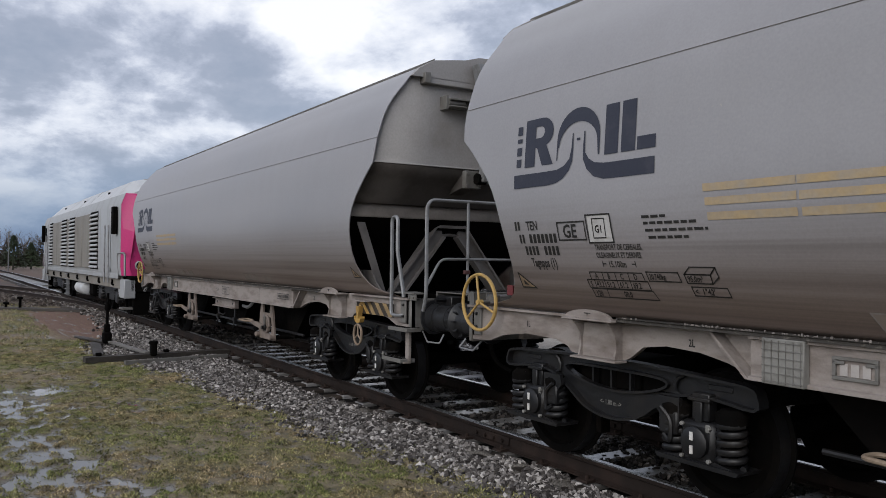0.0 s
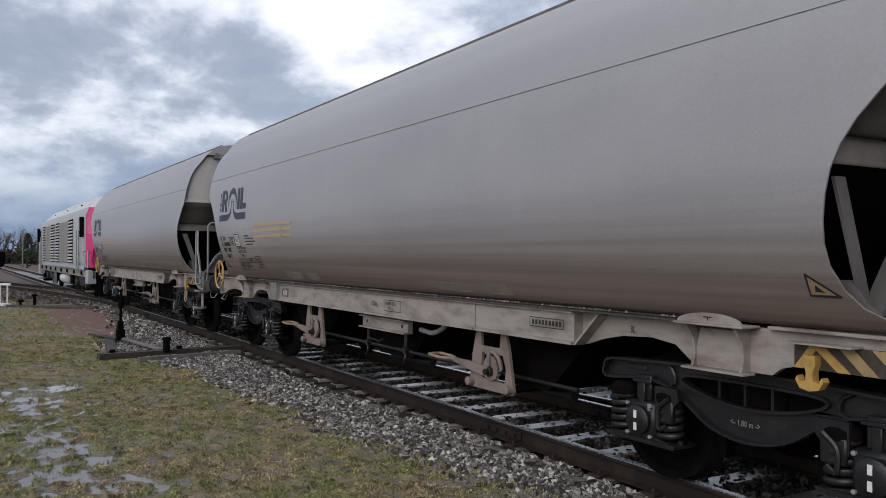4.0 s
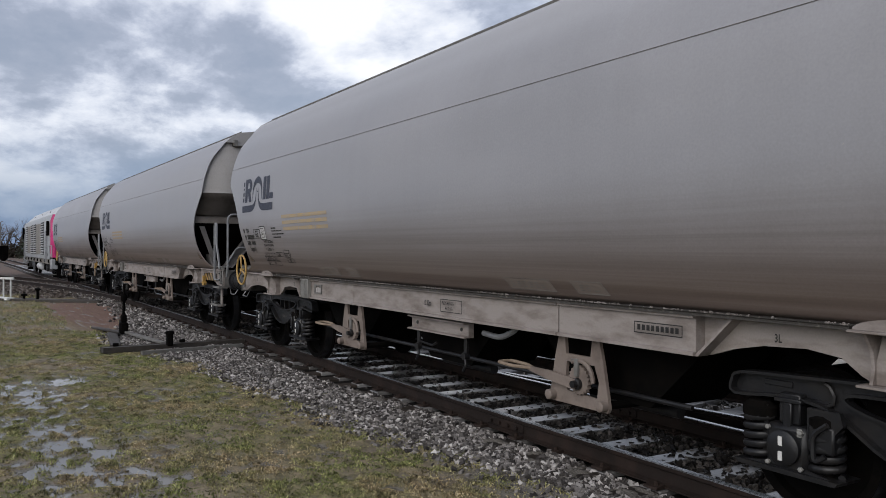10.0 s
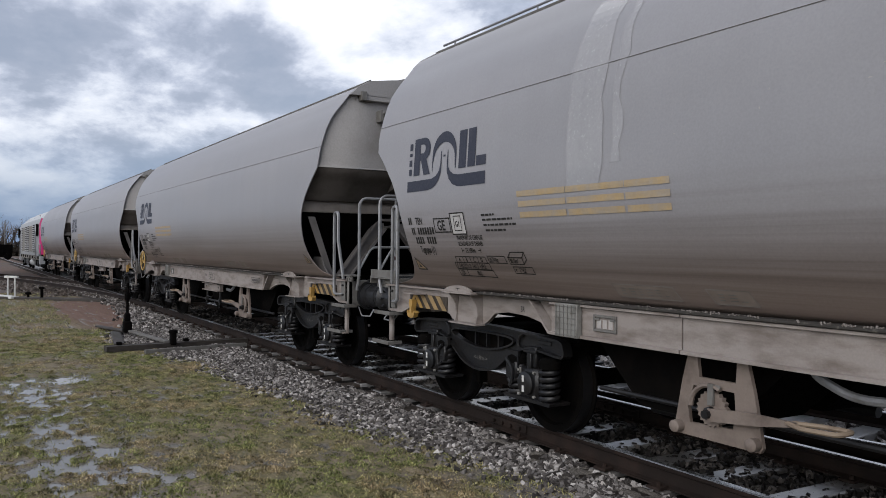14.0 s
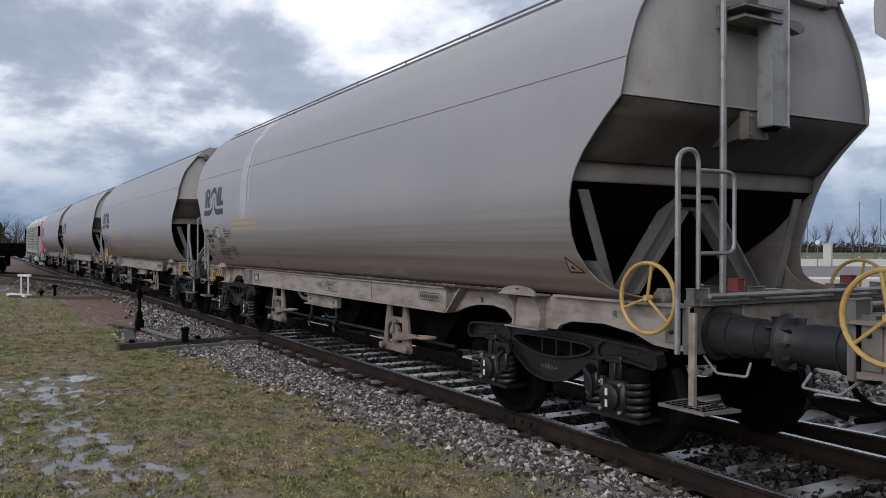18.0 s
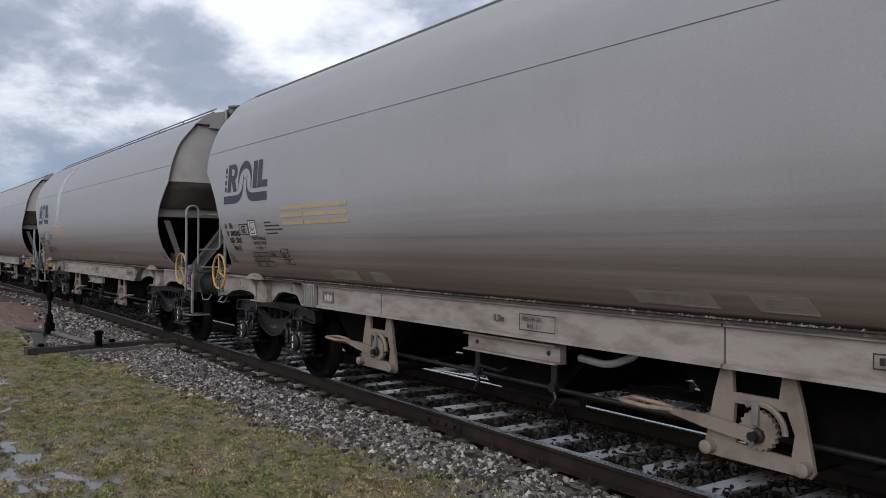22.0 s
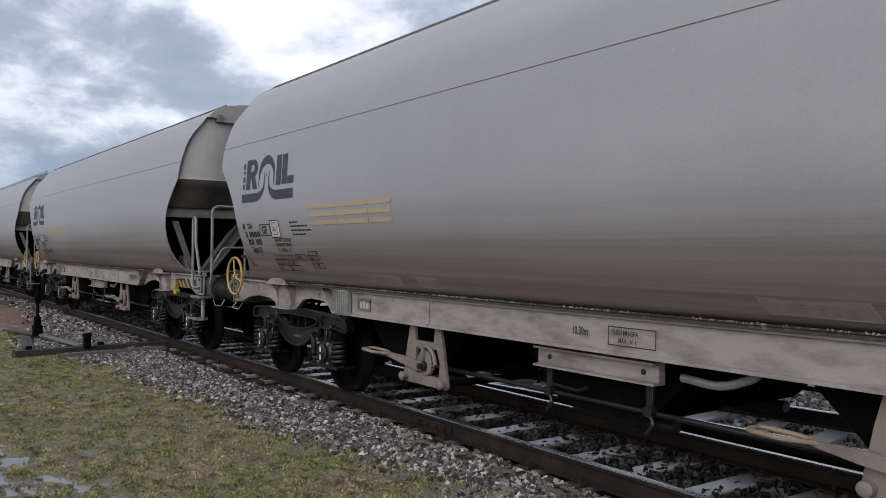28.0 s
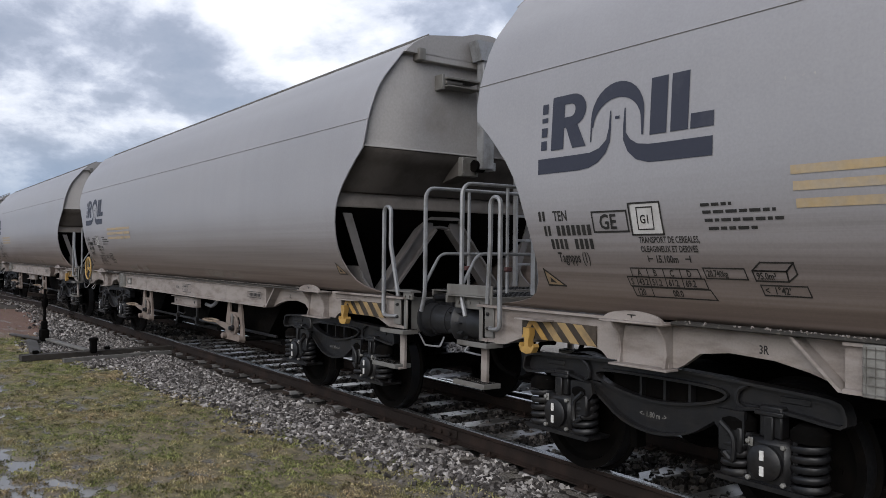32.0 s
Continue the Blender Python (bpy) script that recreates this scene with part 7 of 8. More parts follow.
def tracks():
    tr = empty("railway_track", Matrix(), "old railway track with wooden sleepers and dark rails", "railway track", "", "structure")
    for y in (-0.7535, 0.7535):
        rail(tr, [(x, y + bend(x)) for x in (-400, -200, -120, -90, -70, -55, -45, -38, -32, -27, -23, -20, -17, -15, -13, -11, -9.5, -8, 60)])
    SL, CH = sleeper_mesh(), chair_mesh()
    rs = random.Random(3)
    i = 0
    x = 6.0
    while x > -95:
        ob = new("sleeper", SL); ob.parent = tr
        ob.matrix_basis = pose(x + rs.uniform(-0.03, 0.03), bend(x) + rs.uniform(-0.04, 0.04), -0.174 + rs.uniform(-0.006, 0.002), 0, rs.uniform(-0.5, 0.5), rs.uniform(-1.2, 1.2))
        if x > -34:
            for y in (-0.7535, 0.7535):
                c = new("rail_chair", CH); c.parent = tr
                c.matrix_basis = pose(x, y + bend(x), -0.172)
        x -= 0.62
    # fishplates at the joints
    for xj in (-6.7, -24.7):
        for y in (bend(xj) - 0.7535, bend(xj) + 0.7535):
            bm = BM()
            for s in (-1, 1):
                box(bm, xj - 0.32, xj + 0.32, y + s * 0.010 if s > 0 else y - 0.030, y + 0.030 if s > 0 else y - 0.010, -0.135, -0.055, 0.006)
                for k in range(4):
                    lathe(bm, [(0.02, 0), (0.02, s * 0.025)], "y", (xj - 0.225 + 0.15 * k, y + s * 0.03, -0.095), 6)
            part("fishplate", bm, RAIL_SIDE, tr, "bolted fishplate")
    # second line behind
    t2 = empty("railway_track_behind", Matrix(), "second railway track behind the train, rusty rails", "railway track", "", "structure")
    for o in (-0.7535, 0.7535):
        rail(t2, [(x, loop_y(x) + o) for x in np.linspace(-26 if o > 0 else -9.0, 60, 60)])
    x = 8.0
    while x > -15:
        ob = new("sleeper", SL); ob.parent = t2
        ob.matrix_basis = pose(x + rs.uniform(-0.04, 0.04), loop_y(x) + 0.35 * min(1.0, max(0.0, (-x - 3) / 6)), -0.185, 0, 0, rs.uniform(-1.5, 1.5) + math.degrees(math.atan(0.0038 * (x + 38))))
        x -= 0.65
    # branch towards the near side
    t3 = empty("branch_track", Matrix(), "branch track curving off behind the points", "railway track", "", "structure")
    for o in (-0.7535, 0.7535):
        line = [(x, branch_y(x) + o) for x in np.linspace(-27 if o < 0 else -21, -150, 50)]
        rail(t3, line, "rail", RAIL_DULL)
    x = -30.0
    while x > -110:
        ob = new("sleeper", SL); ob.parent = t3
        ob.matrix_basis = pose(x, branch_y(x) - 0.3, -0.178, 0, 0, math.degrees(math.atan((x + 20) / 125.5)) * -1)
        x -= 0.66
    # dark bed between the rails and the stones in it, train shade in their colour
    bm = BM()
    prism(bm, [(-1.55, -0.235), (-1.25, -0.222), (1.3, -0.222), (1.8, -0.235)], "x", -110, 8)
    tagged(part("track_bed", bm, SOIL_DARK, None, "", 0), "near-black track bed, train shade in its colour", "track bed", "", "structure")

    def edge(x, y):
        if -1.22 < y and abs(((6.0 - x) / 0.62 + 0.5) % 1.0 - 0.5) < 0.24 and noise.noise((x * 0.9, y * 0.5, 21)) > -0.45:
            return 0.02
        q = (verge(x) + 0.22 * noise.noise((x * 0.8, 0, 5)) - y)
        return 1.0 if q < 0 else max(0.0, 1.0 - q / 0.5) ** 2 * (0.7 + 0.7 * noise.noise((x * 1.3, y * 1.3, 9)))
    stones("ballast", 44000, (-19, -1.0, -3.3, -0.80), 0.034, STONE, "grey broken-stone ballast beside the rail", lambda x, y: hollow(x, y) - 0.012, 11, edge)
    stones("far_ballast", 7000, (-46, -19, -3.4, -0.80), 0.05, STONE, "grey broken-stone ballast further along the line", lambda x, y: hollow(x, y), 12, edge)
    stones("branch_ballast", 11000, (-58, -24, -7.0, -0.9), 0.065, STONE_YARD, "dark rusty ballast round the branch track", lambda x, y: -0.215, 15, lambda x, y: 0.0 if x > -33 and y < -1.7 else min(1.0, max(0.0, 1.1 - abs(y - branch_y(x) + 0.6) / 2.6)))
    stones("far_bed_stones", 9000, (-52, -17, -0.70, 1.4), 0.06, STONE_DARK, "dark stones further along the track, train shade in their colour", lambda x, y: -0.195 + 0.03 * noise.noise((x * 0.4, y, 8)), 16)
    stones("far_six_foot", 6000, (-60, -17, 1.3, 6.0), 0.07, STONE_YARD, "dark ballast between the tracks further along", lambda x, y: -0.25, 17)
    stones("bed_stones", 15000, (-17, 0.5, -0.70, 1.35), 0.038, STONE_DARK, "dark stones between the sleepers, train shade in their colour", lambda x, y: -0.216 + 0.022 * max(0.0, noise.noise((x * 0.55, y * 1.1, 31))) * min(1.0, max(0.0, (x + 9.5) / 2.0)), 13)
    stones("six_foot_ballast", 7000, (-17, 1.0, 1.2, 5.4), 0.05, STONE, "grey ballast between the two tracks", lambda x, y: -0.255, 14)


tracks()


# ---- grass ----
BLADE = patch_mat("grass_blade", ((0.0, (0.075, 0.092, 0.028)), (0.5, (0.20, 0.22, 0.072)), (1.0, (0.40, 0.40, 0.16))), ((0.0, (0.14, 0.105, 0.052)), (0.5, (0.37, 0.28, 0.15)), (1.0, (0.62, 0.50, 0.31))), 0.7)


def grass(name, n, area, tall, seed, keep):
    rs = np.random.RandomState(seed)
    x0, x1, y0, y1 = area
    V, F = [], []
    c = 0
    for _ in range(n):
        x, y = rs.uniform(x0, x1), rs.uniform(y0, y1)
        if rs.rand() > keep(x, y):
            continue
        z = hollow(x, y) - 0.004
        h = tall * rs.uniform(0.4, 1.2) * (0.95 + 1.1 * noise.noise((x * 4.5, y * 6.0, 13)))
        a = rs.uniform(0, 6.28)
        wx, wy = math.cos(a) * 0.0065, math.sin(a) * 0.0065
        lx, ly = rs.normal(0, 0.6, 2) * h
        V += [(x - wx, y - wy, z), (x + wx, y + wy, z), (x + lx * 0.4 + wx * 0.7, y + ly * 0.4 + wy * 0.7, z + h * 0.65), (x + lx * 0.4 - wx * 0.7, y + ly * 0.4 - wy * 0.7, z + h * 0.65), (x + lx, y + ly, z + h)]
        F += [(c, c + 1, c + 2, c + 3), (c + 3, c + 2, c + 4)]
        c += 5
    me = bpy.data.meshes.new(name)
    me.from_pydata(V, [], F)
    me.materials.append(BLADE)
    return tagged(new(name, me), "short winter grass, green and straw-coloured", "grass", "", "stuff")


def sward(x, y):
    """How thick the grass stands: patchy, thin near the stones, none in water."""
    k = 0.72 + 0.8 * noise.noise((x * 0.55, y * 0.55, 7)) + 0.6 * noise.noise((x * 2.2, y * 3.0, 2))
    k *= min(1.0, max(0.06, (verge(x) + 0.2 - y) / 0.40))
    if x < -19.5 and y > -3.45 + 0.3 * noise.noise((x * 0.7, y, 4)):
        k *= 0.04
    return k if hollow(x, y) > -0.2135 else 0.16


grass("grass", 460000, (-19, -2.6, -6.2, -1.5), 0.019, 21, sward)
grass("far_grass", 46000, (-36, -19, -7.0, -2.2), 0.045, 22, sward)


# ---- points lever, stumps and rods ----
TIMBER = piece_mat("tarred_timber", ((0.0, (0.030, 0.025, 0.021)), (1.0, (0.055, 0.047, 0.04))), 0.6, 8, 0.4, (0.2, 1, 1))
OLD_WHITE = worn("old_white_paint", (0.62, 0.62, 0.60), (0.35, 0.32, 0.28), 0.4, 0.6, broad=6)


def plank(name, a, b, wd, ht, mat_, parent, label=""):
    a, b = Vector(a), Vector(b)
    d = b - a
    m = Matrix.Translation((a + b) / 2) @ d.to_track_quat("X", "Z").to_matrix().to_4x4()
    bm = BM()
    box(bm, -d.length / 2, d.length / 2, -wd / 2, wd / 2, -ht / 2, ht / 2, 0.01, m)
    return part(name, bm, mat_, parent, label)


def points_lever():
    t = empty("points_lever", pose(-17.95, -2.73, -0.2) @ Matrix.Diagonal((0.95, 0.95, 0.92, 1)), "dark hand lever for the points on tarred timbers", "points lever")
    plank("timber", (2.72, -0.79, 0.06), (2.53, 1.93, 0.06), 0.24, 0.09, TIMBER, t, "long tarred timber")
    plank("steel_strip", (3.40, -0.20, 0.05), (3.13, 1.75, 0.05), 0.09, 0.05, PLATE, t, "wet grey steel strip beside the timber")
    plank("timber", (-0.6, -0.15, 0.04), (2.0, -0.45, 0.04), 0.20, 0.06, TIMBER, t)
    bm = BM()
    box(bm, -0.12, 0.12, -0.09, 0.09, 0.08, 0.34, 0.03)
    box(bm, -0.07, 0.07, -0.06, 0.06, 0.34, 0.52, 0.02)
    part("lever_stand", bm, IRON_DARK, t)
    bm = BM()
    sweep(bm, bent([(0, 0, 0.5), (0.02, 0, 0.85), (0.05, 0, 1.22)], 0.1), 0.030, 8)
    part("lever_arm", bm, IRON_DARK, t)
    bm = BM()
    lathe(bm, [(0.04, -0.04), (0.065, 0.0), (0.065, 0.10), (0.03, 0.14)], "z", (0.03, 0, 0.86), 12)
    part("counterweight", bm, IRON_DARK, t)
    bm = BM()
    box(bm, -0.03, 0.10, -0.02, 0.02, 0.98, 1.10, 0.01)
    part("lever_plate", bm, IRON_DARK, t)
    plank("cover_board", (-2.0, -0.36, 0.06), (-0.1, -0.02, 0.10), 0.16, 0.04, TIMBER, t)
    plank("slide_board", (0.15, 0.05, 0.12), (2.55, 0.35, 0.12), 0.11, 0.05, PLATE, t, "grey bar from the lever to the timbers")
    for i, (x, y) in enumerate(((2.70, -0.55), (2.62, 0.70))):
        bm = BM()
        box(bm, x - 0.05, x + 0.05, y - 0.05, y + 0.05, 0.12, 0.18, 0.008)
        part("bolt_head", bm, IRON_DARK, t)
    s = empty("timber_stump", pose(-15.25, -2.34, -0.12), "short dark iron stump on the points timber", "stump")
    bm = BM()
    box(bm, -0.06, 0.06, -0.055, 0.055, 0.0, 0.24, 0.02)
    part("stump_post", bm, IRON_DARK, s)
    bm = BM()
    lathe(bm, [(0.08, 0.22), (0.08, 0.26), (0.04, 0.28)], "z", (0, 0, 0), 10)
    part("stump_cap", bm, IRON_DARK, s)
    # white stand further off
    w = empty("white_points_stand", pose(-32.65, -4.44, -0.2) @ Matrix.Diagonal((0.9, 0.9, 0.9, 1)), "small white-painted points stand with rods", "points stand")
    for x, y in ((-0.15, -0.12), (0.15, 0.12)):
        bm = BM()
        box(bm, x - 0.03, x + 0.03, y - 0.03, y + 0.03, 0, 0.86, 0.01)
        part("white_post", bm, OLD_WHITE, w)
    plank("white_bar", (-0.28, -0.22, 0.86), (0.28, 0.22, 0.86), 0.08, 0.09, OLD_WHITE, w)
    plank("base_plank", (-0.6, -0.5, 0.08), (0.9, 0.1, 0.08), 0.3, 0.1, OLD_WHITE, w)
    plank("timber", (0.2, -0.5, 0.05), (3.8, 3.0, 0.05), 0.2, 0.1, TIMBER, w)
    plank("timber", (-0.4, -0.5, 0.04), (3.0, 3.0, 0.04), 0.2, 0.1, TIMBER, w)
    for x, y, h in ((1.24, 0.54, 0.30), (1.69, 0.99, 0.52)):
        bm = BM()
        box(bm, x - 0.06, x + 0.06, y - 0.05, y + 0.05, 0.05, h - 0.08, 0.02)
        box(bm, x - 0.14, x + 0.14, y - 0.11, y + 0.11, h - 0.09, h, 0.03)
        part("crank_post", bm, IRON_DARK, w)


points_lever()


def low_wagon():
    """A dark low-sided wagon standing on the branch."""
    x0 = -54.8
    a = math.degrees(math.atan(-(x0 - 6 + 20) / 125.5))
    w = empty("low_sided_wagon", pose(x0, branch_y(x0) - 0.10, 0, 0, 0, -a * -1), "dark low-sided flat wagon standing on the branch track", "flat wagon")
    bm = BM()
    box(bm, -12, 0, -1.3, 1.3, 1.0, 1.25, 0.02)
    part("deck", bm, IRON_DARK, w)
    for y in (-1.33, 1.30):
        for i in range(4):
            bm = BM()
            box(bm, -12 + i * 3.0, -9.04 + i * 3.0, y - 0.02, y + 0.02, 1.25, 1.78, 0.01)
            part("side_board", bm, IRON_DARK, w)
            bm = BM()
            box(bm, -12 + i * 3.0, -11.9 + i * 3.0, y - 0.05, y + 0.05, 0.95, 1.95, 0.01)
            part("stake", bm, IRON, w)
    bm = BM()
    box(bm, -0.02, 0.03, -1.3, 1.3, 1.25, 1.78, 0.01)
    part("end_board", bm, IRON_DARK, w)
    for x in (-2.2, -4.0, -8.4, -10.2):
        ob = new("wheelset", WHEEL)
        ob.parent, ob.location = w, (x, 0, 0.46)
        bm = BM()
        for sg in (-1, 1):
            box(bm, x - 0.3, x + 0.3, *sorted((sg * 0.95, sg * 1.1)), 0.35, 1.0, 0.03)
        part("axle_guard", bm, IRON_DARK, w)
    for sg in (-1, 1):
        bm = BM()
        lathe(bm, [(0.1, 0), (0.1, 0.35), (0.2, 0.42), (0.2, 0.46)], "x", (0, sg * 0.875, 1.05), 14)
        part("buffer", bm, IRON_DARK, w)


low_wagon()

# ---- bare trees ----
BARK = piece_mat("winter_bark", ((0.0, (0.055, 0.046, 0.040)), (1.0, (0.10, 0.085, 0.072))), 0.85, 4, 0.2)
TWIG = piece_mat("winter_twigs", ((0.0, (0.12, 0.10, 0.09)), (1.0, (0.19, 0.16, 0.14))), 0.9, 2, 0.2)
UNDER = island_mat("undergrowth", ((0.0, (0.022, 0.018, 0.014)), (0.6, (0.055, 0.044, 0.036)), (0.85, (0.085, 0.07, 0.055)), (1.0, (0.04, 0.05, 0.025))), 0.95, spec=0.1)
NEEDLE = piece_mat("hedge_leaf", ((0.0, (0.022, 0.034, 0.014)), (1.0, (0.045, 0.06, 0.025))), 0.7, 3, 0.3)


def bare_tree(seed, h):
    """Trunk with limbs as one mesh and fine twigs as another."""
    rs = random.Random(seed)
    bm, tw = BM(), BM()

    def limb(p, d, l, r, depth):
        q = p + d * l
        mid = p + d * l * 0.5 + Vector((rs.gauss(0, 1), rs.gauss(0, 1), rs.gauss(0, 1))) * l * 0.06
        if depth < 3:
            sweep(bm, [p, mid, q], r, 5 if depth < 2 else 4)
        else:
            for a, b in ((p, mid), (mid, q)):
                s = Vector((rs.gauss(0, 1), rs.gauss(0, 1), 0)).normalized() * r
                tw.faces.new([tw.verts.new(v) for v in (a - s, a + s, b + s * 0.6, b - s * 0.6)])
        if depth >= 5:
            return
        for i in range(4 if depth == 0 else 3):
            k = rs.uniform(0.45, 1.0) if depth else rs.uniform(0.35, 1.0)
            nd = (d + Vector((rs.gauss(0, 1), rs.gauss(0, 1), rs.gauss(0.15, 0.5))) * (0.55 if depth else 0.6)).normalized()
            limb(p + (q - p) * k, nd, l * rs.uniform(0.55, 0.8), r * 0.55, depth + 1)
    limb(Vector((0, 0, 0)), Vector((0, 0, 1)), h * 0.36, h * 0.022, 0)
    t = empty("bare_tree", Matrix(), "bare leafless winter tree with fine twigs", "tree", "trees on the horizon")
    part("trunk", bm, BARK, t, "", 60)
    NO_NORMALS.add("crown")
    part("crown", tw, TWIG, t, "", 0)
    return t


def horizon():
    rs = random.Random(17)
    src = [bare_tree(40 + i, h) for i, h in enumerate((9.5, 8.0, 11.0, 7.0))]
    spots = []
    for i in range(54):
        az = 80 + 18 * (i + rs.random()) / 54
        d = rs.uniform(150, 230)
        spots.append((az, d, -0.2))
    for i in range(60):
        az = 14 + 32 * (i + rs.random()) / 60
        d = rs.uniform(165, 240)
        spots.append((az, d, -0.2))
    for i, (az, d, z) in enumerate(spots):
        m = pose(-math.sin(radians(az)) * d, -5.5 + math.cos(radians(az)) * d, z, 0, 0, rs.uniform(0, 360))
        if az < 60:
            m = m @ Matrix.Diagonal((0.55, 0.55, 0.92, 1))
        if i < 4:
            src[i].matrix_basis = m
        else:
            copy_thing(src[i % 4], m)
    # hedges and undergrowth at the foot of the trees
    for az0, az1, d, z, n, hgt in ((77, 98, 165, -0.2, 1800, 4.6), (8, 56, 245, -0.2, 3200, 4.6)):
        bm_v, bm_f, c = [], [], 0
        for i in range(n * 6):
            a = radians(rs.uniform(az0, az1))
            dd = d + rs.uniform(0, 14)
            h = hgt * rs.uniform(0.2, 1.0) * (0.7 + 0.4 * noise.noise((math.degrees(a) * 0.8, 3, 0)))
            p = Vector((-math.sin(a) * dd, -5.5 + math.cos(a) * dd, z + h * rs.random()))
            for k in range(2):
                u = Vector((rs.gauss(0, 1), rs.gauss(0, 1), rs.gauss(0, 1))).normalized() * 0.45
                v = Vector((rs.gauss(0, 1), rs.gauss(0, 1), rs.gauss(0, 1))).normalized() * 0.3
                bm_v += [p - u, p + v, p + u]
                bm_f.append((c, c + 1, c + 2))
                c += 3
        me = bpy.data.meshes.new("hedge")
        me.from_pydata([tuple(v) for v in bm_v], [], bm_f)
        me.materials.append(UNDER)
        tagged(new("hedge", me), "distant brown undergrowth and hedge", "hedge", "", "stuff")


horizon()


def evergreens():
    """Dark conical evergreens among the bare trees."""
    rs = random.Random(5)
    for az, d, h, r in ((86.9, 118, 4.6, 2.0), (85.9, 126, 3.8, 1.8), (89.6, 140, 5.4, 2.2)):
        t = empty("evergreen", pose(-math.sin(radians(az)) * d, -5.5 + math.cos(radians(az)) * d, -0.2), "dark green evergreen bush below bare trees", "evergreen", "evergreens")
        bm = BM()
        lathe(bm, [(0.14, 0.0), (0.10, h * 0.5), (0.02, h * 0.9)], "z", (0, 0, 0), 7)
        part("trunk", bm, BARK, t)
        bm = BM()
        for i in range(900):
            k = rs.random() ** 0.8
            a, q = rs.uniform(0, 6.28), r * (1.02 - k) * rs.uniform(0.5, 1.1)
            p = Vector((q * math.cos(a), q * math.sin(a), 0.25 + k * (h - 0.3)))
            u = Vector((math.cos(a), math.sin(a), -0.5)) * rs.uniform(0.2, 0.4)
            v = Vector((-math.sin(a), math.cos(a), rs.uniform(-0.3, 0.3))) * 0.14
            bm.faces.new([bm.verts.new(c) for c in (p - v, p + u, p + v)])
        part("foliage", bm, NEEDLE, t, "", 0)


NO_NORMALS.add("foliage")
evergreens()


# ---- yard and sports ground beyond the tracks ----
def far(az, d, z):
    return (-math.sin(radians(az)) * d, EYE[1] + math.cos(radians(az)) * d, z)


def over(s, k):
    """A spot in the yard: s metres across the road from the near side, k along it."""
    a = radians(YARD)
    return (-math.sin(a) * s + math.cos(a) * k, EYE[1] + math.cos(a) * s + math.sin(a) * k)


CONCRETE = worn("pale_concrete", (0.48, 0.46, 0.42), (0.33, 0.31, 0.28), 0.5, 0.85, broad=0.4, fine=6)
WHITE_P = worn("white_car_paint", (0.72, 0.72, 0.72), (0.6, 0.6, 0.6), 0.2, 0.3, broad=2, bump=0)
DARK_P = worn("dark_car_paint", (0.03, 0.035, 0.045), (0.05, 0.05, 0.06), 0.2, 0.3, broad=2, bump=0)
SILVER_P = worn("silver_car_paint", (0.38, 0.39, 0.40), (0.3, 0.3, 0.3), 0.2, 0.3, 0.4, broad=2, bump=0)
ASPHALT = worn("yard_asphalt", (0.17, 0.165, 0.16), (0.11, 0.105, 0.10), 0.5, 0.85, broad=0.3, fine=8)
TYRE = worn("tyre_rubber", (0.02, 0.02, 0.02), (0.04, 0.035, 0.03), 0.4, 0.8)
POLE_M = worn("weathered_pole", (0.16, 0.16, 0.16), (0.10, 0.095, 0.09), 0.4, 0.6, 0.3)


LAND = -0.20           # level of the ground beyond the line


def parked_car(az, d, turn, paint, label, tall=1.5, long_=4.2):
    x, y, _ = far(az, d, 0)
    t = empty("parked_car", pose(x, y, LAND + 0.05, 0, 0, turn), label, "car", "cars beyond the tracks")
    h, l = tall, long_ / 2
    bm = BM()
    low = [(-l, 0.35), (-l, 0.75), (-l + 0.15, 0.92), (l - 1.15, 0.95), (l - 0.15, 0.80), (l, 0.6), (l, 0.35)]
    prism(bm, low, "y", -0.86, 0.86)
    part("car_body", bm, paint, t)
    bm = BM()
    top = [(-l + 0.12, 0.92), (-l + 0.35, h - 0.06), (-l + 0.7, h), (l - 2.1, h), (l - 1.75, h - 0.08), (l - 1.05, 0.94)]
    prism(bm, top, "y", -0.74, 0.74)
    part("car_roof", bm, paint, t)
    for sg in (-1, 1):
        bm = BM()
        prism(bm, [(-l + 0.42, 0.98), (-l + 0.55, h - 0.12), (l - 1.95, h - 0.12), (l - 1.4, 0.98)], "y", sg * 0.742, sg * 0.752)
        part("side_window", bm, GLASS_DARK, t)
        for wx in (-l + 0.75, l - 0.8):
            bm = BM()
            lathe(bm, [(0.32, 0), (0.32, sg * 0.18), (0.2, sg * 0.19)], "y", (wx, sg * 0.70, 0.32), 16)
            part("wheel", bm, TYRE, t)
    for xx, s in ((-l + 0.18, -1), (l - 1.35, 1)):
        bm = BM()
        prism(bm, [(xx, 0.97), (xx + s * 0.03, 0.97), (xx - s * 0.14, h - 0.12), (xx - s * 0.17, h - 0.12)] if s < 0 else [(xx + 0.30, 0.97), (xx + 0.34, 0.97), (xx - 0.30, h - 0.10), (xx - 0.34, h - 0.10)], "y", -0.66, 0.66)
        part("windscreen", bm, GLASS_DARK, t)
    return t


def road_cars():
    """Two cars on the yard road: a silver one driving by, a dark one that pulls away."""
    a = parked_car(34.8, 50, YARD, SILVER_P, "silver hatchback driving along the yard road", 1.55, 4.3)
    b = parked_car(33.8, 84, YARD, DARK_P, "dark estate car on the yard road", 1.5, 4.3)
    return a, b


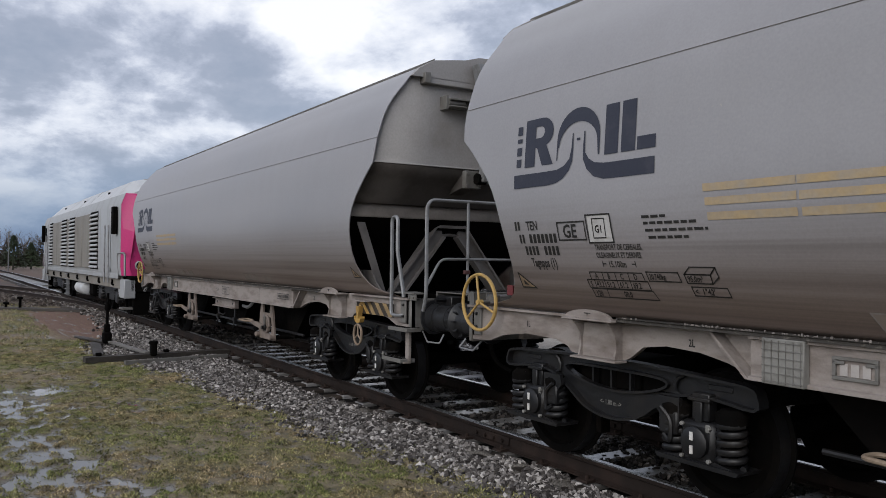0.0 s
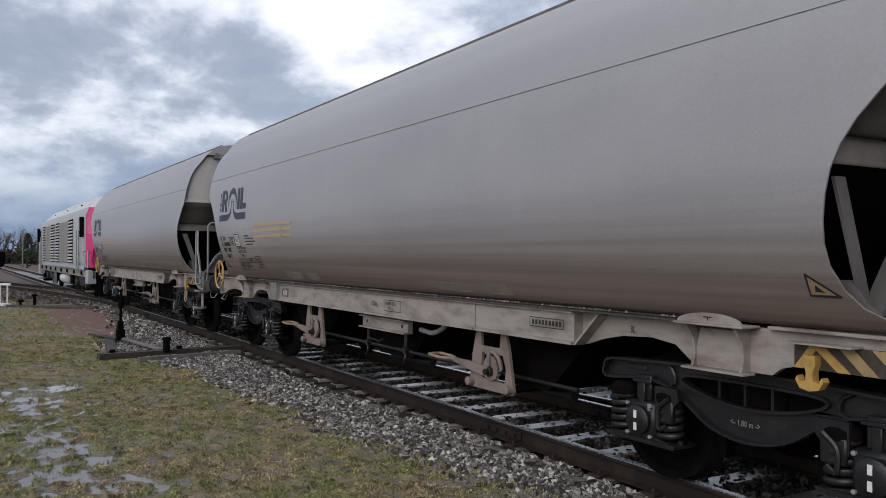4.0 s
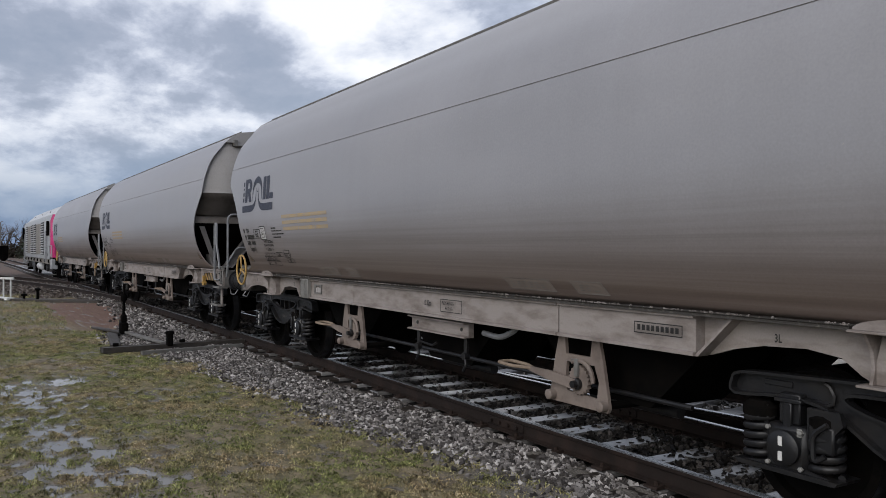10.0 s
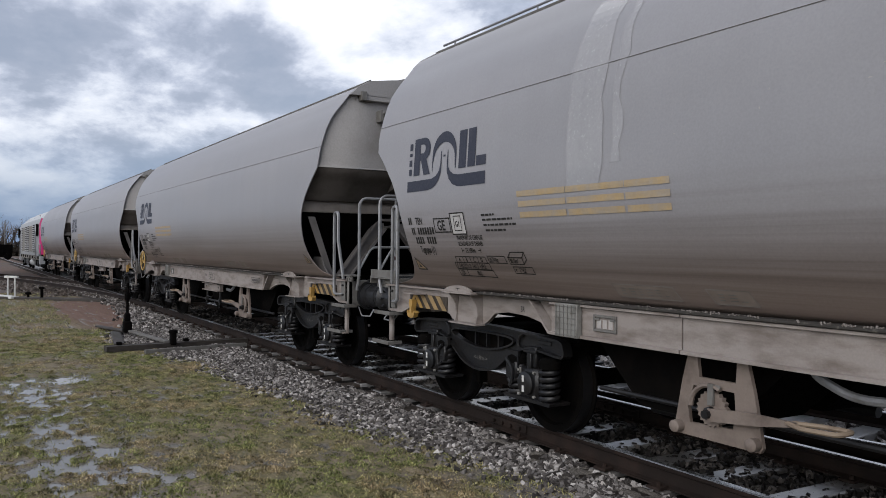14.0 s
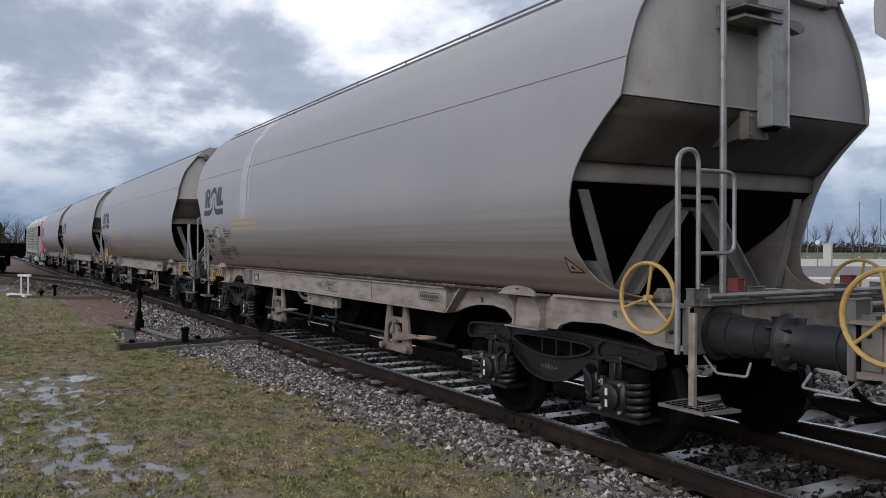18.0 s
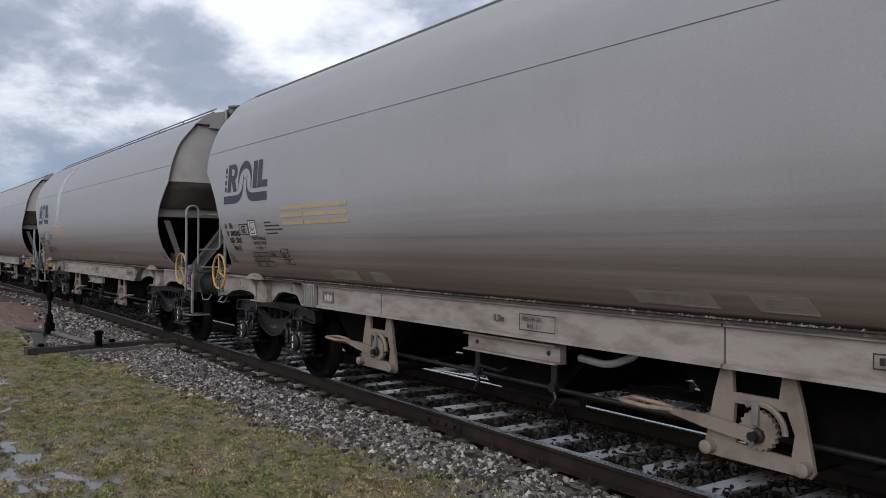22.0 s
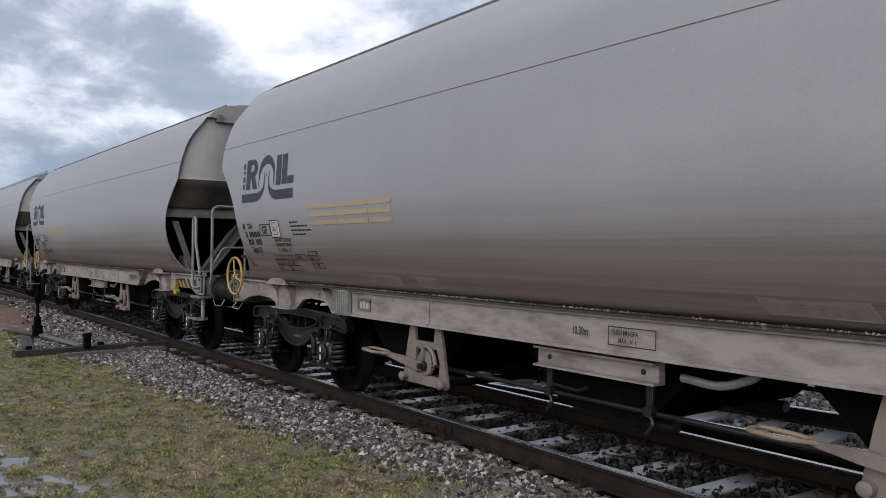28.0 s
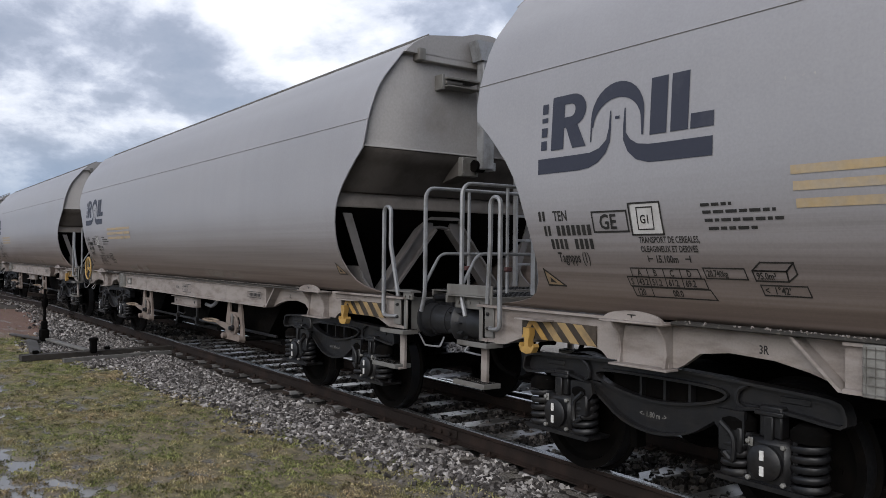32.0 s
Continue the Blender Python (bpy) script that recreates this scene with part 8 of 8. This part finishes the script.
def yard():
    # asphalt road, its kerbs, and the pale paved strip behind it
    for name, s0, s1, k0, mt, lift, lab in (("road", 47.6, 75.6, -15, ASPHALT, 0.03, "grey asphalt yard road"), ("kerb", 47.0, 47.6, -15, OLD_WHITE, 0.10, "pale concrete kerb along the yard road"),
                                            ("kerb", 75.6, 76.2, -30, OLD_WHITE, 0.10, "pale concrete kerb beyond the yard road"), ("pavement", 76.2, 118.0, -30, CONCRETE, 0.04, "pale concrete paving beside the sports field")):
        bm = BM()
        prism(bm, [over(s0, k0), over(s0, 160), over(s1, 160), over(s1, k0)], "z", LAND - 0.3, LAND + lift)
        tagged(part(name, bm, mt, None, "", 0), lab, name, "", "structure")
    parked_car(27.9, 118, YARD + 18, WHITE_P, "white pickup-like car parked by the sports field", 1.85, 4.6)
    # goal
    x, y, _ = far(26.3, 104, 0)
    g = empty("football_goal", pose(x, y, LAND, 0, 0, YARD), "white football goal on the field", "goal", "goals on the field")
    for a, b in (((-2.2, 0, 0), (-2.2, 0, 2.4)), ((2.2, 0, 0), (2.2, 0, 2.4)), ((-2.2, 0, 2.4), (2.2, 0, 2.4))):
        bm = BM()
        sweep(bm, [a, b], 0.06, 6)
        part("goal_post", bm, OLD_WHITE, g)
    for xx in (-2.2, 2.2):
        bm = BM()
        sweep(bm, [(xx, 0, 2.4), (xx, 1.6, 0)], 0.04, 5)
        part("goal_stay", bm, OLD_WHITE, g)
    x, y, _ = far(39.7, 160, 0)
    copy_thing(g, pose(x, y, LAND, 0, 0, YARD))
    # kiosk
    x, y, _ = far(30.4, 126, 0)
    k = empty("kiosk", pose(x, y, LAND, 0, 0, YARD) @ Matrix.Diagonal((1.3, 1.3, 1.25, 1)), "small white hut beside the field", "kiosk")
    bm = BM()
    box(bm, -1.1, 1.1, -0.8, 0.8, 0, 1.95, 0.04)
    part("kiosk_wall", bm, OLD_WHITE, k)
    bm = BM()
    box(bm, -1.2, 1.2, -0.9, 0.9, 1.952, 2.06, 0.03)
    part("kiosk_roof", bm, POLE_M, k)
    bm = BM()
    box(bm, -0.2, 0.5, -0.83, -0.801, 0.9, 1.5, 0.01)
    part("kiosk_hatch", bm, GLASS_DARK, k)
    # netting poles and fence posts
    rs = random.Random(8)
    bm = BM()
    sweep(bm, [(0, 0, 0), (0, 0, 6.6)], 0.06, 6)
    p0 = empty("net_pole", Matrix(), "tall thin ball-net pole", "pole", "poles round the field")
    part("pole_shaft", bm, POLE_M, p0)
    bm = BM()
    box(bm, -0.12, 0.12, -0.12, 0.12, 0.0, 0.25, 0.02)
    part("pole_foot", bm, CONCRETE, p0)
    azs = (16.5, 19.4, 22.0, 25.2, 26.4, 29.3, 31.8, 33.0, 36.0, 38.4, 40.7, 43, 46)
    for i, az in enumerate(azs):
        x, y, _ = far(az, 132 + 6 * (i % 3), 0)
        m = pose(x, y, LAND - 0.05) @ Matrix.Diagonal((1, 1, 1.15, 1))
        if i == 0:
            p0.matrix_basis = m
        else:
            copy_thing(p0, m)
    f0 = empty("fence_post", Matrix(), "grey fence post at the edge of the yard", "fence post", "fence posts along the yard")
    bm = BM()
    sweep(bm, [(0, 0, 0), (0, 0, 1.5)], 0.04, 6)
    part("post_shaft", bm, POLE_M, f0)
    bm = BM()
    lathe(bm, [(0.06, 1.48), (0.06, 1.53), (0.02, 1.56)], "z", (0, 0, 0), 6)
    part("post_cap", bm, POLE_M, f0)
    for i in range(30):
        x, y = over(119.0, 8 + i * 3.2)
        m = pose(x, y, LAND)
        if i == 0:
            f0.matrix_basis = m
        else:
            copy_thing(f0, m)
    fw = empty("fence_wires", Matrix(), "thin wires strung on the fence posts", "fence wire")
    for z in (0.5, 0.95, 1.4):
        bm = BM()
        sweep(bm, [(*over(119.0, 8), LAND + z), (*over(119.0, 101), LAND + z)], 0.012, 4)
        part("wire", bm, POLE_M, fw)
    # sign and grey pillar near the road
    x, y, _ = far(35.4, 79, 0)
    s = empty("road_sign", pose(x, y, LAND, 0, 0, 25), "round road sign on a thin post", "sign")
    bm = BM()
    sweep(bm, [(0, 0, 0), (0, 0, 2.3)], 0.04, 6)
    part("sign_post", bm, POLE_M, s)
    bm = BM()
    lathe(bm, [(0.22, -0.02), (0.22, 0.0)], "y", (0, -0.04, 2.2), 18)
    part("sign_disc", bm, OLD_WHITE, s)
    x, y, _ = far(34.8, 79, 0)
    s = empty("concrete_pillar", pose(x, y, LAND, 0, 0, 25), "short pale concrete pillar beside the road", "pillar")
    bm = BM()
    box(bm, -0.35, 0.35, -0.3, 0.3, 0.03, 2.0, 0.04)
    part("pillar_shaft", bm, CONCRETE, s)
    bm = BM()
    box(bm, -0.4, 0.4, -0.35, 0.35, 2.0, 2.1, 0.02)
    part("pillar_cap", bm, CONCRETE, s)
    # tall lamp mast with two heads
    x, y, _ = far(38.9, 98, 0)
    s = empty("lamp_mast", pose(x, y, LAND, 0, 0, YARD), "tall grey lamp mast with two floodlights", "lamp mast")
    bm = BM()
    lathe(bm, [(0.11, 0.0), (0.06, 9.0)], "z", (0, 0, 0), 8)
    part("mast_shaft", bm, POLE_M, s)
    bm = BM()
    sweep(bm, [(-0.6, 0, 8.95), (0.6, 0, 8.95)], 0.05, 6)
    part("mast_arm", bm, POLE_M, s)
    for q in (-0.5, 0.5):
        bm = BM()
        box(bm, q - 0.22, q + 0.22, -0.2, 0.1, 8.98, 9.16, 0.03)
        part("floodlight", bm, POLE_M, s)
    # lamp poles at the leading end of the line
    for az, d, h in ((88.6, 120, 5.2), (87.2, 105, 4.6), (90.2, 130, 5.6)):
        x, y, _ = far(az, d, 0)
        lp = empty("lamp_pole", pose(x, y, -0.2), "grey yard lamp pole", "lamp pole", "lamp poles in the yard")
        bm = BM()
        sweep(bm, [(0, 0, 0), (0, 0, h)], 0.07, 6)
        part("pole_shaft", bm, POLE_M, lp)
        bm = BM()
        sweep(bm, bent([(0, 0, h - 0.1), (0.2, 0.1, h + 0.1), (0.5, 0.25, h + 0.1)], 0.1), 0.04, 5)
        part("lamp_arm", bm, POLE_M, lp)


yard()
road_car, waiting_car = road_cars()


# ---- what moves ----
def train_x(t):
    return float(np.interp(t, DENSE_T, DENSE_X))


def spline_train():
    """Even samples of the train's place, eased through the rows of TRAIN."""
    ts, xs = np.array([r[0] for r in TRAIN]), np.array([r[1] for r in TRAIN])
    v = np.gradient(xs, ts)
    tt = np.linspace(0, 32, 641)
    out = []
    for t in tt:
        i = min(max(int(np.searchsorted(ts, t, side="right")) - 1, 0), len(ts) - 2)
        h = ts[i + 1] - ts[i]
        u = (t - ts[i]) / h
        out.append((2 * u ** 3 - 3 * u ** 2 + 1) * xs[i] + (u ** 3 - 2 * u ** 2 + u) * h * v[i] + (-2 * u ** 3 + 3 * u ** 2) * xs[i + 1] + (u ** 3 - u ** 2) * h * v[i + 1])
    return tt, np.array(out)


DENSE_T, DENSE_X = spline_train()


def motions():
    steps = [0.5 * i for i in range(65)]
    for k, w in enumerate(wagons):
        turn = 180 if TURNED[k] else 0
        walk(w, [(t, on_line(train_x(t) + LEN * k + HALF, 5.15, -5.15, turn)) for t in steps])
    for w in LOCOS:
        walk(w, [(t, on_line(train_x(t), -4.2, -16.1)) for t in steps])
    # the cars on the yard road
    def rolls(car, s, k):
        walk(car, [(t, pose(*over(s, k(t)), LAND + 0.05, 0, 0, YARD)) for t in steps])
    rolls(road_car, 49.5, lambda t: max(-12.0, 19.4 + 9.4 * (t - 5.3)))
    away = lambda t: 0.0 if t < 5.5 else 2.2 * (t - 5.5) ** 2 if t < 8.0 else 13.75 + 11.0 * (t - 8.0)
    rolls(waiting_car, 73.0, lambda t: 31.5 + away(t))
    fine = [0.2 * i for i in range(161)]
    for w in wagons + LOCOS:
        back = -1 if w in wagons and TURNED[wagons.index(w)] else 1
        for o in w.children_recursive:
            if o.name.split(".")[0] in ("wheelset", "driving_wheelset"):
                x, y, z = o.location
                r = z
                walk(o, [(t, pose(x, y, z, 0, back * math.degrees((train_x(t) - START) / r), 0)) for t in fine])


motions()
